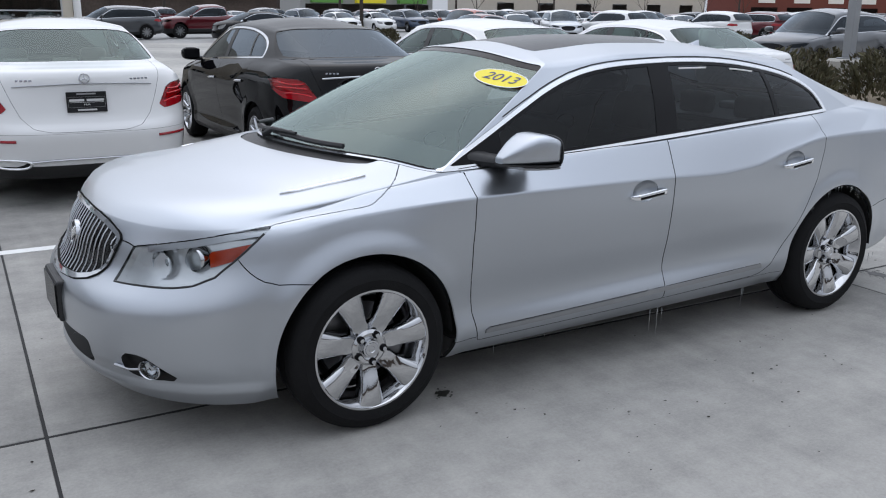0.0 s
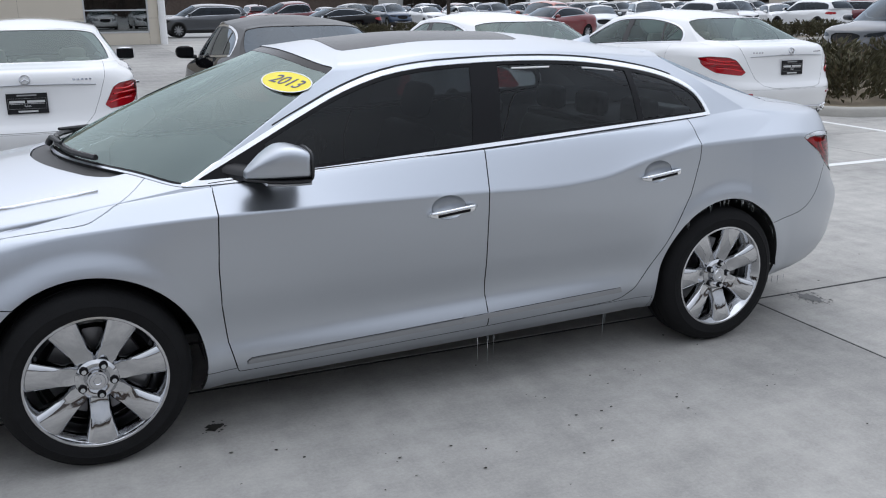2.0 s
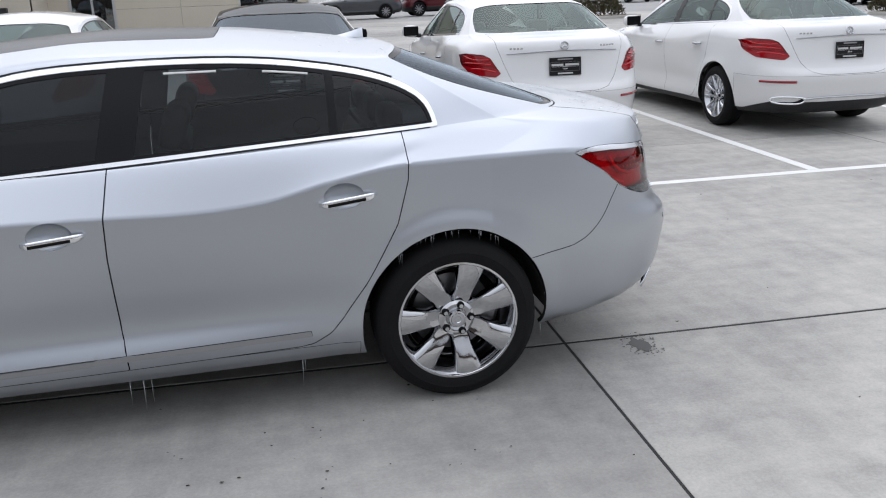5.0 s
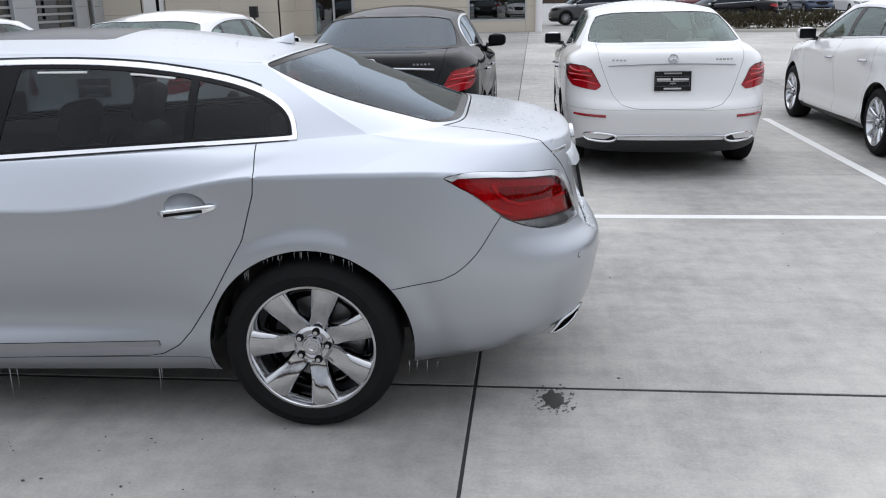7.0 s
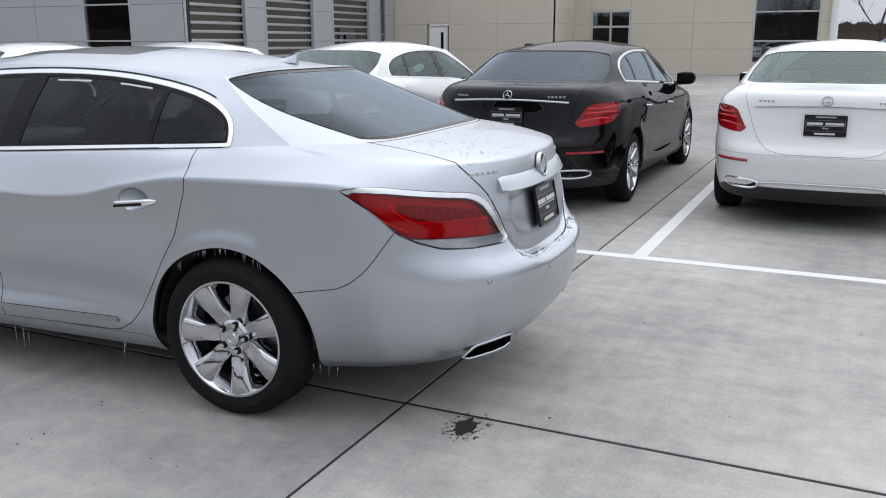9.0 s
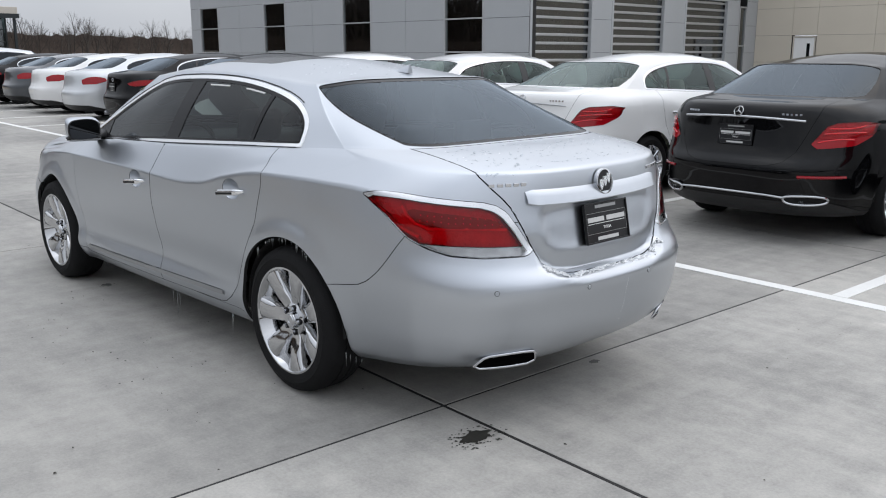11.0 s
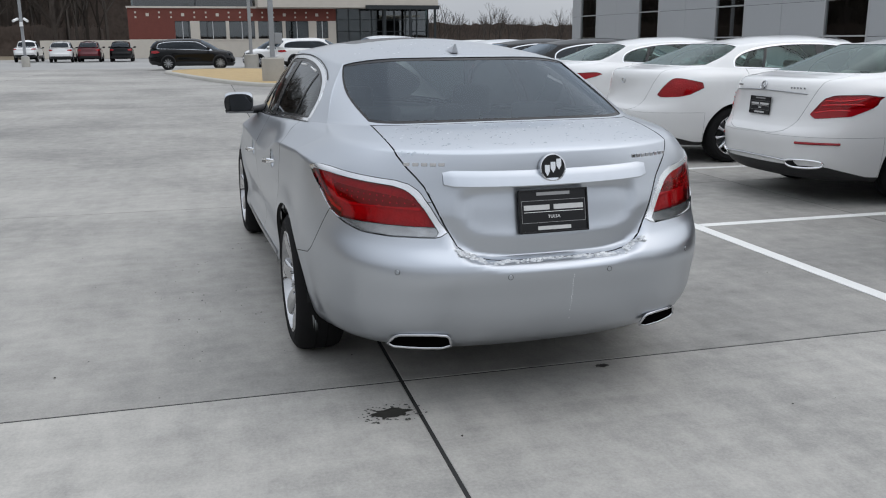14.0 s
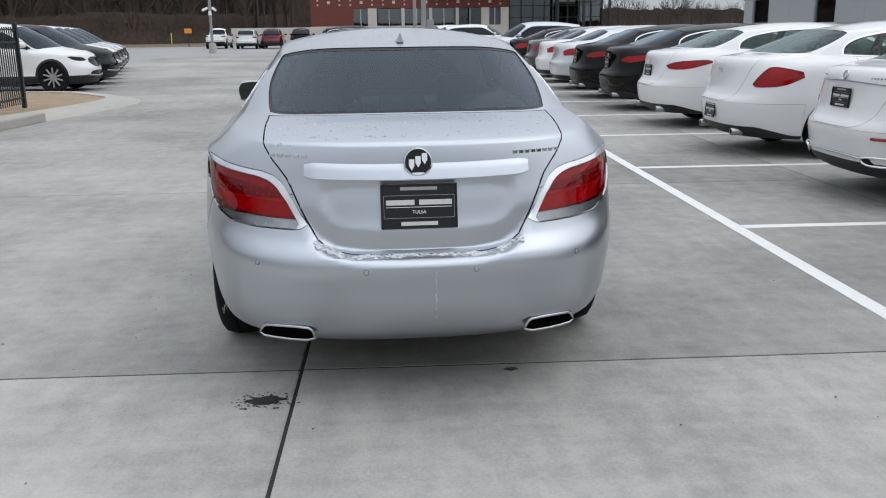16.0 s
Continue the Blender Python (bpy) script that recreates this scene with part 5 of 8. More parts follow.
            d = Vector((-0.93, s * 0.3, 0.0)).normalized()
            at = Matrix.Translation(p) @ d.to_track_quat("-Y", "Z").to_matrix().to_4x4()
            bm = bmesh.new()
            if q > 0.3:
                bmesh.ops.create_uvsphere(bm, u_segments=20, v_segments=12, radius=r * 0.82, matrix=Matrix.Translation(p))
                part("projector", bm, LENS, lamp, "clear projector lens", True)
                bm = bmesh.new()
                lathe(bm, [(r * 0.84, -0.004), (r * 0.94, -0.010), (r + 0.001, -0.004), (r + 0.001, 0.03), (r * 0.6, 0.035), (0.001, 0.03)], 28)
            else:
                # open stepped reflector
                lathe(bm, [(r * 1.05, -0.006), (r * 0.95, 0.004), (r * 0.8, 0.008), (r * 0.78, 0.014), (r * 0.5, 0.026), (r * 0.3, 0.03), (r * 0.26, 0.016), (0.001, 0.014)], 28)
            bmesh.ops.transform(bm, verts=bm.verts, matrix=at)
            part("lamp_ring" if q > 0.3 else "lamp_reflector", bm, CHROME if q > 0.3 else REFLECTOR, lamp, "", True)
        tail = pn("tail_light", {"tail_lens", "tail_bank"}, REDGLASS, side=s, gap=0.0003, lip=0.0, sink=0.002, label="red wraparound tail light")
        sh.panel("reverse_bowl", {"tail_clear"}, REVERSEBOWL, tail, side=s, gap=0.001, lip=-0.014, sink=0.016, N=N, label="chrome bowl of the reversing lamp", dark=False)
        sh.panel("lamp_bowl", {"tail_lens", "tail_bank"}, LAMPBOWL, tail, side=s, gap=0.001, lip=-0.028, sink=0.03, N=N, label="silvery bowl behind the lens", dark=False)
        sh.panel("lamp_bank", {"tail_bank"}, DARKREDLENS, tail, side=s, gap=0.0, lip=0.004, sink=0.012, N=N, label="darker red band of small diodes")
        rear_q = TAIL_Q(sh.V[:, 0], sh.V[:, 1])

        def tail_point(q, z):
            d = np.where(sh.V[:, 0] > 3.2, (rear_q - q) ** 2 + (sh.V[:, 2] - z) ** 2, 9.0)
            o = np.argsort(d)[:5]
            wt = 1 / (d[o] + 2e-6)
            c = (sh.V[o] * wt[:, None]).sum(0) / wt.sum()
            return Vector((c[0], s * c[1], c[2])) - Vector((0.0105, s * 0.0085, 0))

        for ends in (((-0.015, 0.945), (0.05, 0.906), (0.10, 0.870), (0.15, 0.838), (0.20, 0.820)), ((0.128, 0.935), (0.150, 0.900), (0.180, 0.868), (0.235, 0.851), (0.38, 0.847), (0.535, 0.842))):
            bm = bmesh.new()
            sweep(bm, [tail_point(*p) - Vector((0.002, s * 0.004, 0)) for p in ends], 0.0070, 8)
            part("light_guide", bm, GUIDE, tail, "bright red light guide", True)
        for row in range(2):
            for k in range(12):
                q = 0.205 + 0.0275 * k
                bm = bmesh.new()
                bmesh.ops.create_uvsphere(bm, u_segments=8, v_segments=6, radius=0.0040, matrix=Matrix.Translation(tail_point(q, 0.903 - 0.018 * row - 0.075 * (q - 0.2))))
                part("diode", bm, GUIDE, tail, "", True)
        sh.panel("lamp_frame", {"tail_frame"}, CHROMEWHITE, tail, side=s, gap=0.0015, lip=0.01, sink=-0.003, N=N, label="bright lamp surround")
        sh.panel("reverse_lens", {"tail_clear"}, LENS, tail, side=s, gap=0.0005, lip=0.0, sink=0.002, N=N, label="clear lower lens")
        # rounded four-sided exhaust ends in the bumper's lower edge
        o = chaikin([(0.414, 0.292), (0.424, 0.337), (0.446, 0.354), (0.600, 0.348), (0.630, 0.330), (0.648, 0.287), (0.55, 0.288)], 1)
        xs = []
        WS = [0.40, 0.45, 0.50, 0.55, 0.60, 0.65, 0.70]
        for w_ in WS:
            c, _ = nearest(sh, (sh.V[:, 0] > 3.2) & (sh.T < 4), 1, 2, w_, 0.335)
            xs.append(c[0])
        depth = lambda w_, z_: float(np.interp(w_, WS, xs)) + 0.014 + 0.45 * (z_ - 0.335)
        bm = bmesh.new()
        sweep(bm, [(depth(w_, z_), s * w_, z_) for w_, z_ in o], 0.0062, 10, True)
        tip = part("exhaust_tip", bm, CHROME, rear, "chrome exhaust surround", True, 60)
        # a shallow black plate paints in the shade of the pipe's opening
        bm = bmesh.new()
        ends_ = [[bm.verts.new((depth(w_, z_) - dx, s * (0.545 + (w_ - 0.545) * k_), 0.305 + (z_ - 0.305) * k_)) for w_, z_ in o] for dx, k_ in ((0.0, 1.0), (0.004, 0.97))]
        bm.faces.new(ends_[1])
        for i in range(len(o)):
            j = (i + 1) % len(o)
            bm.faces.new((ends_[0][i], ends_[0][j], ends_[1][j], ends_[1][i]))
        part("exhaust_hole", bm, EXHAUSTSHADE, tip, "black plate standing for the shade inside the exhaust")
        bez = sh.panel("fog_bezel", {"fog_bezel"}, TRIM, front, side=s, gap=0, lip=-0.03, sink=0.03, N=N)
        c, i = nearest(sh, (sh.V[:, 0] < -0.5) & (sh.V[:, 2] < 0.6), 1, 2, 0.662, 0.333)
        d = Vector((-0.80, s * 0.60, 0.0)).normalized()
        at = Matrix.Translation(Vector((c[0], s * c[1], c[2])) - d * 0.004) @ d.to_track_quat("-Y", "Z").to_matrix().to_4x4() @ Matrix.Diagonal((1.12, 1, 0.9, 1))
        bm = bmesh.new()
        lathe(bm, [(0.044, 0.03), (0.044, 0.0), (0.041, -0.004), (0.037, 0.0), (0.030, 0.018), (0.012, 0.026), (0.010, 0.012), (0.0005, 0.010)], 28)
        bmesh.ops.transform(bm, verts=bm.verts, matrix=at)
        part("fog_lamp", bm, CHROME, bez, "round clear fog lamp in a chrome bowl", True)
        bm = bmesh.new()
        lathe(bm, [(0.038, -0.001), (0.026, -0.007), (0.012, -0.009), (0.0005, -0.0095)], 24)
        bmesh.ops.transform(bm, verts=bm.verts, matrix=at)
        part("fog_lens", bm, LENS, bez, "clear lens", True)
        c2, _ = nearest(sh, (sh.V[:, 0] < -0.5) & (sh.V[:, 2] < 0.6), 1, 2, 0.545, 0.345)
        bm = bmesh.new()
        sweep(bm, [(c2[0] - 0.004, s * c2[1], 0.333), ((c[0] + c2[0]) / 2 - 0.012, s * (c[1] + c2[1]) / 2, 0.328), (c[0] - 0.004, s * (c[1] - 0.038), 0.325)], 0.0065, 8)
        part("fog_trim", bm, CHROME, bez)
        # door handles
        for d_, (cx, cz), x0, x1, z0, z1 in ((d1, CUPS[0], 1.275, 1.495, 0.812, 0.832), (d2, CUPS[1], 2.315, 2.535, 0.866, 0.890)):
            pull_handle(d_, handle_cup(sh, d_, cx, cz, s), x0, x1, z0, z1, s)
    sh.panel("lower_intake", {"intake"}, TRIM, front, both=True, gap=0, lip=-0.05, sink=0.05, N=N)
    sh.panel("grille_back", {"grille_hole"}, GLOSSBLACK, grille, both=True, gap=0, lip=-0.04, sink=0.05, N=N)
    # waterfall grille bars, bowed out towards the middle
    gm = (sh.V[:, 0] < -0.6) & (sh.V[:, 2] > 0.5) & (sh.V[:, 2] < 0.9)
    for k in range(-10, 11):
        w = k * 0.040
        span = [z for z in np.linspace(0.53, 0.86, 67) if float(inside(GRILLE, np.array([abs(w)]), np.array([z]))[0]) < -0.02]
        if len(span) < 3:
            continue
        pts = []
        for z in np.linspace(span[0], span[-1], 7):
            c, _ = nearest(sh, gm, 1, 2, abs(w), z)
            pts.append((c[0] + 0.004 - 0.012 * math.sin(math.pi * (z - span[0]) / (span[-1] - span[0])), w, z))
        bm = bmesh.new()
        sweep(bm, pts, 0.0043, 8)
        part("grille_bar", bm, SATINBAR, grille, "", True, 60)
    badge_disc(grille, pose(-0.893, 0, 0.715, 0, 0, -90) @ pose(0, 0, 0, -8, 0, 0), 0.058)
    # front plate bracket
    bm = bmesh.new()
    box(bm, -1.012, -0.955, -0.155, 0.155, 0.395, 0.565, 0.012)
    part("plate_bracket", bm, TRIM, front, "black plastic front plate holder")
    bm = bmesh.new()
    box(bm, -1.018, -1.011, -0.145, 0.145, 0.41, 0.55, 0.004)
    part("bracket_face", bm, GLOSSBLACK, front)
    # boot badge, plate, sensors
    c, _ = nearest(sh, sh.V[:, 0] > 3.5, 1, 2, 0.0, 0.985)
    badge_disc(lid, pose(c[0] + 0.008, 0, 0.988, 0, 0, 90) @ pose(0, 0, 0, -9, 0, 0), 0.056)
    pa, pb = (nearest(sh, sh.V[:, 0] > 3.5, 1, 2, 0.06, z_)[0][0] for z_ in (0.895, 0.755))
    number_plate(lid, max(pa, pb, (pa + pb) / 2) + 0.006, 0.822, 0.292, 0.170, tilt=math.degrees(math.atan2(pa - pb, 0.14)))
    for s, n, w0, step in ((-1, 5, 0.555, 0.031), (1, 8, 0.555, 0.025)):
        for k in range(n):
            w = w0 - k * step
            c, i = nearest(sh, (sh.V[:, 0] > 3.5) & (sh.T < 7.2), 1, 2, w, 1.012)
            yaw = math.atan2(-s * N[i][1], max(-N[i][0], 0.2))
            bm = bmesh.new()
            box(bm, -0.003, 0.004, -step * 0.40, step * 0.40, -0.0075, 0.0075, 0.002, Matrix.Translation((c[0], s * w, 1.012)) @ Matrix.Rotation(yaw, 4, "Z"))
            part("badge_bar", bm, CHROME, lid)
    for s in (-1, 1):
        for w, z in ((0.21, 0.59), (0.625, 0.615)):
            c, i = nearest(sh, (sh.V[:, 0] > 3.4) & (sh.T < 6), 1, 2, w, z)
            d = Vector((-N[i][0], -s * N[i][1], -N[i][2]))
            if d.x < 0:
                d = -d
            at = Matrix.Translation((c[0], s * c[1], c[2])) @ d.to_track_quat("-Y", "Z").to_matrix().to_4x4()
            bm = bmesh.new()
            lathe(bm, [(0.0005, -0.0025), (0.0078, -0.0025), (0.009, -0.001), (0.009, 0.006)], 20)
            bmesh.ops.transform(bm, verts=bm.verts, matrix=at)
            eye = part("parking_sensor", bm, SILVER, rear, "small round parking sensor", True)
            bm = bmesh.new()
            lathe(bm, [(0.0091, 0.004), (0.0091, -0.0012), (0.0107, -0.0012), (0.0107, 0.004)], 20)
            bmesh.ops.transform(bm, verts=bm.verts, matrix=at)
            part("sensor_ring", bm, TRIM, eye, "dark gap ring", True)
    # mirrors
    for s in (-1, 1):
        base = new("side_mirror")
        base.parent = car
        base["label"] = "silver door mirror on a black foot"
        base.location = (0.045, -s * 0.075, 0)
        # a wedge: pointed low in front, tall and flat behind, flat-topped with soft edges
        fo = curve((0.525, 1.015), (0.56, 1.058), (0.60, 1.094), (0.65, 1.121), (0.70, 1.132), (0.735, 1.130))
        ft = curve((0.525, 1.046), (0.56, 1.082), (0.60, 1.116), (0.64, 1.138), (0.67, 1.141), (0.735, 1.122))
        fi = curve((0.525, 0.965), (0.58, 0.947), (0.65, 0.937), (0.735, 0.940))
        XS = [0.525, 0.529, 0.536, 0.548, 0.565, 0.585, 0.61, 0.635, 0.66, 0.685, 0.71, 0.73, 0.735]

        def lofted(name, mat, label, zlo, ztop, lo=0, grow=0.0, power=0.42):
            bm = bmesh.new()
            rows = []
            for x in XS[lo:]:
                y1, y0, z1 = float(fo(x)) + grow, float(fi(x)), ztop(x)
                yc, zc, hy, hz = (y0 + y1) / 2, (zlo + z1) / 2, (y1 - y0) / 2, max((z1 - zlo) / 2, 0.002)
                e = 0.96 if x in (XS[0], XS[-1]) else 1.0
                rows.append([bm.verts.new((x, s * (yc + e * hy * math.copysign(abs(math.cos(a)) ** power, math.cos(a))), zc + e * hz * math.copysign(abs(math.sin(a)) ** power, math.sin(a)))) for a in [2 * math.pi * q / 28 for q in range(28)]])
            for p, q in zip(rows, rows[1:]):
                for k in range(28):
                    bm.faces.new((p[k], p[(k + 1) % 28], q[(k + 1) % 28], q[k]))
            bm.faces.new(rows[0])
            bm.faces.new(rows[-1])
            return part(name, bm, mat, base, label, True, 50)

        lofted("mirror_shell", SILVER, "", 1.022, lambda x: float(ft(x)))
        lofted("mirror_seam", TRIM, "black seam under the shell", 1.014, lambda x: 1.0228, 0, 0.002, 0.3)
        lofted("indicator_strip", CLEARLENS, "clear indicator strip", 1.000, lambda x: 1.0142, 5, -0.002, 0.5)
        for nm, x0, sc, mat in (("mirror_rim", 0.734, 0.93, TRIM), ("mirror_glass", 0.7395, 0.86, MIRROR)):
            bm = bmesh.new()
            o = chaikin([(0.940, 1.008), (0.938, 1.085), (0.962, 1.136), (1.105, 1.136), (1.143, 1.105), (1.143, 1.03), (1.115, 1.006)], 2)
            box_ = [[bm.verts.new((x0 + dx, s * (1.04 + (y - 1.04) * sc), 1.07 + (z - 1.07) * sc)) for y, z in o] for dx in (0.0, 0.006)]
            bm.faces.new(box_[0][::-1])
            bm.faces.new(box_[1])
            for i in range(len(o)):
                j = (i + 1) % len(o)
                bm.faces.new((box_[0][i], box_[0][j], box_[1][j], box_[1][i]))
            part(nm, bm, mat, base, "mirror glass" if mat is MIRROR else "")
        bm = bmesh.new()
        sweep(bm, [(0.50, s * 0.79, 1.025), (0.56, s * 0.86, 1.015), (0.60, s * 0.92, 1.012), (0.63, s * 0.98, 1.012)], [0.062, 0.050, 0.044, 0.036], 14, False, 0.6)
        part("mirror_foot", bm, TRIM, base, "black mirror foot", True)
    # pale strips at the head of the rear door glass
    for s in (-1, 1):
        for x0, x1 in ((1.80, 1.99), (2.16, 2.33)):
            pts = []
            for x in np.linspace(x0, x1, 5):
                z = float(np.interp(x, (1.7, 2.0, 2.2, 2.4), (1.352, 1.350, 1.338, 1.315)))
                c, _ = nearest(sh, (sh.T > 9) & (sh.T < 11) & (sh.V[:, 1] > 0.4), 0, 2, x, z)
                pts.append((x, s * (c[1] + 0.001), z))
            bm = bmesh.new()
            sweep(bm, pts, 0.0045, 6)
            part("window_strip", bm, LETTER, car, "thin white strip on the door glass")
    # slim bright vents along the bonnet's sides, lying flush on its slope
    for s in (-1, 1):
        bm = bmesh.new()
        rows = []
        for k, x in enumerate(np.linspace(-0.265, 0.085, 11)):
            w, hw = 0.690 + 0.06 * x, 0.010 * min(1.0, 0.25 + 0.3 * min(k, 10 - k))
            za, zb = (nearest(sh, (sh.T > 6.9) & (sh.T < 9), 0, 1, x, w + q)[0][2] for q in (-0.04, 0.04))
            t = Vector((0, 0.08, zb - za)).normalized()
            n = Vector((0, -t.z, t.y))
            c = Vector((x, w, (za + zb) / 2 + 0.0055))
            rows.append([bm.verts.new(((c + t * a + n * b).x, s * (c + t * a + n * b).y, (c + t * a + n * b).z)) for a, b in ((-hw * 1.3, -0.010), (-hw, -0.003), (-hw * 0.6, 0.002), (0, 0.004), (hw * 0.6, 0.002), (hw, -0.003), (hw * 1.3, -0.010))])
        for p, q in zip(rows, rows[1:]):
            for k in range(6):
                bm.faces.new((p[k], p[k + 1], q[k + 1], q[k]))
        bm.faces.new(rows[0])
        bm.faces.new(rows[-1])
        part("bonnet_vent", bm, CHROMEWHITE, car, "slim bright vent strip on the bonnet", True, 60)
    # wipers
    for w0, w1 in ((0.56, -0.02), (0.02, -0.46)):
        pts = []
        for k in range(9):
            w = w0 + (w1 - w0) * k / 8
            v = 9.06 + 0.07 * abs(k - 2) / 8
            m = np.abs(sh.T - v) < 0.13
            c, i = nearest(sh, m & (sh.U < 1), 1, 2, abs(w), 1.08 - 0.06 * abs(w))
            pts.append((c[0] - 0.016, w, c[2] + 0.014))
        arm = new("wiper")
        arm.parent = car
        bm = bmesh.new()
        sweep(bm, pts, 0.012, 6)
        part("blade", bm, TRIM, arm, "black wiper blade")
        bm = bmesh.new()
        a, b = Vector(pts[0]), Vector(pts[4])
        sweep(bm, [a + Vector((-0.03, 0.03, -0.02)), a + Vector((-0.02, -0.05, 0.012)), b + Vector((-0.01, 0, 0.018))], [0.016, 0.011, 0.007], 8)
        part("arm", bm, TRIM, arm)
    # roof fin
    bm = bmesh.new()
    rows = []
    for t in np.linspace(0, 1, 7):
        x, h, wd = 2.50 + 0.14 * t, 0.046 * t**1.3, 0.028 * (1 - 0.4 * t)
        z = 1.428 - 0.10 * t * 0.14
        rows.append([bm.verts.new((x, -wd, z)), bm.verts.new((x, -wd * 0.25, z + h * 0.9)), bm.verts.new((x, 0, z + h)), bm.verts.new((x, wd * 0.25, z + h * 0.9)), bm.verts.new((x, wd, z))])
    for p, q in zip(rows, rows[1:]):
        for i in range(4):
            bm.faces.new((p[i], p[i + 1], q[i + 1], q[i]))
    bm.faces.new(rows[-1])
    part("antenna_fin", bm, SILVER, car, "silver shark-fin aerial", True, 50)
    return car, sh, N


def badge_disc(parent, m, r):
    """A round dark badge with a bright rim and three slanting shields, facing -y."""
    hub = new("badge")
    hub.parent = parent
    hub.matrix_basis = m
    bm = bmesh.new()
    lathe(bm, [(0.0005, -0.010), (r * 0.86, -0.010), (r * 0.87, 0.0)], 36)
    part("badge_face", bm, PLATEBLACK, hub)
    bm = bmesh.new()
    lathe(bm, [(r * 0.85, -0.009), (r * 0.88, -0.014), (r * 0.97, -0.013), (r, -0.006), (r, 0.004)], 36)
    part("badge_rim", bm, CHROME, hub, "", True)
    for k in (-1, 0, 1):
        bm = bmesh.new()
        cx, cz = k * r * 0.44, k * r * 0.20
        w, h = r * 0.20, r * 0.42
        out = [(-w, h), (w, h), (w, -h * 0.2), (0, -h), (-w, -h * 0.2)]
        lo = [bm.verts.new((cx + x, -0.010, cz + z)) for x, z in out]
        hi = [bm.verts.new((cx + x * 0.9, -0.015, cz + z * 0.9)) for x, z in out]
        bm.faces.new(hi)
        for i in range(5):
            bm.faces.new((lo[i], lo[(i + 1) % 5], hi[(i + 1) % 5], hi[i]))
        part("badge_shield", bm, BRIGHTTRIM, hub)
    return hub


def number_plate(parent, x, z, w, h, tilt=0, y=0.0, lift=0.0):
    """A black dealer plate in a bright frame, its writing as bars, facing +x."""
    hub = new("number_plate")
    hub.parent = parent
    hub["label"] = "black dealer plate with white lettering bars"
    hub.matrix_basis = pose(x, y, z, 0, tilt, 0)
    bm = bmesh.new()
    box(bm, -0.004, 0.004, -w / 2, w / 2, -h / 2, h / 2, 0.003)
    part("plate", bm, PLATEBLACK, hub)
    bm = bmesh.new()
    t = 0.007
    for y0, y1, z0, z1 in ((-w / 2, w / 2, h / 2 - t, h / 2), (-w / 2, w / 2, -h / 2, -h / 2 + t), (-w / 2, -w / 2 + t, -h / 2, h / 2), (w / 2 - t, w / 2, -h / 2, h / 2)):
        box(bm, 0.003, 0.010, y0, y1, z0, z1, 0.002)
    part("plate_frame", bm, PLATEBLACK, hub, "black plate frame")
    bm = bmesh.new()
    for y0, y1, z0, z1 in ((-0.46, 0.46, 0.243, 0.252), (-0.46, 0.46, -0.262, -0.253), (-0.463, -0.458, -0.26, 0.25), (0.458, 0.463, -0.26, 0.25)):
        box(bm, 0.0035, 0.005, y0 * w, y1 * w, z0 * h, z1 * h)
    part("plate_border", bm, GREYLETTER, hub, "thin pale line round the plate")
    # words as plain bars of their size
    for zc, hh, y0, y1, mat in ((0.40, 0.075, -0.24, 0.24, GREYLETTER), (0.09, 0.115, -0.43, -0.06, WORDBAR), (0.09, 0.115, 0.0, 0.43, WORDBAR), (-0.015, 0.012, -0.43, 0.43, LETTER), (-0.385, 0.085, -0.24, 0.24, WORDBAR)):
        bm = bmesh.new()
        box(bm, 0.004, 0.0055, y0 * w, y1 * w, (zc - hh / 2) * h, (zc + hh / 2) * h)
        part("lettering_bar", bm, mat, hub)
    text_mesh("TULSA", 0.105 * h, LETTER, hub, pose(0.0045, 0, -0.13 * h, 90, 0, 90), "town_lettering")
    return hub


def underbody(car, x0, x1, w, wheels, R):
    bm = bmesh.new()
    box(bm, x0, x1, -w, w, 0.23, 0.36, 0.03)
    part("underbody", bm, CAVITY, car)
    for cx in wheels:
        for s in (-1, 1):
            bm = bmesh.new()
            lathe(bm, [(R + 0.045, s * 0.885), (R + 0.055, s * 0.6), (0.05, s * 0.55)], 24, "y", 0, 180)
            bmesh.ops.translate(bm, verts=bm.verts, vec=(cx, 0, R))
            part("wheel_arch_liner", bm, CAVITY, car)


def seat(car, x, y, w, mat, z0=0.42, back=0.62, head=True):
    hub = new("seat")
    hub.parent = car
    bm = bmesh.new()
    box(bm, x - 0.50, x + 0.04, y - w / 2, y + w / 2, z0 - 0.12, z0 + 0.06, 0.05, None, 3)
    part("cushion", bm, mat, hub, "", True, 60)
    m = pose(x, y, z0, 0, 18, 0)
    bm = bmesh.new()
    box(bm, -0.05, 0.09, -w / 2, w / 2, 0.0, back, 0.055, m, 3)
    part("backrest", bm, mat, hub, "", True, 60)
    if head:
        bm = bmesh.new()
        box(bm, -0.03, 0.07, -0.13, 0.13, back + 0.03, back + 0.22, 0.045, m, 3)
        part("headrest", bm, mat, hub, "", True, 60)


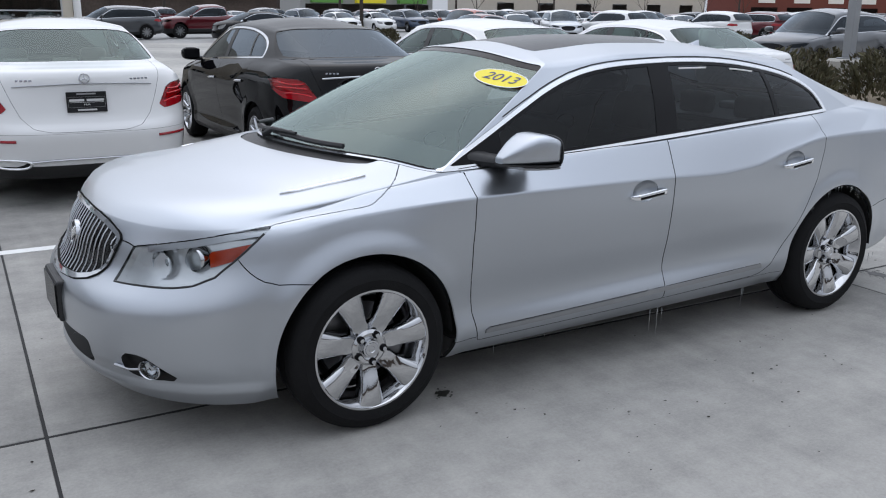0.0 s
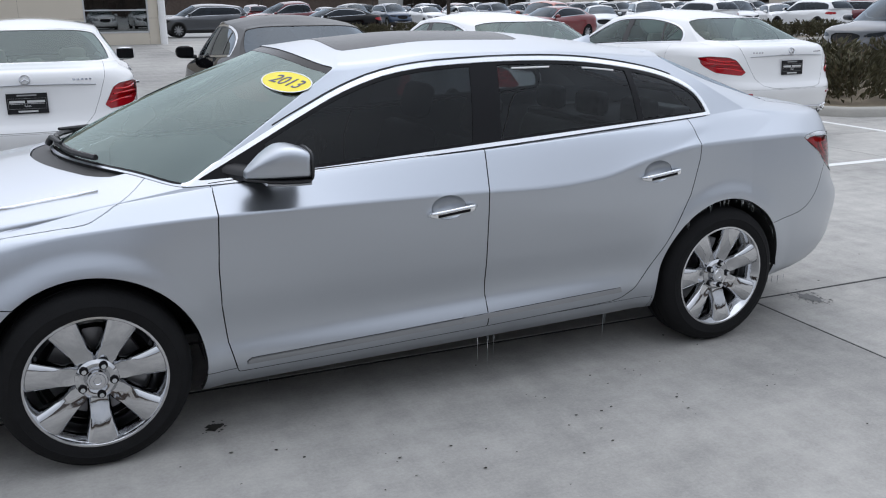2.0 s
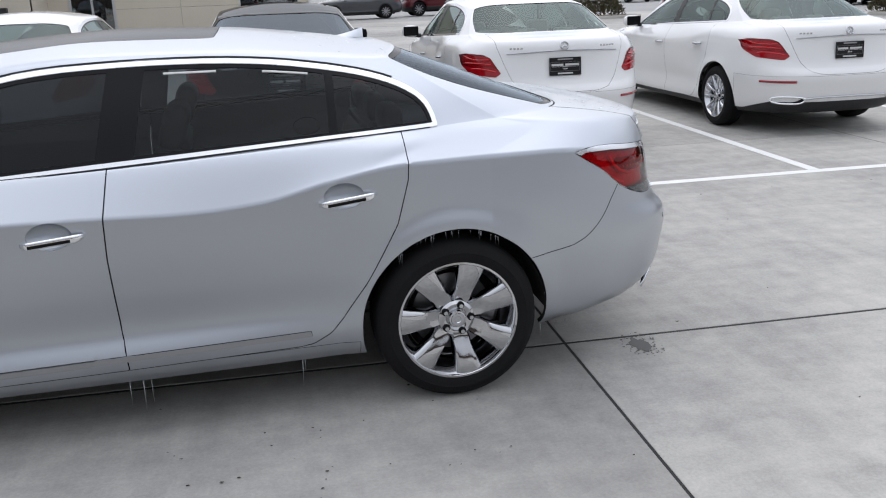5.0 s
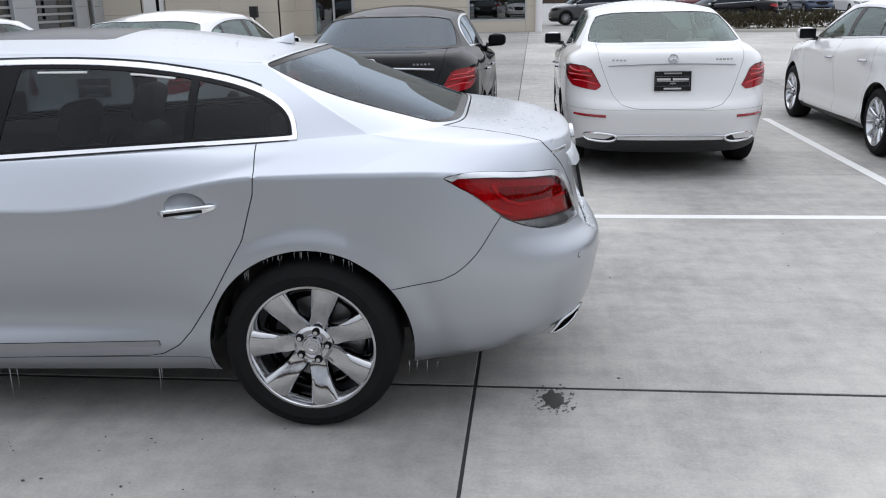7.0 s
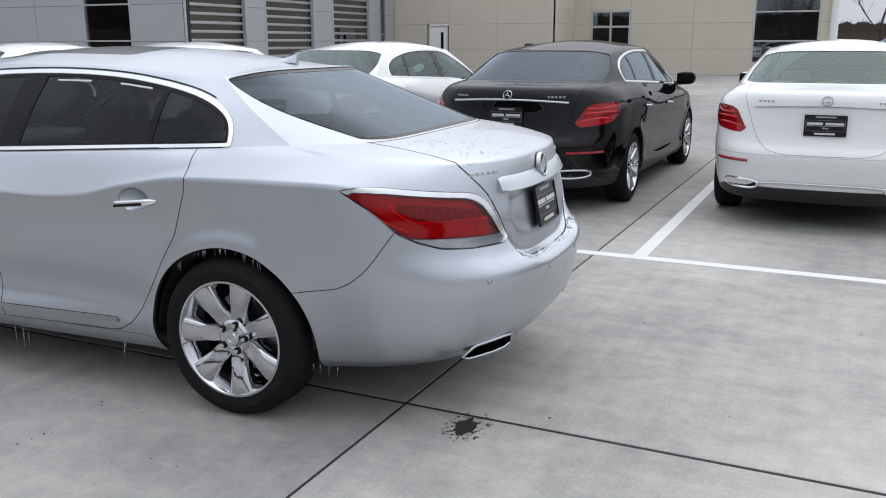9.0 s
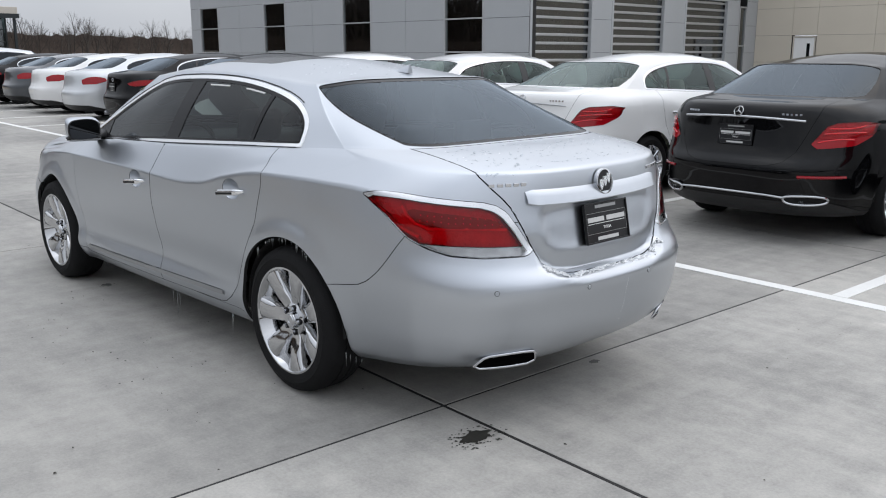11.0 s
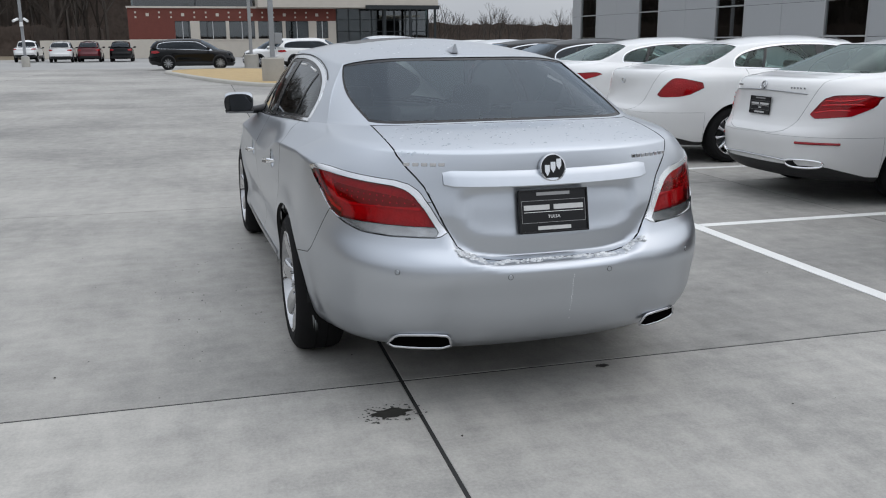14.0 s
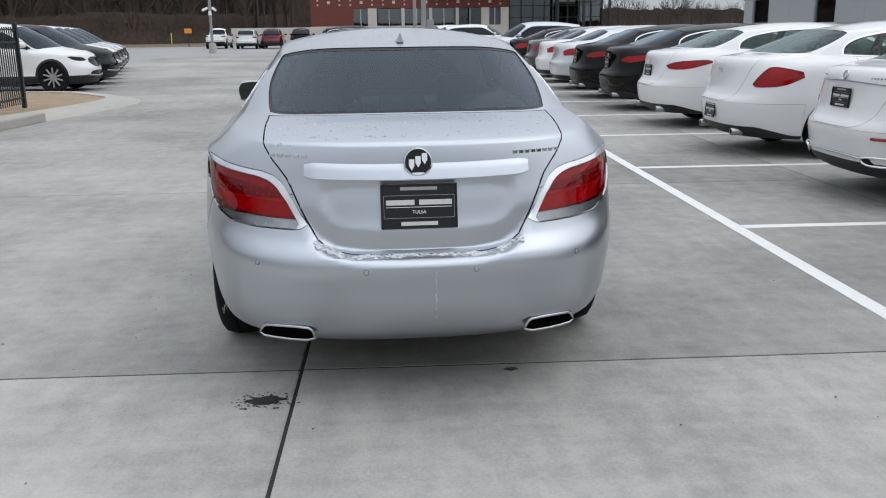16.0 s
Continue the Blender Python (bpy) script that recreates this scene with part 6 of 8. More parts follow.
def interior(car, mat, shelf=True, trim=None):
    trim = trim or TRIM
    for s in (-1, 1):
        seat(car, 1.55, s * 0.38, 0.52, mat)
    seat(car, 2.48, 0.0, 1.28, mat, 0.44, 0.58, False)
    for y in (-0.42, 0.0, 0.42):
        bm = bmesh.new()
        box(bm, 2.63, 2.72, y - 0.12, y + 0.12, 1.03, 1.16, 0.035, None, 3)
        part("rear_headrest", bm, mat, car, "", True, 60)
    bm = bmesh.new()
    box(bm, 0.22, 0.78, -0.68, 0.68, 0.70, 0.98, 0.06, None, 3)
    part("dashboard", bm, DASH, car, "", True, 60)
    bm = bmesh.new()
    box(bm, 2.62, 3.30, -0.60, 0.60, 0.98, 1.02, 0.01)
    part("parcel_shelf", bm, trim, car)
    # low pale box at the back of the shelf
    bm = bmesh.new()
    box(bm, 3.08, 3.20, -0.19, 0.19, 1.021, 1.065, 0.012)
    part("brake_lamp_housing", bm, HEADLINER, car, "pale raised box on the parcel shelf")
    bm = bmesh.new()
    box(bm, 0.3, 3.1, -0.74, 0.74, 0.36, 0.40, 0.01)
    part("cabin_floor", bm, trim, car)
    bm = bmesh.new()
    pts = [(0.92 + 0.07 * math.sin(a), -0.38 + 0.185 * math.cos(a), 0.92 + 0.17 * math.sin(a)) for a in [2 * math.pi * k / 24 for k in range(24)]]
    sweep(bm, pts, 0.015, 8, True)
    box(bm, 0.90, 0.94, -0.56, -0.20, 0.90, 0.935, 0.008)
    part("steering_wheel", bm, TRIM, car, "", True, 60)


def text_mesh(body, size, mat, parent, m, name, shear=0.0, extrude=0.0008):
    cu = bpy.data.curves.new(name, "FONT")
    cu.body, cu.size, cu.extrude, cu.align_x, cu.align_y, cu.shear = body, size, extrude, "CENTER", "CENTER", shear
    tmp = bpy.data.objects.new(name, cu)
    scene.collection.objects.link(tmp)
    dg = bpy.context.evaluated_depsgraph_get()
    dg.update()
    me = bpy.data.meshes.new_from_object(tmp.evaluated_get(dg))
    bpy.data.objects.remove(tmp)
    me.materials.clear()
    me.materials.append(mat)
    ob = new(name, me)
    ob.parent = parent
    ob.matrix_basis = m
    return ob


REVERSEBOWL = material("reversing_lamp_bowl", (0.5, 0.49, 0.49), 0.2, 0.8, var=0.45, scale=34, bump=0.25, bump_scale=70)
GUIDE = material("light_guide", (0.88, 0.80, 0.80), 0.25, var=0.1, scale=40)
CHROMEWHITE = material("bright_satin_chrome", (0.80, 0.81, 0.83), 0.22, 1.0, var=0.04, scale=20)
SATINBAR = material("grille_bar_metal", (0.50, 0.51, 0.53), 0.16, 1.0)
HOUSING = material("lamp_bowl", (0.90, 0.91, 0.92), 0.15, 0.5, var=0.1, scale=12, bump=0.2, bump_scale=18)
DASH = material("dark_grey_dash", (0.09, 0.088, 0.085), 0.6, var=0.1, bump=0.1, bump_scale=200)
# mirror metal with a near-black base colour
MIRROR = material("dark_mirror", (0.05, 0.052, 0.055), 0.01, 1.0)
WORDBAR = material("word_bar", (0.55, 0.55, 0.54), 0.5, var=0.1, scale=60)
GREYLETTER = material("worn_lettering", (0.3, 0.3, 0.3), 0.5)
NAVY = material("dark_blue_vinyl", (0.11, 0.105, 0.20), 0.5)

silver_car, silver_shell, silver_normals = silver_saloon()
underbody(silver_car, 0.45, 2.35, 0.76, (), 0.335)
underbody(silver_car, -0.75, 3.45, 0.45, (0, WB), 0.335)
interior(silver_car, FABRIC)
for cx in (0, WB):
    for s in (-1, 1):
        wheel("wheel", silver_car, 0.337, 0.244, 0.23, 7, WHEELCHROME, cx, s * 0.808, 16 if cx else 27)

# oval year sticker inside the top corner of the windscreen
ws, wi = nearest(silver_shell, (silver_shell.U < 0.95) & (silver_shell.T > 9.5) & (silver_shell.T < 11), 1, 2, 0.48, 1.335)
wn_ = silver_normals[wi]
nx, nz = -wn_[0], -wn_[2]
wy = wn_[1]
N3 = Vector((nx, wy, nz)).normalized()
X3 = (Vector((0, -1, 0)) - N3 * Vector((0, -1, 0)).dot(N3)).normalized()
Y3 = N3.cross(X3)
STICK = Matrix(((X3.x, Y3.x, N3.x, ws[0]), (X3.y, Y3.y, N3.y, -ws[1]), (X3.z, Y3.z, N3.z, ws[2]), (0, 0, 0, 1)))
sticker = new("price_sticker")
sticker.parent = silver_car
sticker.matrix_basis = STICK @ pose(0.05, 0.015, -0.001, 0, 0, 22)
sticker["label"] = "yellow oval year sticker on the windscreen"
bm = bmesh.new()
bmesh.ops.create_circle(bm, cap_ends=True, segments=48, radius=1.0, matrix=Matrix.Diagonal((0.128, 0.064, 1, 1)))
part("sticker_oval", bm, YELLOW, sticker)
bm = bmesh.new()
o1 = [(0.134 * math.cos(a), 0.070 * math.sin(a)) for a in [2 * math.pi * k / 48 for k in range(48)]]
va = [bm.verts.new((x, y, 0.0004)) for x, y in o1]
vb = [bm.verts.new((x * 0.955, y * 0.93, 0.0004)) for x, y in o1]
for k in range(48):
    bm.faces.new((va[k], va[(k + 1) % 48], vb[(k + 1) % 48], vb[k]))
part("sticker_border", bm, LETTER, sticker)
text_mesh("2013", 0.084, NAVY, sticker, pose(0, 0, 0.0012), "year_lettering", 0.25)


# ---------------------------------------------------------------- the neighbours' bodies, bent from the same rings
def remap(*pairs):
    xs, ys = [p[0] for p in pairs], [p[1] for p in pairs]
    return lambda a: np.interp(a, xs, ys) + np.where(a < xs[0], a - xs[0], 0) + np.where(a > xs[-1], a - xs[-1], 0)


def neighbour(name, label, category, paint, window, kind="saloon", fine=True, seats=None, lamp="saloon", rims=CHROME, plate=True, chrome=True, group=""):
    """A parked car at the origin, tail towards +x: kind saloon, suv or pickup; fine ones are cut into panels."""
    car = thing(name, label, category, None, group)
    dense = (26, 92, 30) if fine else (12, 40, 14)
    steps = [2, 2, 3, 4, 4, 4, 4, 5, 5, 5, 5, 1, 2, 2, 2, 2] if fine else [1, 1, 1, 2, 2, 2, 2, 2, 2, 3, 3, 1, 1, 1, 1, 1]
    sh = Shell(sedan_rings({}), dense, steps, (7, 9, 11), (9, 11))
    flare(sh, ((0, 0.335), (WB, 0.335)), 0.37)
    mk = sh.mark
    for cx in (0, WB):
        mk("hole", lambda x, w, z, u, v, cx=cx: np.where(w > 0.5, np.hypot(x - cx, z - 0.335) - 0.375, 1), {"low"})
    tail_shape = {
        "saloon": [(-0.14, 0.945), (0.02, 0.966), (0.27, 0.96), (0.36, 0.93), (0.485, 0.785), (0.44, 0.768), (0.12, 0.795), (-0.05, 0.86)],
        "leaf": [(-0.28, 0.98), (-0.05, 0.976), (0.30, 0.957), (0.50, 0.905), (0.48, 0.86), (0.25, 0.845), (0.0, 0.878)],
        "kite": [(-0.20, 0.925), (-0.05, 0.967), (0.14, 1.0), (0.24, 0.99), (0.42, 0.80), (0.36, 0.785), (0.05, 0.80), (-0.10, 0.87)],
        "suv": [(-0.2, 0.95), (0.1, 1.0), (0.5, 0.96), (0.5, 0.86), (0.2, 0.84), (-0.1, 0.88)],
    }[lamp]
    if lamp == "leaf" and not fine:
        tail_shape = [(-0.22, 0.985), (0.28, 0.965), (0.48, 0.90), (0.45, 0.81), (0.10, 0.82), (-0.12, 0.89)]
    if fine and lamp != "saloon":
        tail_shape = chaikin(tail_shape, 1)
    mk("tail_lens", lambda x, w, z, u, v: np.where(x > 3.0, inside(tail_shape, TAIL_Q(x, w), z), 1), {"low", "top"})
    if lamp == "saloon" and fine:
        mk("tail_clear", lambda x, w, z, u, v: z - (0.865 - 0.07 * TAIL_Q(x, w)), {"tail_lens"})
        mk("tail_base", lambda x, w, z, u, v: z - (0.856 - 0.07 * TAIL_Q(x, w)), {"tail_clear"})
    slim = 1.0 if kind == "saloon" else 1.7
    mk("headlight", lambda x, w, z, u, v: np.where((x < -0.2) & (w > 0.1), inside(HEAD, HEAD_Q(x, w), 0.80 + (z - 0.80) * slim), 1), {"low", "top"})
    mk("grille", lambda x, w, z, u, v: np.where(x < -0.6, inside(chaikin([(-0.4, 0.80), (0.30, 0.79), (0.42, 0.72), (0.30, 0.55), (-0.4, 0.54)], 1), w, z), 1), {"low"})
    mk("windscreen", lambda x, w, z, u, v: np.maximum.reduce([(u - 0.94) * 0.6, 9.03 - v, v - 10.97]), {"glass"})
    mk("backlight", lambda x, w, z, u, v: np.maximum.reduce([(2.05 + 0.09 * (11 - v) - u) * 0.5, 9.06 - v, v - 10.96]), {"glass"})
    dl = DLO if kind == "saloon" else chaikin([(0.34, 0.983), (0.82, 1.212), (1.05, 1.315), (1.30, 1.382), (2.3, 1.38), (2.62, 1.30), (2.70, 1.2), (2.75, 0.9), (0.30, 0.9)], 1)
    d0 = lambda x, w, z, u, v: np.maximum(inside(dl, x, z), 0.19 * (9.004 - v))
    mk("chrome_dlo", d0, {"glass"})
    mk("rubber", lambda *a: d0(*a) + (0.018 if chrome else 0.002), {"chrome_dlo"})
    mk("side_glass", lambda *a: d0(*a) + 0.028, {"rubber"})
    if fine:
        for x0, tilt, hw, lab in ((1.60, 0.12, 0.06, "pillar"), (2.38, 0.45, 0.02, "divider")):
            mk(lab, lambda x, w, z, u, v: x - x0 + tilt * (z - 1.2) - hw, {"side_glass"})
            mk("side_" + lab, lambda x, w, z, u, v: x - x0 + tilt * (z - 1.2) + hw, {lab})
        mk("trunk", lambda x, w, z, u, v: np.where(x > 3.0, inside([(-0.1, 0.63), (0.30, 0.632), (0.42, 0.66), (0.50, 0.73), (0.56, 0.86), (0.62, 1.02), (0.64, 1.3), (-0.1, 1.3)], w, z), 1), {"low", "top"})
        mk("hood", lambda x, w, z, u, v: np.where(x < 0.8, w - HOOD_EDGE(x), 1), {"top"})
        mk("front_door", lambda x, w, z, u, v: np.where(w > 0.5, inside(DOOR_F, x, z), 1), {"low", "top"})
        mk("rear_door", lambda x, w, z, u, v: np.where(w > 0.5, inside(DOOR_R, x, z), 1), {"low", "top"})
        mk("rear_bumper", lambda x, w, z, u, v: np.maximum(3.22 - x, z - 0.62), {"low"})
        mk("front_bumper", lambda x, w, z, u, v: np.maximum(x + 0.35, z - 0.62), {"low"})
    mk("skirt", lambda x, w, z, u, v: z - (0.29 if kind == "saloon" else 0.36) - 0.09 * np.clip((x - 3.3) / 0.4, 0, 1), {"low", "rear_bumper", "front_bumper"})
    if kind == "suv":
        low = chaikin([(-0.4, 0.47), (0.42, 0.47), (0.52, 0.40), (0.46, 0.30), (-0.4, 0.30)], 1)
        mk("grille", lambda x, w, z, u, v: np.where(x < -0.6, inside(low, w, z), 1), {"low"})
        for cx in (0, WB):
            mk("skirt", lambda x, w, z, u, v, cx=cx: np.where(w > 0.5, np.hypot(x - cx, z - 0.335) - 0.435, 1), {"low"})
    # bend into this car's proportions
    V, T = sh.V, sh.T
    V0 = V.copy()
    N = sh.normals()
    if kind == "saloon":
        fx = remap((-1.0, -0.86), (-0.45, -0.43), (0, 0), (WB, 2.94), (3.4, 3.52), (3.98, 4.08))
        fz = remap((0, 0), (0.3, 0.27), (0.62, 0.62), (1.05, 1.085), (1.5, 1.53))
        V[:, 0], V[:, 2] = fx(V[:, 0]), fz(V[:, 2])
        wb, R = 2.94, 0.335
    else:
        g = np.clip((T - 6.8) / 2.2, 0, 1)
        back = V[:, 0] > 1.8
        if kind == "suv":
            gx = remap((1.6, 1.7), (2.62, 3.35), (2.9, 3.62), (3.36, 3.84), (3.98, 3.90))
            fz = remap((0, 0), (0.3, 0.36), (0.9, 1.0), (1.1, 1.2), (1.5, 1.78))
            wb, R, ln = 2.9, 0.385, 1.0
        else:
            gx = remap((0.9, 0.95), (1.6, 1.75), (2.62, 2.15), (3.36, 2.3), (3.98, 3.98))
            fz = remap((0, 0), (0.3, 0.48), (0.9, 1.12), (1.1, 1.26), (1.5, 1.9))
            wb, R, ln = 3.65, 0.40, 1.2
        x2 = np.where(V[:, 0] > 1.6, gx(V[:, 0]), V[:, 0])
        V[:, 0] = V[:, 0] * (1 - g) + x2 * g
        V[:, 2] = fz(V[:, 2])
        V[:, 0] = remap((-1.0, -0.92), (0, 0), (WB, wb), (3.98, wb + 1.08 * ln))(V[:, 0])
        up = np.clip((V[:, 2] - 1.2) / 0.5, 0, 1)
        V[:, 1] *= 1.03 + 0.06 * up * (V[:, 1] > 0.3)
        N = sh.normals()
    pn = lambda nm, labels, mat, **kw: sh.panel(nm, labels, mat, car, N=N, **kw)
    lipd = 0.015 if fine else 0.0
    pn("body", {"roof", "glass", "low", "top"}, paint, both=True, gap=0.001 if fine else 0, lip=lipd)
    pn("windscreen", {"windscreen"}, window, both=True, gap=0, lip=0, sink=0.004)
    pn("rear_window", {"backlight"}, window, both=True, gap=0, lip=0, sink=0.004)
    pn("grille", {"grille"}, GLOSSBLACK, both=True, gap=0, lip=0, sink=0.02)
    pn("lower_skirt", {"skirt"}, TRIM, both=True, gap=0, lip=0.01)
    lid = None
    if fine:
        lid = pn("trunk_lid", {"trunk"}, paint, both=True)
        pn("hood", {"hood"}, paint, both=True)
        bump = pn("rear_bumper", {"rear_bumper"}, paint, both=True, gap=0.001)
        pn("front_bumper", {"front_bumper"}, paint, both=True, gap=0.001)
    for s in (-1, 1):
        if fine:
            for nm in ("front_door", "rear_door"):
                dr = pn(nm, {nm}, paint, side=s)
                hx, hz = (1.42, 0.86) if nm == "front_door" else (2.42, 0.89)
                hx = hx * wb / WB
                c, _ = nearest(sh, (T < 7.5) & (V[:, 1] > 0.6), 0, 2, hx, hz)
                bm = bmesh.new()
                sweep(bm, [(hx - 0.11, s * (c[1] + 0.0), hz), (hx - 0.05, s * (c[1] + 0.03), hz + 0.004), (hx + 0.05, s * (c[1] + 0.03), hz + 0.008), (hx + 0.10, s * (c[1]), hz + 0.01)], 0.013, 8)
                part("door_handle", bm, CHROME if chrome else paint, dr, "", True, 60)
        pn("window_trim", {"chrome_dlo"}, CHROME if chrome else TRIM, side=s, gap=0, lip=0.006, sink=-0.003)
        pn("window_seal", {"rubber", "pillar", "divider"}, TRIM, side=s, gap=0, lip=0)
        pn("side_window", {"side_glass", "side_pillar", "side_divider"}, window, side=s, gap=0, lip=0, sink=0.003)
        lampo = pn("tail_light", {"tail_lens"}, REDGLASS if fine else REDLENS, side=s, gap=0.0, lip=0.0 if fine else 0.01, sink=-0.004, label="red tail light")
        if fine and lampo:
            sh.panel("lamp_bowl", {"tail_lens"}, LAMPBOWL, lampo, side=s, gap=0.001, lip=-0.018, sink=0.016, N=N, dark=False)
            sh.panel("lamp_strip", {"tail_clear"}, DARKREDLENS, lampo, side=s, gap=0, lip=0.005, sink=-0.004, N=N)
            sh.panel("lamp_base", {"tail_base"}, REDLENS, lampo, side=s, gap=0, lip=0.005, sink=-0.004, N=N)
            if lamp == "saloon":
                # three bright light guides that bend along the lens
                qq = TAIL_Q(V0[:, 0], V0[:, 1])
                for z0 in (0.930, 0.900, 0.838):
                    pts = []
                    for q in np.linspace(0.03 if z0 > 0.85 else 0.14, 0.46 - 0.9 * (z0 - 0.80), 7):
                        d_ = np.where(V0[:, 0] > 3.0, (qq - q) ** 2 + (V0[:, 2] - z0 + 0.06 * q) ** 2, 9.0)
                        o_ = np.argsort(d_)[:4]
                        wt = 1 / (d_[o_] + 1e-5)
                        c_ = (V[o_] * wt[:, None]).sum(0) / wt.sum() - N[o_[0]] * 0.004
                        pts.append((c_[0], s * c_[1], c_[2]))
                    ts = np.linspace(0, 1, len(pts))
                    pts = list(zip(*(np.polyval(np.polyfit(ts, [p_[a] for p_ in pts], 2), ts) for a in range(3))))
                    bm = bmesh.new()
                    sweep(bm, pts, 0.0065, 6)
                    part("light_guide", bm, BRIGHTRED, lampo, "bright red light guide", True)
        pn("headlight", {"headlight"}, CLEARLENS if kind == "saloon" else window, side=s, gap=0, lip=0.01, sink=-0.002, label="clear headlight")
        # mirror
        zm, xm, ym = (1.09, 0.62, 0.96) if kind == "saloon" else (1.22, 0.66, 1.06)
        bm = bmesh.new()
        bmesh.ops.create_uvsphere(bm, u_segments=14, v_segments=10, radius=1.0)
        for v in bm.verts:
            x, y, z = v.co
            f = lambda q: math.copysign(abs(q) ** 0.75, q)
            v.co = (xm + (0.12 if x < 0 else 0.06) * f(x), s * (ym + 0.11 * f(y)), zm + 0.075 * f(z))
        mir = part("side_mirror", bm, paint, car, "", True, 60)
        bm = bmesh.new()
        box(bm, xm + 0.052, xm + 0.064, s * ym - 0.095, s * ym + 0.095, zm - 0.055, zm + 0.06, 0.01)
        part("mirror_glass", bm, GLOSSBLACK, mir)
        bm = bmesh.new()
        sweep(bm, [(xm - 0.02, s * 0.82, zm - 0.06), (xm - 0.02, s * ym, zm - 0.05)], 0.025, 8)
        part("mirror_foot", bm, TRIM, mir)
    if kind == "suv":
        # bright guard along the bumper's lower edge
        pts = []
        for w in np.linspace(-0.62, 0.62, 11):
            c, _ = nearest(sh, (V[:, 0] < -0.4) & (V[:, 2] < 0.7), 1, 2, abs(w), 0.42)
            pts.append((c[0] - 0.012, w, 0.40 + 0.10 * abs(w) ** 2))
        bm = bmesh.new()
        sweep(bm, pts, 0.022, 8)
        part("bumper_guard", bm, SATIN, car, "bright guard under the bumper", True, 60)
    underbody(car, 0.45, wb - 0.5, 0.74, (), R)
    underbody(car, -0.6, wb + 0.6, 0.45, (0, wb), R)
    for cx in (0, wb):
        for s in (-1, 1):
            if fine:
                wheel("wheel", car, R, R * 0.70, 0.225, 10, rims, cx, s * 0.80, 11, "slim")
            else:
                far_wheel(car, R, cx, s * (0.80 if kind == "saloon" else 0.84), rims)
    if fine:
        interior(car, seats or FABRIC)
    return car, sh, N


def far_wheel(car, R, x, y, rims):
    hub = new("wheel")
    hub.parent = car
    hub.matrix_basis = pose(x, y, R, 0, 0, 180 if y > 0 else 0)
    rim = R * 0.68
    bm = bmesh.new()
    lathe(bm, [(rim, 0.1), (R - 0.02, 0.11), (R, 0.08), (R, -0.08), (R - 0.02, -0.112), (rim + 0.01, -0.112), (rim - 0.005, -0.10)], 24)
    part("tyre", bm, RUBBER, hub, "", True, 40)
    bm = bmesh.new()
    lathe(bm, [(0.0005, -0.03), (rim * 0.95, -0.03), (rim, -0.10)], 24)
    part("rim", bm, CAVITY, hub)
    bm = bmesh.new()
    for k in range(10):
        m = Matrix.Rotation(2 * math.pi * k / 10, 4, "Y")
        box(bm, -0.021, 0.021, -0.10, -0.07, 0.03, rim * 0.98, 0.004, m, 1)
    lathe(bm, [(0.0005, -0.105), (0.06, -0.105), (0.07, -0.06)], 16)
    part("spokes", bm, rims, hub)


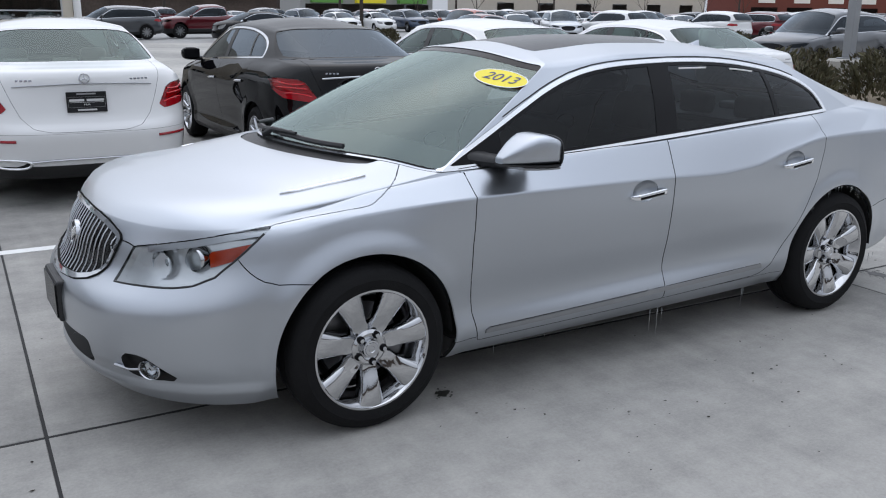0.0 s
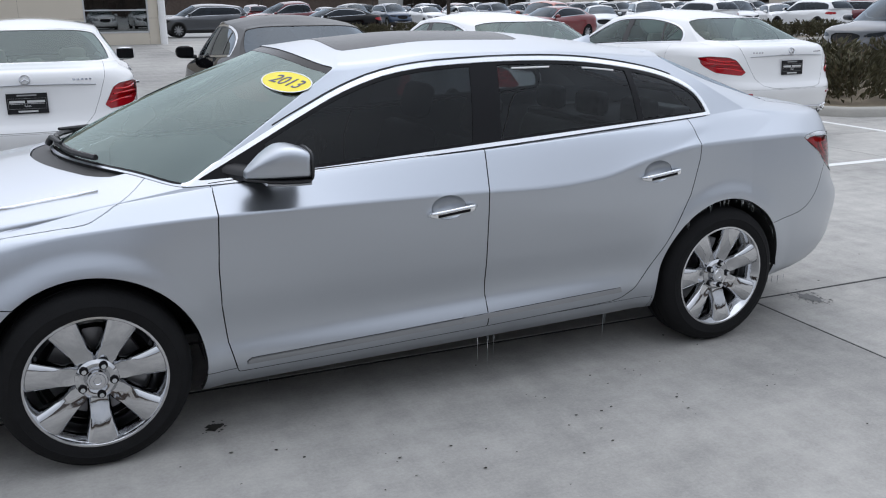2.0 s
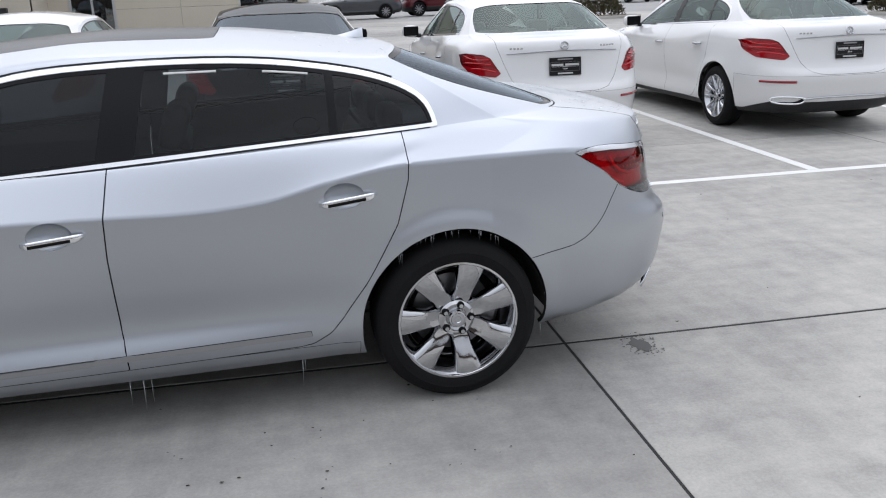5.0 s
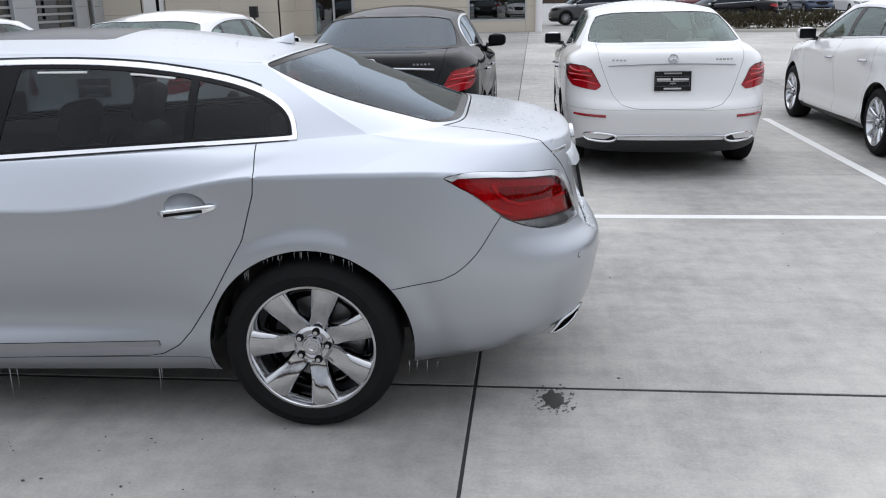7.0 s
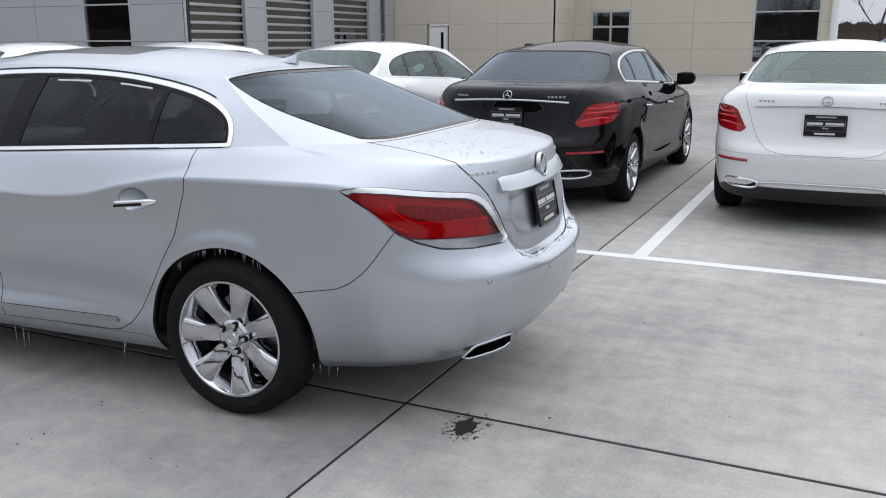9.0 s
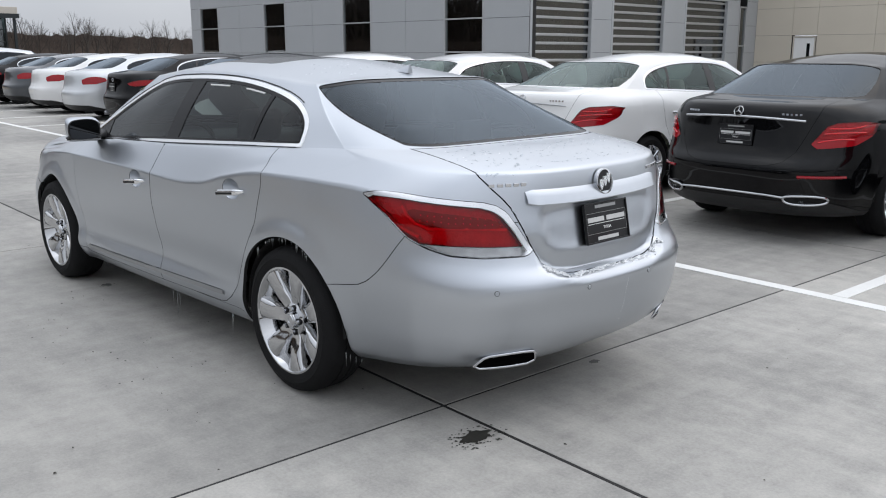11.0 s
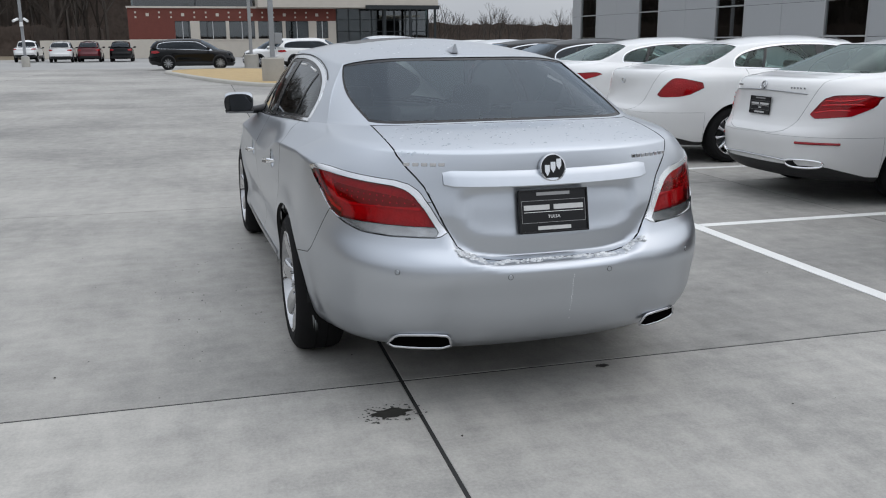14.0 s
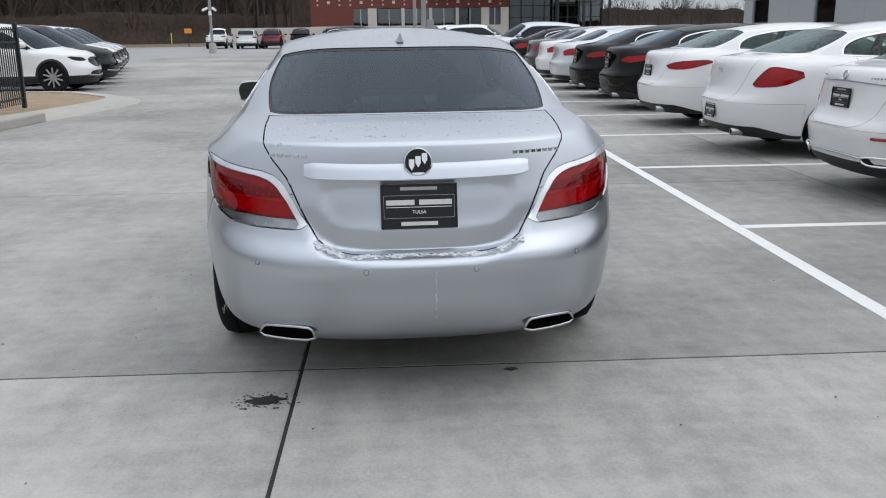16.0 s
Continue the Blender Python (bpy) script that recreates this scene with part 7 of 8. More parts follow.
def saloon_tail(car, sh, N, paint, strip=True):
    """Boot lid bar, badge, plate, reflectors, diffuser strip and exhaust ends of the executive saloons."""
    V, T = sh.V, sh.T
    m = V[:, 0] > 3.5
    lids = [o for o in car.children if o.name.startswith("trunk_lid")][0]
    bumper = [o for o in car.children if o.name.startswith("rear_bumper")][0]
    for s0, s1, mat, zc, h in ((0.0, 0.54, CHROME if paint is BLACK else SATIN, 1.0, 0.011 if paint is BLACK else 0.006),):
        pts = []
        for k in range(-10, 11):
            w = s1 * k / 10
            c, _ = nearest(sh, m, 1, 2, abs(w), zc)
            pts.append((c[0] + 0.006, w, zc + 0.012 - 0.02 * (w / s1) ** 2))
        bm = bmesh.new()
        sweep(bm, pts, h, 8)
        part("lid_strip", bm, mat, lids, "", True, 60)
    c, _ = nearest(sh, m, 1, 2, 0.0, 1.055)
    bm = bmesh.new()
    lathe(bm, [(0.036, -0.004), (0.040, -0.008), (0.044, -0.004), (0.044, 0.004)], 32)
    for k in range(3):
        a = math.radians(90 + 120 * k)
        sweep(bm, [(0, -0.004, 0), (0.038 * math.cos(a), -0.004, 0.038 * math.sin(a))], [0.006, 0.002], 6)
    bmesh.ops.transform(bm, verts=bm.verts, matrix=pose(c[0] + 0.006, 0, 1.053, 0, 0, 90) @ pose(0, 0, 0, -25, 0, 0))
    part("badge", bm, CHROME, lids, "round metal badge", True)
    c, _ = nearest(sh, m, 1, 2, 0.0, 0.86)
    number_plate(lids, c[0] + 0.012, 0.865, 0.31, 0.165, -4)
    for s, n in ((-1, 4), (1, 5)):
        for k in range(n):
            w = 0.50 - 0.032 * k
            c, _ = nearest(sh, m, 1, 2, w, 1.04)
            bm = bmesh.new()
            box(bm, c[0] - 0.002, c[0] + 0.006, s * w - 0.011, s * w + 0.011, 1.033, 1.048, 0.001)
            part("badge_bar", bm, CHROME, lids)
    low = (V[:, 0] > 3.2) & (T < 6)
    for s in (-1, 1):
        pts = []
        for k in range(7):
            w = 0.56 + 0.26 * k / 6
            c, _ = nearest(sh, low, 1, 2, w, 0.565)
            pts.append((c[0] + 0.002, s * c[1], 0.565))
        bm = bmesh.new()
        sweep(bm, pts, 0.012, 8)
        part("reflector", bm, DARKREDLENS, bumper, "long red reflector", True)
        o = chaikin([(-0.15, 0.0), (-0.115, 0.040), (0.11, 0.038), (0.145, 0.0), (0.09, -0.036), (-0.095, -0.034)], 2)
        ks = np.array([(1, w, z, w * w) for w in (0.44, 0.52, 0.6, 0.68, 0.76) for z in (0.34, 0.375, 0.41)])
        fit = np.linalg.lstsq(ks, np.array([nearest(sh, low, 1, 2, k[1], k[2])[0][0] for k in ks]), rcond=None)[0]
        at = lambda w, z: float(fit @ (1, w, z, w * w)) + 0.014
        bm = bmesh.new()
        sweep(bm, [(at(0.60 - y_, 0.375 + z_), s * (0.60 - y_), 0.375 + z_) for y_, z_ in o], 0.011, 8, True)
        part("exhaust_trim", bm, CHROME if paint is BLACK else BRIGHTTRIM, bumper, "chrome exhaust ring", True)
        # a closed dark plug stands for the shaded exhaust opening
        bm = bmesh.new()
        hole = [[bm.verts.new((at(0.60 - y_, 0.375 + z_) - dx, s * (0.60 - y_), 0.375 + z_)) for y_, z_ in o] for dx in (0.004, 0.03)]
        bm.faces.new(hole[0])
        bm.faces.new(hole[1])
        for i in range(len(o)):
            j = (i + 1) % len(o)
            bm.faces.new((hole[0][i], hole[0][j], hole[1][j], hole[1][i]))
        part("exhaust_hole", bm, CAVITY, bumper)
    pts = []
    for k in range(-12, 13):
        w = 0.46 * k / 12
        c, _ = nearest(sh, low, 1, 2, abs(w), 0.40)
        pts.append((c[0] + 0.006, w, 0.405 - 0.012 * (abs(w) / 0.46) ** 4))
    bm = bmesh.new()
    sweep(bm, pts, 0.011, 8)
    part("bumper_strip", bm, CHROME, bumper, "chrome strip across the bumper", True)


def in_stall(x, tail, rear):
    """Pose of a car whose tail end, `rear` metres behind its front axle, points out of the stall row at lot place x, tail."""
    return LOT @ pose(x, tail + rear, 0, 0, 0, -90)


ROW = "cars parked along the stall row"
white_e, sh_e, N_e = neighbour("sedan", "white executive saloon with pale seats and red tail lights", "car", WHITE, LIGHTGLASS, seats=BEIGE_SEAT, group=ROW)
saloon_tail(white_e, sh_e, N_e, WHITE)
white_e.matrix_basis = in_stall(-3.77, 4.26, 4.05)
copy_thing(white_e, in_stall(1.43, 4.30, 4.05))
copy_thing(white_e, in_stall(4.50, 4.46, 4.05))
black_e, sh_e, N_e = neighbour("sedan", "black executive saloon with chrome trim and icicles under the bumper", "car", BLACK, SMOKED, group=ROW)
saloon_tail(black_e, sh_e, N_e, BLACK)
black_e.matrix_basis = in_stall(-1.17, 4.13, 4.05)


def sports_tail(car, sh, z, y=0.0):
    m = sh.V[:, 0] > 3.5
    lids = [o for o in car.children if o.name.startswith("trunk_lid")][0]
    c, _ = nearest(sh, m, 1, 2, 0.0, z)
    number_plate(lids, c[0] + 0.012, z, 0.31, 0.165, -4)
    c, _ = nearest(sh, m, 1, 2, 0.0, 0.98)
    bm = bmesh.new()
    lathe(bm, [(0.022, -0.003), (0.030, -0.008), (0.034, -0.003)], 24)
    bmesh.ops.transform(bm, verts=bm.verts, matrix=pose(c[0] + 0.004, 0, 0.98, 0, 0, 90) @ Matrix.Diagonal((1.5, 1, 1, 1)))
    part("badge", bm, CHROME, lids, "oval metal badge", True)
    bm = bmesh.new()
    pts = []
    for k in range(-8, 9):
        w = 0.46 * k / 8
        c, _ = nearest(sh, sh.V[:, 0] > 3.3, 1, 2, abs(w), 1.058)
        pts.append((c[0] - 0.05, w, c[2] + 0.022 - 0.012 * (w / 0.46) ** 2))
    sweep(bm, pts, 0.016, 8, False, 0.6)
    part("lip_spoiler", bm, [o for o in car.children if o.name.startswith("body")][0].data.materials[0], lids, "", True)
    bumper = [o for o in car.children if o.name.startswith("rear_bumper")][0]
    for s in (-1, 1):
        bm = bmesh.new()
        c, _ = nearest(sh, (sh.V[:, 0] > 3.2) & (sh.T < 6), 1, 2, 0.52, 0.34)
        lathe(bm, [(0.03, -0.07), (0.038, -0.072), (0.042, -0.066), (0.042, 0.06), (0.03, 0.06)], 20)
        bmesh.ops.transform(bm, verts=bm.verts, matrix=pose(c[0] - 0.02, s * 0.52, 0.29, 0, 0, 90))
        part("exhaust_pipe", bm, SATIN, bumper, "", True)


sport_a, sh_s, _ = neighbour("sedan", "white sports saloon with kite-shaped tail lights", "car", WHITE, LIGHTGLASS, seats=BEIGE_SEAT, lamp="kite", group=ROW)
sports_tail(sport_a, sh_s, 0.50)
sport_a.matrix_basis = in_stall(-6.75, 4.28, 4.05)
sport_b, sh_s, _ = neighbour("sedan", "white saloon with slender leaf-shaped tail lights", "car", WHITE, LIGHTGLASS, seats=BEIGE_SEAT, lamp="leaf", group=ROW)
sports_tail(sport_b, sh_s, 0.84)
sport_b.matrix_basis = in_stall(-9.8, 4.30, 4.05)
dark_c, sh_s, _ = neighbour("sedan", "black saloon with slender red tail lights", "car", BLACK, SMOKED, lamp="leaf", group=ROW)
sports_tail(dark_c, sh_s, 0.84)
dark_c.matrix_basis = in_stall(-12.7, 4.35, 4.05)
copy_thing(dark_c, in_stall(-15.6, 4.35, 4.05))

# plainer cars, farther off
plain = {}
for key, kind, lampk, paint, label in (
        ("silver", "saloon", "leaf", PALE, "pale silver saloon parked in a row"), ("white", "saloon", "leaf", WHITE, "white saloon parked in a row"),
        ("grey", "saloon", "leaf", GREY, "dark grey saloon parked in a row"), ("red", "saloon", "leaf", RED, "red saloon parked in a row"),
        ("black", "saloon", "leaf", BLACK, "black saloon parked in a row"), ("orange", "suv", "suv", ORANGE, "orange crossover parked in a row"),
        ("white_suv", "suv", "suv", WHITE, "white crossover with dark windows parked in a row"), ("black_suv", "suv", "suv", BLACK, "large black sport utility car with chrome trim"),
        ("silver_suv", "suv", "suv", PALE, "pale silver crossover parked in a row"), ("grey_suv", "suv", "suv", GREY, "dark grey crossover parked in a row"),
        ("red_suv", "suv", "suv", DARKRED, "dark red crossover parked in a row"), ("blue_suv", "suv", "suv", BLUE, "dark blue crossover parked in a row"),
        ("red_truck", "pickup", "suv", DARKRED, "dark red pickup truck with chrome wheels"), ("white_truck", "pickup", "suv", WHITE, "white pickup truck parked in a row")):
    nm = {"saloon": "sedan", "suv": "suv", "pickup": "pickup_truck"}[kind]
    plain[key] = [neighbour(nm, label, {"saloon": "car", "suv": "car", "pickup": "truck"}[kind], paint, SMOKED, kind, False, None, lampk, SATIN, False, paint is not ORANGE)[0], False]


def put(key, m, group):
    """Stands a plain car of that kind at m, the first time the built one and then copies of it."""
    ob, used = plain[key]
    if used:
        ob = copy_thing(ob, m)
    else:
        ob.matrix_basis = m
        plain[key][1] = True
    return tagged(ob, group=group)


for k, key in enumerate(("silver", "white", "grey", "black")):
    put(key, in_stall(-18.5 - 2.9 * k, 4.4 + 0.1 * (k % 3), 4.05), ROW)


# ---------------------------------------------------------------- cars standing farther off
LOTROW = "cars parked across the far lot"
SUVROW = "crossovers parked behind the fence"
for k, (key, dy) in enumerate((("white_suv", 0), ("black_suv", 0.3), ("white_suv", 0.95), ("silver_suv", 1.6), ("white_suv", 2.25), ("grey_suv", 2.9))):
    put(key, pose(-17.7 - 2.95 * k, -8.15 - dy, 0, 0, 0, -90), SUVROW)
put("black_suv", pose(-47.2, 1.4, 0, 0, 0, -90), LOTROW)
put("silver_suv", pose(-32.3, 6.1, 0, 0, 0, 92), LOTROW)
put("white_suv", pose(-46.5, 8.5, 0, 0, 0, -90), LOTROW)
put("white_suv", pose(-50.5, 3.9, 0, 0, 0, 90), LOTROW)
put("white_suv", pose(-78.0, -10.2, 0), LOTROW)
put("red_suv", pose(-78.4, -8.0, 0), LOTROW)
put("black_suv", pose(-78.4, -5.4, 0), LOTROW)
put("white_truck", pose(-82.0, -13.4, 0), LOTROW)
put("grey_suv", pose(7.3, 47.0, 0), LOTROW)
put("red_truck", pose(12.4, 48.5, 0), LOTROW)
put("black", pose(13.6, 42.6, 0), LOTROW)
put("white", pose(1.5, 52.0, 0), LOTROW)
put("grey_suv", pose(18.6, 11.6, 0, 0, 0, 4), LOTROW)
put("red", pose(20.3, 30.6, 0, 0, 0, 20), LOTROW)
put("orange", pose(22.6, 34.4, 0, 0, 0, 40), LOTROW)
rng = random.Random(7)
tones = ["white_suv", "white", "silver", "grey", "black", "red_suv", "silver_suv", "white_truck", "blue_suv", "grey_suv", "red", "black_suv"]
for k in range(9):
    put(rng.choice(tones), pose(25.0 + 3.0 * k, 36.5 - 0.25 * k, 0, 0, 0, 62), LOTROW)
for x, y, key in ((33.5, 38.5, "white_suv"), (39.6, 36.5, "white_suv"), (43.0, 36.2, "red_suv"), (46.4, 35.8, "silver_suv"), (50.0, 35.5, "grey_suv"), (53.4, 35, "red")):
    put(key, pose(x, y - 2.0, 0, 0, 0, -90), LOTROW)
for k in range(20):
    put(rng.choice(tones), pose(22.0 + 3.0 * k, 58.0 + 0.4 * rng.random(), 0, 0, 0, 90), LOTROW)
for k in range(22):
    put(rng.choice(tones), pose(14.0 + 3.1 * k, 72.0 + 0.4 * rng.random(), 0, 0, 0, -90), LOTROW)
for k in range(16):
    put(rng.choice(tones), pose(40.0 + 3.2 * k, 92.0, 0, 0, 0, 90), LOTROW)
for k in range(10):
    put(rng.choice(tones), pose(57.0 + 3.2 * k, 44.0, 0, 0, 0, -90), LOTROW)
for key in list(plain):
    if not plain[key][1]:
        put(key, pose(120 + 3 * len(key), 80, 0), LOTROW)


# ---------------------------------------------------------------- lamp posts, fence, signs
def lamp_post(x, y, base_r, base_h, h, arm=True):
    post = thing("street_lamp", "grey steel lamp post on a round concrete footing", "street lamp", pose(x, y, 0), "lamp posts")
    bm = bmesh.new()
    lathe(bm, [(0.0005, base_h), (base_r - 0.04, base_h), (base_r, base_h - 0.04), (base_r, -0.005)], 28, "z")
    part("footing", bm, KERB, post, "round concrete footing", True, 40)
    bm = bmesh.new()
    box(bm, -0.16, 0.16, -0.16, 0.16, base_h, base_h + 0.03, 0.005)
    part("base_plate", bm, SATIN, post)
    bm = bmesh.new()
    box(bm, -0.09, 0.09, -0.09, 0.09, base_h + 0.03, h, 0.01, None, 1)
    part("pole", bm, POLEGREY, post)
    if arm:
        bm = bmesh.new()
        box(bm, -0.5, 0.5, -0.05, 0.05, h, h + 0.08)
        part("cross_arm", bm, POLEGREY, post)
        for s in (-1, 1):
            bm = bmesh.new()
            box(bm, s * 0.62 - 0.26, s * 0.62 + 0.26, -0.17, 0.17, h - 0.04, h + 0.10, 0.03)
            part("lamp_head", bm, POLEGREY, post)
    return post


POLEGREY = material("grey_pole_paint", (0.30, 0.31, 0.32), 0.45, 0.3, var=0.1, scale=3)
lp = lamp_post(-26.9, 2.3, 0.42, 0.95, 8.5)
bm = bmesh.new()
box(bm, -0.06, 0.06, 0.1, 0.38, 1.45, 1.85, 0.015)
part("control_box", bm, POLEGREY, lp, "small grey box on the pole")
lamp_post(-46.5, 3.2, 0.42, 0.85, 8.5)
lamp_post(14.9, 7.3, 0.40, 0.75, 8.5)
cp = lamp_post(-60.0, -10.9, 0.27, 0.7, 9.0)
for s in (-1, 1):
    bm = bmesh.new()
    cylinder(bm, (0.05 * s, 0.2 * s, 3.2), (0.4, 0.45 * s, 3.05), 0.09, 0.09, 12)
    part("security_camera", bm, LETTER, cp)
bm = bmesh.new()
cylinder(bm, (0.12, 0, 2.7), (0.12, 0, 3.0), 0.13, 0.10, 14)
part("camera_dome", bm, LETTER, cp)
mk_ = thing("marker_sign", "small orange sign on a post by the bank", "sign", pose(-91.5, -18.4, 0.0))
bm = bmesh.new()
box(bm, -0.04, 0.04, -0.04, 0.04, 0, 1.5)
part("post", bm, BARK, mk_)
bm = bmesh.new()
box(bm, -0.05, 0.06, -0.38, 0.38, 1.42, 1.92, 0.02)
part("board", bm, SIGNORANGE, mk_)
bm = bmesh.new()
cylinder(bm, (-99, -21.7, 0.1), (-99, -21.7, 1.5), 0.055, None, 10)
tagged(part("marker_post", bm, YELLOW), "thin yellow marker post by the bank", "post")

fence = thing("fence", "black steel picket fence on the kerbed bed", "fence", pose(0, 0, 0.105))
FX0, FX1, FY = -10.75, -5.9, -6.75
n = round((FX1 - FX0) / 2.4)
for k in range(n + 1):
    bm = bmesh.new()
    xx = FX0 + (FX1 - FX0) * k / n
    box(bm, xx - 0.04, xx + 0.04, FY - 0.04, FY + 0.04, -0.02, 1.60, 0.008, None, 1)
    part("post", bm, STEELDARK, fence)
for z in (0.18, 1.24, 1.47):
    bm = bmesh.new()
    box(bm, FX0, FX1, FY - 0.018, FY + 0.018, z - 0.018, z + 0.018)
    part("rail", bm, STEELDARK, fence)
pk = None
for k in range(int((FX1 - FX0) / 0.105)):
    if pk is None:
        bm = bmesh.new()
        box(bm, -0.009, 0.009, -0.009, 0.009, 0.06, 1.52)
        pk = part("picket", bm, STEELDARK, fence)
    else:
        pk2 = new("picket", pk.data)
        pk2.parent = fence
        pk2.location = (FX0 + 0.105 * k, FY, 0)
pk.location = (FX0 + 0.06, FY, 0)


# ---------------------------------------------------------------- shrubs, trees and woods
def shrub(x, y, w, h, seed, z=0.10):
    """A low evergreen mound of short leafy shoots with brown wood showing."""
    r = random.Random(seed)
    ob = thing("shrub", "low brown-green juniper shrub in a kerbed bed", "shrub", pose(x, y, z), "junipers in the beds")
    for name, mat, count, ln in (("foliage", LEAF, 900, 0.13), ("twigs", TWIG, 320, 0.2)):
        vs, fs = [], []
        for k in range(count):
            a, e = r.uniform(0, 2 * math.pi), r.uniform(0.0, 1.0) ** 0.7
            rad = (0.35 + 0.65 * r.random() ** 0.4)
            lump = 1 + 0.22 * math.sin(3 * a + seed) + 0.15 * math.sin(7 * a + 2 * seed)
            p = Vector((w * 0.5 * rad * lump * math.cos(a) * math.sqrt(1 - (e * 0.95) ** 2), w * 0.45 * rad * lump * math.sin(a) * math.sqrt(1 - (e * 0.95) ** 2), h * e * rad * (0.8 + 0.2 * lump)))
            d = Vector((math.cos(a) * 0.8 + r.uniform(-0.6, 0.6), math.sin(a) * 0.8 + r.uniform(-0.6, 0.6), 0.5 + r.random())).normalized()
            s = d.orthogonal().normalized()
            s = (Matrix.Rotation(r.uniform(0, 6.28), 3, d) @ s)
            L, wd = ln * r.uniform(0.6, 1.3), (0.035 if name == "foliage" else 0.006) * r.uniform(0.7, 1.3)
            o = len(vs)
            t = d.cross(s) * wd * 0.5
            vs += [p - s * wd * 0.4, p + d * L * 0.5 + s * wd + t, p + d * L, p + d * L * 0.5 - s * wd + t]
            fs.append((o, o + 1, o + 2, o + 3))
        tagged(mesh_object(name, vs, fs, mat, ob, "", False), kind="stuff")
    return ob


for k, (x, y, w, h) in enumerate(((11.6, 5.9, 1.6, 0.75), (12.3, 7.2, 1.8, 0.85), (13.4, 5.6, 1.7, 0.8), (13.6, 8.3, 1.7, 0.8), (15.9, 6.0, 1.8, 0.85), (16.8, 7.6, 1.7, 0.8), (11.5, 8.6, 1.6, 0.8), (15.8, 8.5, 1.6, 0.75), (14.6, 5.3, 1.4, 0.7))):
    shrub(x, y, w, h, k + 1)
for k, (x, y) in enumerate(((13.0, 34.2), (14.3, 34.1), (15.6, 33.9), (16.9, 33.8), (18.2, 33.6), (26.4, 25.7), (27.8, 25.6), (29.3, 25.5), (31.0, 25.3), (32.3, 25.2))):
    shrub(x, y, 1.5, 0.7, k + 20)


def twig_tree(seed, height, levels=4, spread=0.55):
    """Branches of a leafless tree as three-sided tapering limbs."""
    r = random.Random(seed)
    vs, fs = [], []

    def limb(p, d, ln, rad, level):
        q = p + d * ln
        a = d.orthogonal().normalized()
        b = d.cross(a)
        o = len(vs)
        for c, rr in ((p, rad), (q, rad * 0.62)):
            for k in range(3):
                t = 2 * math.pi * k / 3
                vs.append(c + a * (rr * math.cos(t)) + b * (rr * math.sin(t)))
        for k in range(3):
            fs.append((o + k, o + (k + 1) % 3, o + 3 + (k + 1) % 3, o + 3 + k))
        if level == 0:
            return
        kids = 3 if level > 1 else 4
        for k in range(kids):
            nd = (d + Vector((r.uniform(-1, 1), r.uniform(-1, 1), r.uniform(-0.25, 0.7))) * spread * (1.25 if k else 0.5)).normalized()
            s = p + d * ln * (1.0 if k == 0 else r.uniform(0.45, 1.0))
            limb(s, nd, ln * r.uniform(0.55, 0.85), rad * (0.62 if k == 0 else 0.42), level - 1)
    limb(Vector((0, 0, 0)), Vector((0, 0, 1)), height * 0.3, height * 0.016, levels)
    return np.array([tuple(v) for v in vs]), fs


VARIANTS = [twig_tree(s, 1.0, 4) for s in range(5)]


def woods(name, label, places):
    """Many leafless trees as one mass: places are (x, y, z, height, turn)."""
    vs, fs, o = [], [], 0
    for k, (x, y, z, h, a) in enumerate(places):
        V, F = VARIANTS[k % len(VARIANTS)]
        c, s = math.cos(a), math.sin(a)
        P = np.stack([x + h * (V[:, 0] * c - V[:, 1] * s), y + h * (V[:, 0] * s + V[:, 1] * c), z + h * V[:, 2]], -1)
        vs.append(P)
        fs += [tuple(i + o for i in f) for f in F]
        o += len(V)
    ob = mesh_object(name, np.concatenate(vs), fs, BARK, None, "", False)
    return tagged(ob, label, "woods", kind="stuff")


rw = random.Random(3)
place = []
for _ in range(230):
    x = -100 - 18 * rw.random() ** 1.2
    place.append((x, -100 + 92 * rw.random(), 1.7 * ((-91 - x) / 27) ** 1.5 - 0.45, rw.uniform(14, 20), rw.uniform(0, 6.28)))
place += [(-150 - 14 * rw.random(), -10 + 130 * rw.random(), 0, rw.uniform(7, 10.5), rw.uniform(0, 6.28)) for _ in range(170)]
woods("woods", "dense bare winter wood behind the lot", place)
place = [(-60 + 160 * rw.random(), -70 - 25 * rw.random(), 0, rw.uniform(10, 15), rw.uniform(0, 6.28)) for _ in range(120)]
woods("woods", "bare winter trees beyond the road", place)


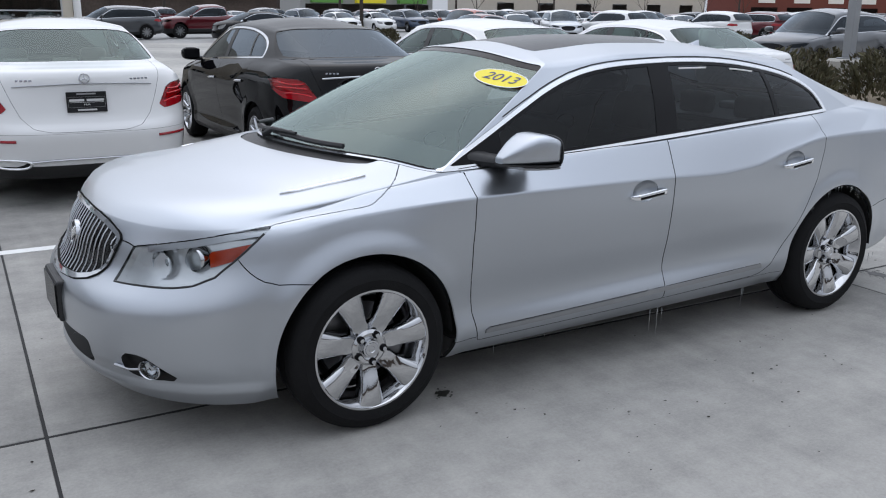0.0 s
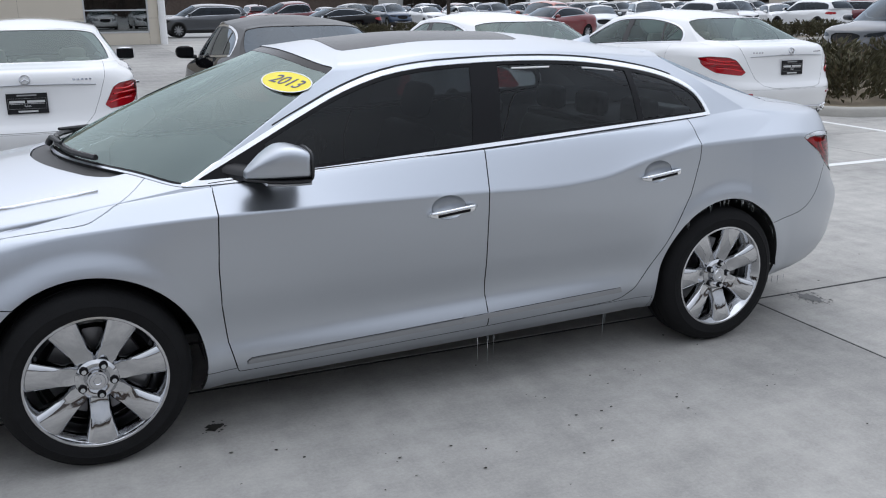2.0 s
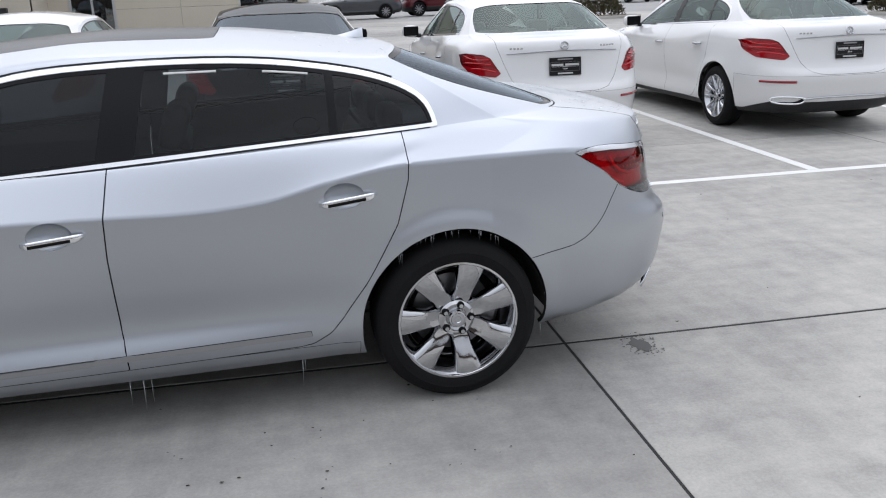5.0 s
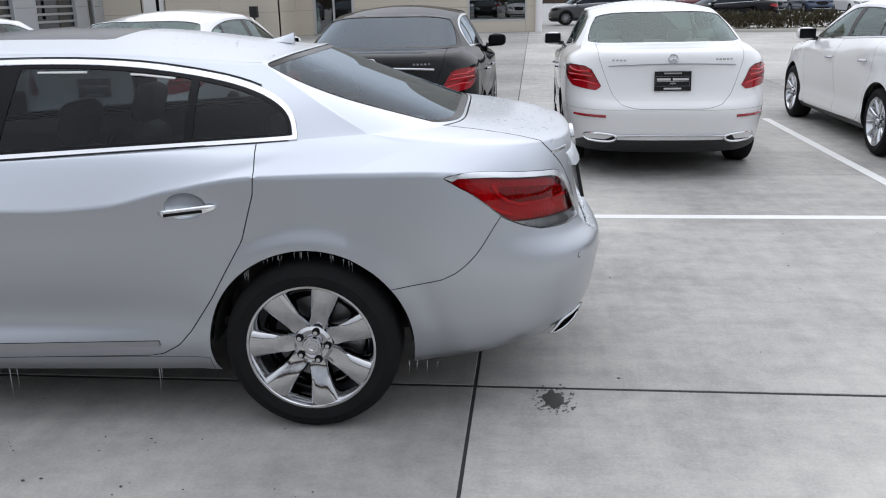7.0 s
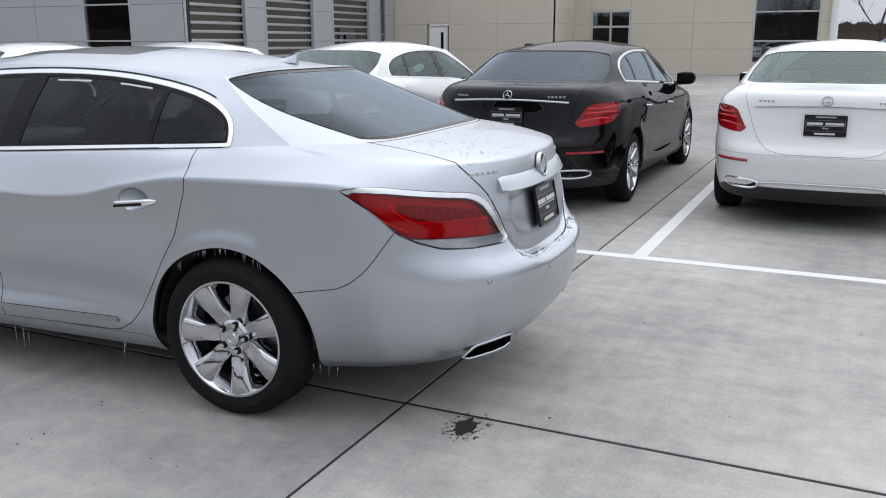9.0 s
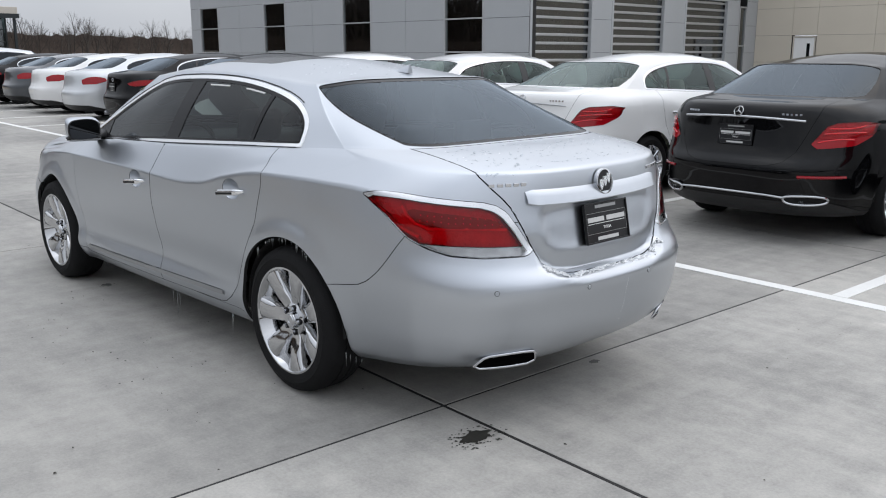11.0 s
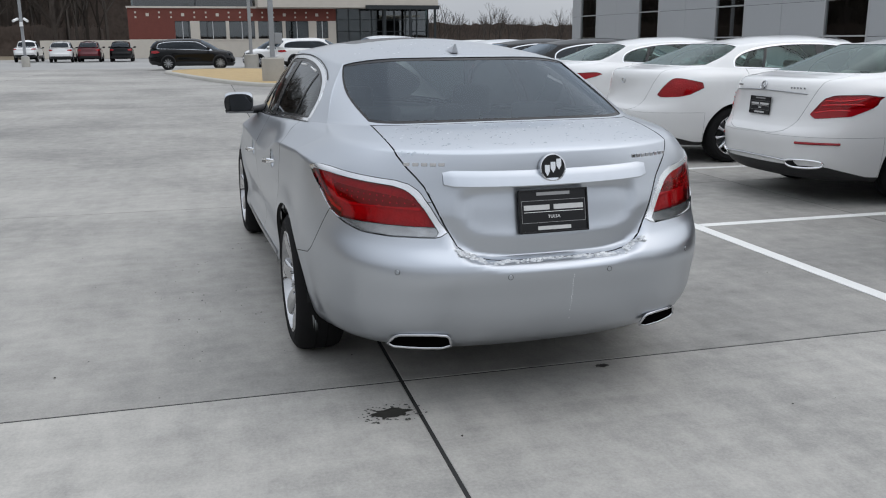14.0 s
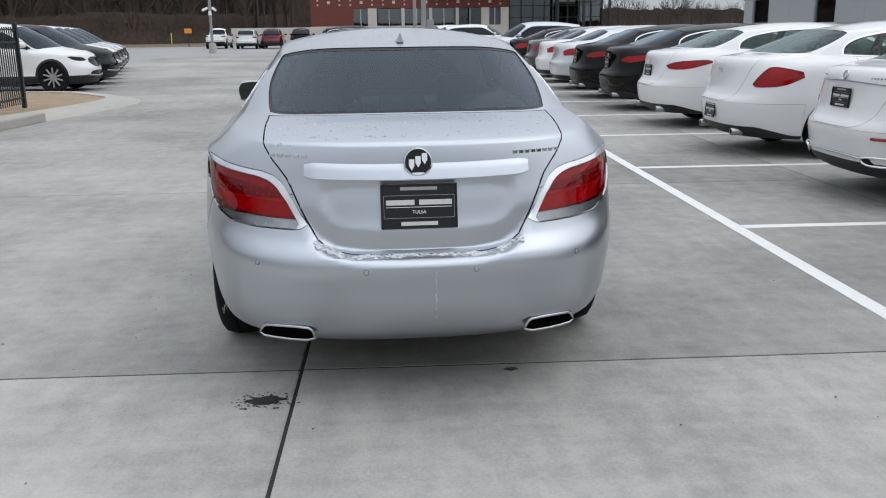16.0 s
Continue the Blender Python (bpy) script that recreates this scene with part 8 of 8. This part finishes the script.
def thicket(name, pts, h, seed):
    """A far wall of undergrowth with an uneven top."""
    r = random.Random(seed)
    bm = bmesh.new()
    lo, hi = [], []
    for (ax, ay), (bx, by) in zip(pts, pts[1:]):
        n = max(4, int(math.hypot(bx - ax, by - ay) / 1.2))
        for k in range(n):
            t = k / n
            x, y = ax + (bx - ax) * t, ay + (by - ay) * t
            lo.append(bm.verts.new((x, y, -0.5)))
            hi.append(bm.verts.new((x, y, h * (0.72 + 0.12 * noise.noise(Vector((x * 0.09, y * 0.09, seed))) + 0.10 * r.random()))))
    for i in range(len(lo) - 1):
        bm.faces.new((lo[i], lo[i + 1], hi[i + 1], hi[i]))
    tops = [v.co.copy() for v in hi]
    for i in range(len(tops) - 1):
        a, b = tops[i], tops[i + 1]
        side = (b - a).normalized()
        for _ in range(14):
            p = a.lerp(b, r.random())
            p -= Vector((p.x, p.y, 0)).normalized() * r.uniform(0.1, 0.6)
            foot = Vector((p.x, p.y, p.z - r.uniform(0.6, 2.2)))
            lean = side * r.uniform(-0.9, 0.9)
            tip = Vector((p.x, p.y, p.z + h * r.uniform(0.02, 0.16))) + lean
            wd = side * r.uniform(0.03, 0.10)
            bm.faces.new([bm.verts.new(foot - wd), bm.verts.new(foot + wd), bm.verts.new(tip)])
    tagged(part(name, bm, THICKET), "far brown band of leafless undergrowth", "backdrop", kind="structure")


thicket("backdrop_west", [(-122, -130), (-122, -4)], 11.5, 1)
thicket("backdrop_undergrowth", [(-99.5, -125), (-99.5, -15.6), (-118, -9)], 4.6, 6)
thicket("backdrop_northwest", [(-168, -20), (-168, 140), (-60, 190)], 6.3, 2)
thicket("backdrop_south", [(-122, -130), (-60, -98), (110, -98), (190, -40)], 8.0, 3)
thicket("backdrop_east", [(190, -40), (240, 60), (230, 160)], 6.0, 4)
thicket("backdrop_north", [(-60, 190), (90, 200)], 6.0, 5)

# far shops, poles and street trees to the north-east
shop = thing("retail_building", "long pale shop building with brown base far across the road", "building", pose(96, 142, 0, 0, 0, 0))
slab_part("wall", 0, 62, 0, 12, 1.3, 7.5, STONE, shop)
slab_part("base", -0.05, 62.05, -0.05, 12, -0.01, 1.3, BRICKRED, shop)
slab_part("parapet", -0.2, 62.2, -0.2, 12, 7.5, 7.9, LETTER, shop)
for k in range(6):
    slab_part("window", 4 + 10 * k, 8 + 10 * k, -0.08, 0.0, 1.4, 3.4, BUILDGLASS, shop)
shop2 = thing("retail_building", "red brick shop with pale signs far across the road", "building", pose(168, 140, 0, 0, 0, -8))
slab_part("wall", 0, 60, 0, 12, -0.01, 7.0, BRICKRED, shop2)
for k in range(5):
    slab_part("sign_board", 5 + 11 * k, 10 + 11 * k, -0.15, 0.0, 4.2, 5.8, LETTER, shop2)
    slab_part("window", 3 + 11 * k, 11 + 11 * k, -0.08, 0.0, 0.4, 3.2, BUILDGLASS, shop2)
shop3 = thing("retail_building", "low shop with green and yellow canopies", "building", pose(62, 150, 0))
slab_part("wall", 0, 28, 0, 10, -0.01, 5.5, HEADLINER, shop3)
for k, mt in enumerate((LEAFGREEN, YELLOW, LEAFGREEN)):
    slab_part("canopy", 2 + 9 * k, 8 + 9 * k, -1.2, 0.0, 3.0, 4.6, mt, shop3)
slab_part("window", 1, 27, -0.06, 0.0, 0.4, 2.8, BUILDGLASS, shop3)
strip("bank", "straw-coloured verge by the far shops", DRYGRASS, 70, 240, 118, 137, lambda a, b: 0.0 + 0.9 * b, 10, 6)
for k, (x, y, h) in enumerate(((22.4, 90, 9), (37, 96, 10), (43, 92, 8.5), (64, 100, 9.5), (84, 104, 9), (118, 98, 9.5), (30, 60, 7.5))):
    pole = thing("utility_pole", "tall brown utility pole with a cross arm", "pole", pose(x, y, 0), "utility poles")
    bm = bmesh.new()
    cylinder(bm, (0, 0, -0.01), (0, 0, h), 0.16, 0.11, 10)
    part("pole", bm, BARK, pole)
    bm = bmesh.new()
    box(bm, -1.1, 1.1, -0.06, 0.06, h - 0.8, h - 0.66)
    part("cross_arm", bm, BARK, pole)
for k, (x, y, h) in enumerate(((58, 100, 8), (70, 104, 9), (92, 118, 8), (104, 118, 8.5), (118, 120, 8), (136, 122, 8.5), (8.5, 60, 9), (3, 75, 9), (150, 124, 8))):
    V, F = VARIANTS[k % 5]
    t = thing("bare_tree", "leafless street tree beside the lot", "tree", pose(x, y, 0, 0, 0, 40 * k), "street trees")
    mesh_object("crown", V * h, F, BARK, t, "", False)

# ---------------------------------------------------------------- ice, stains and litter by the silver car
def icicles(spots, seed):
    r = random.Random(seed)
    vs, fs = [], []
    for x, y, z, L in spots:
        o = len(vs)
        rad = 0.0017 + 0.012 * L * 0.25
        for k in range(5):
            a = 2 * math.pi * k / 5
            vs.append((x + rad * math.cos(a), y + rad * math.sin(a), z + 0.004))
        vs.append((x + r.uniform(-0.004, 0.004), y, z - L))
        fs += [(o + k, o + (k + 1) % 5, o + 5) for k in range(5)]
    return vs, fs


ri = random.Random(11)
spots = []
for s in (-1,):
    for k in range(22):
        a = math.radians(ri.uniform(62, 128))
        spots.append((WB + 0.375 * math.cos(a), s * 0.915, 0.335 + 0.375 * math.sin(a), ri.uniform(0.012, 0.036) * (1.6 if ri.random() < 0.2 else 1)))
    for x, L in ((0.62, 0.05), (1.55, 0.12), (1.60, 0.17), (1.63, 0.10), (2.21, 0.13), (2.22, 0.06), (0.9, 0.03), (3.20, 0.06), (3.23, 0.04), (3.27, 0.05), (3.31, 0.035)):
        spots.append((x, s * (0.84 if x < 3 else 0.86), 0.215 if x < 3 else 0.262, L))
spots += [(3.80, 0.06, 0.315, 0.09), (3.79, 0.07, 0.315, 0.05), (3.75, -0.52, 0.30, 0.03), (3.72, 0.55, 0.30, 0.025)]
vs, fs = icicles(spots, 1)
tagged(mesh_object("icicles", vs, fs, ICE), "thin clear icicles hanging from sill and wheel arch", "icicles", kind="stuff")
m_ = in_stall(-1.17, 4.13, 4.05)
spots = []
for k in range(46):
    w = ri.uniform(-0.62, 0.62)
    p = m_ @ Vector((4.0 - 0.08 * abs(w), w, 0.37))
    spots.append((p.x, p.y, p.z, ri.uniform(0.02, 0.09)))
vs, fs = icicles(spots, 2)
tagged(mesh_object("icicles", vs, fs, ICE), "thin clear icicles under the black bumper", "icicles", kind="stuff")
# slush along the lower edge of the boot lid
vs, fs = [], []
for k in range(420):
    t = ri.uniform(-1, 1)
    w = 0.40 * t
    zz = 0.636 + 0.05 * max(0, abs(t) - 0.7) / 0.3 + ri.uniform(-0.006, 0.006)
    c, _ = nearest(silver_shell, silver_shell.V[:, 0] > 3.5, 1, 2, abs(w), zz)
    r0 = ri.uniform(0.003, 0.0075) * (0.6 + 0.5 * abs(math.sin(9 * t)))
    o = len(vs)
    for dz, rr in ((-0.6, 0.7), (0.2, 1.0), (0.9, 0.4)):
        for q in range(5):
            a = 2 * math.pi * q / 5 + ri.random()
            vs.append((c[0] + 0.004 + r0 * 0.7 * math.sin(a) * rr, w + 2.6 * r0 * math.cos(a) * rr, zz + r0 * dz))
    for b_ in (0, 5):
        fs += [(o + b_ + q, o + b_ + (q + 1) % 5, o + b_ + 5 + (q + 1) % 5, o + b_ + 5 + q) for q in range(5)]
    fs.append(tuple(o + 10 + q for q in range(5)))
tagged(mesh_object("slush", vs, fs, SLUSH), "crumbly frozen slush along the boot lid's edge", "slush", kind="stuff")


def stain(x, y, rx, ry, seed, drops, label):
    """A dark wet patch with a ragged rim and small splashes."""
    r = random.Random(seed)
    bm = bmesh.new()

    def blob(cx, cy, ax, ay, n):
        c = bm.verts.new((cx, cy, 0.0022))
        rim = [bm.verts.new((cx + ax * math.cos(a) * (1 + 0.35 * r.uniform(-1, 1)), cy + ay * math.sin(a) * (1 + 0.35 * r.uniform(-1, 1)), 0.0021)) for a in [2 * math.pi * k / n for k in range(n)]]
        for k in range(n):
            bm.faces.new((c, rim[k], rim[(k + 1) % n]))
    blob(x, y, rx, ry, 26)
    for _ in range(drops):
        a, d = r.uniform(0, 6.28), r.uniform(1.0, 2.0)
        q = r.uniform(0.002, 0.007)
        blob(x + rx * d * math.cos(a), y + ry * d * math.sin(a), q, q, 7)
    tagged(part("stain", bm, OIL), label, "stain", kind="stuff")


stain(3.77, -0.64, 0.045, 0.075, 4, 70, "dark wet drip stain with splashes on concrete")
stain(0.41, -0.765, 0.035, 0.03, 5, 10, "small dark wet spot on concrete")
stain(3.55, 0.42, 0.02, 0.03, 6, 0, "small dark tar spot on concrete")
vs, fs = [], []
for k in range(120):
    x, y = ri.uniform(-1.5, 7.0), ri.uniform(-3.2, 2.4)
    if ri.random() < 0.4:
        x, y = ri.uniform(0.4, 3.0), ri.uniform(-1.6, -0.9)
    s_, a = ri.uniform(0.003, 0.008), ri.uniform(0, 6.28)
    o = len(vs)
    for q in range(5):
        b_ = a + 2 * math.pi * q / 5
        vs.append((x + s_ * math.cos(b_) * ri.uniform(0.6, 1.6), y + s_ * math.sin(b_) * ri.uniform(0.4, 1.0), 0.0025 + 0.003 * ri.random()))
    fs.append(tuple(range(o, o + 5)))
tagged(mesh_object("litter", vs, fs, DEBRIS, None, "", False), "dark crumbs and leaf scraps on the concrete", "litter", kind="stuff")

# frozen trickle down the rear bumper, and frost flecks on boot lid and roof
vs, fs = [], []


def fleck(c, n, rx, ry, h, r):
    """A small flat blob of ice lying on a surface at c with outward normal n."""
    n = Vector(n).normalized()
    a = n.cross(Vector((1, 0, 0))).normalized()
    b = n.cross(a)
    o = len(vs)
    c = Vector(c)
    m = 7
    for rr, up in ((1.0, 0.0002), (0.6, h)):
        for k in range(m):
            t = 2 * math.pi * k / m
            q = rr * (1 + 0.35 * r.uniform(-1, 1))
            vs.append(c + a * (rx * q * math.cos(t)) + b * (ry * q * math.sin(t)) + n * up)
    fs.extend((o + k, o + (k + 1) % m, o + m + (k + 1) % m, o + m + k) for k in range(m))
    fs.append(tuple(o + m + k for k in range(m)))


for k in range(26):
    zz = 0.618 - 0.0095 * k
    c, i = nearest(silver_shell, (silver_shell.V[:, 0] > 3.5) & (silver_shell.T < 6), 1, 2, 0.055, zz)
    fleck((c[0], 0.055 + ri.uniform(-0.003, 0.003), zz), -silver_normals[i], ri.uniform(0.001, 0.0028), ri.uniform(0.002, 0.005), 0.0015, ri)
for k in range(84):
    w = ri.uniform(-0.56, 0.56)
    x = ri.uniform(3.44, 3.60) if k < 40 else ri.uniform(2.1, 2.6)
    low_ = (silver_shell.T > 7) & (silver_shell.T < 9) if k < 40 else silver_shell.T > 11
    c, i = nearest(silver_shell, low_, 0, 1, x, abs(w))
    n = -silver_normals[i]
    q = ri.uniform(0.0012, 0.0035)
    fleck((x, w, c[2] + 0.0005), (n[0], math.copysign(n[1], w), n[2]), q * ri.uniform(1.0, 2.6), q, 0.0008, ri)
tagged(mesh_object("frost", vs, fs, SLUSH), "pale frozen drips on the silver bumper and boot lid", "ice", kind="stuff")

vs, fs = [], []
for k in range(340):
    w = ri.uniform(-0.58, 0.58)
    x = ri.uniform(3.46, 3.80) if k < 230 else ri.uniform(2.2, 2.68)
    low_ = (silver_shell.T > 6.9) & (silver_shell.T < 9) if k < 230 else silver_shell.T > 11
    c, i = nearest(silver_shell, low_, 0, 1, x, abs(w))
    n = -silver_normals[i]
    q = ri.uniform(0.0015, 0.0048)
    fleck((x, w, c[2] + 0.0003), (n[0], math.copysign(n[1], w), n[2]), q * ri.uniform(0.8, 1.8), q, q * 0.35, ri)
tagged(mesh_object("water_drops", vs, fs, ICE), "clear frozen drops on the silver boot lid and roof", "ice", kind="stuff")

# ---------------------------------------------------------------- slabs of the lot, last
slabs = tagged(new("pavement"), "square concrete slabs with dark sealed joints", "pavement", kind="structure")
slabs.matrix_basis = LOT
bm = bmesh.new()
box(bm, 0.005, SLAB - 0.005, 0.005, SLAB - 0.005, -0.10, 0.0, 0.004, None, 1)
one = part("slab", bm, CONCRETE, slabs)
pale = one.data.copy()
pale.materials[0] = PALECONCRETE
first = True
for i in range(-12, 5):
    for j in range(-3, 9):
        # the bays east of the saloon's tail take the paler concrete
        if j == -1:
            continue
        ob = one if first else new("slab", pale if i >= 0 else one.data)
        first = False
        ob.parent = slabs
        ob.location = (i * SLAB, j * SLAB, 0)
        # the bays nearest the corner bed were poured twice as long
        ob.scale = (1, 2 if j == -2 else 1, 1)
bm = bmesh.new()
for i in range(-12, 6):
    box(bm, i * SLAB - 0.009, i * SLAB + 0.009, -3 * SLAB, 9 * SLAB, -0.05, -0.0022)
for j in [q for q in range(-3, 10) if q != -1]:
    box(bm, -12 * SLAB, 5 * SLAB, j * SLAB - 0.009, j * SLAB + 0.009, -0.05, -0.0027)
ob = part("joint_seal", bm, SEAL, slabs)
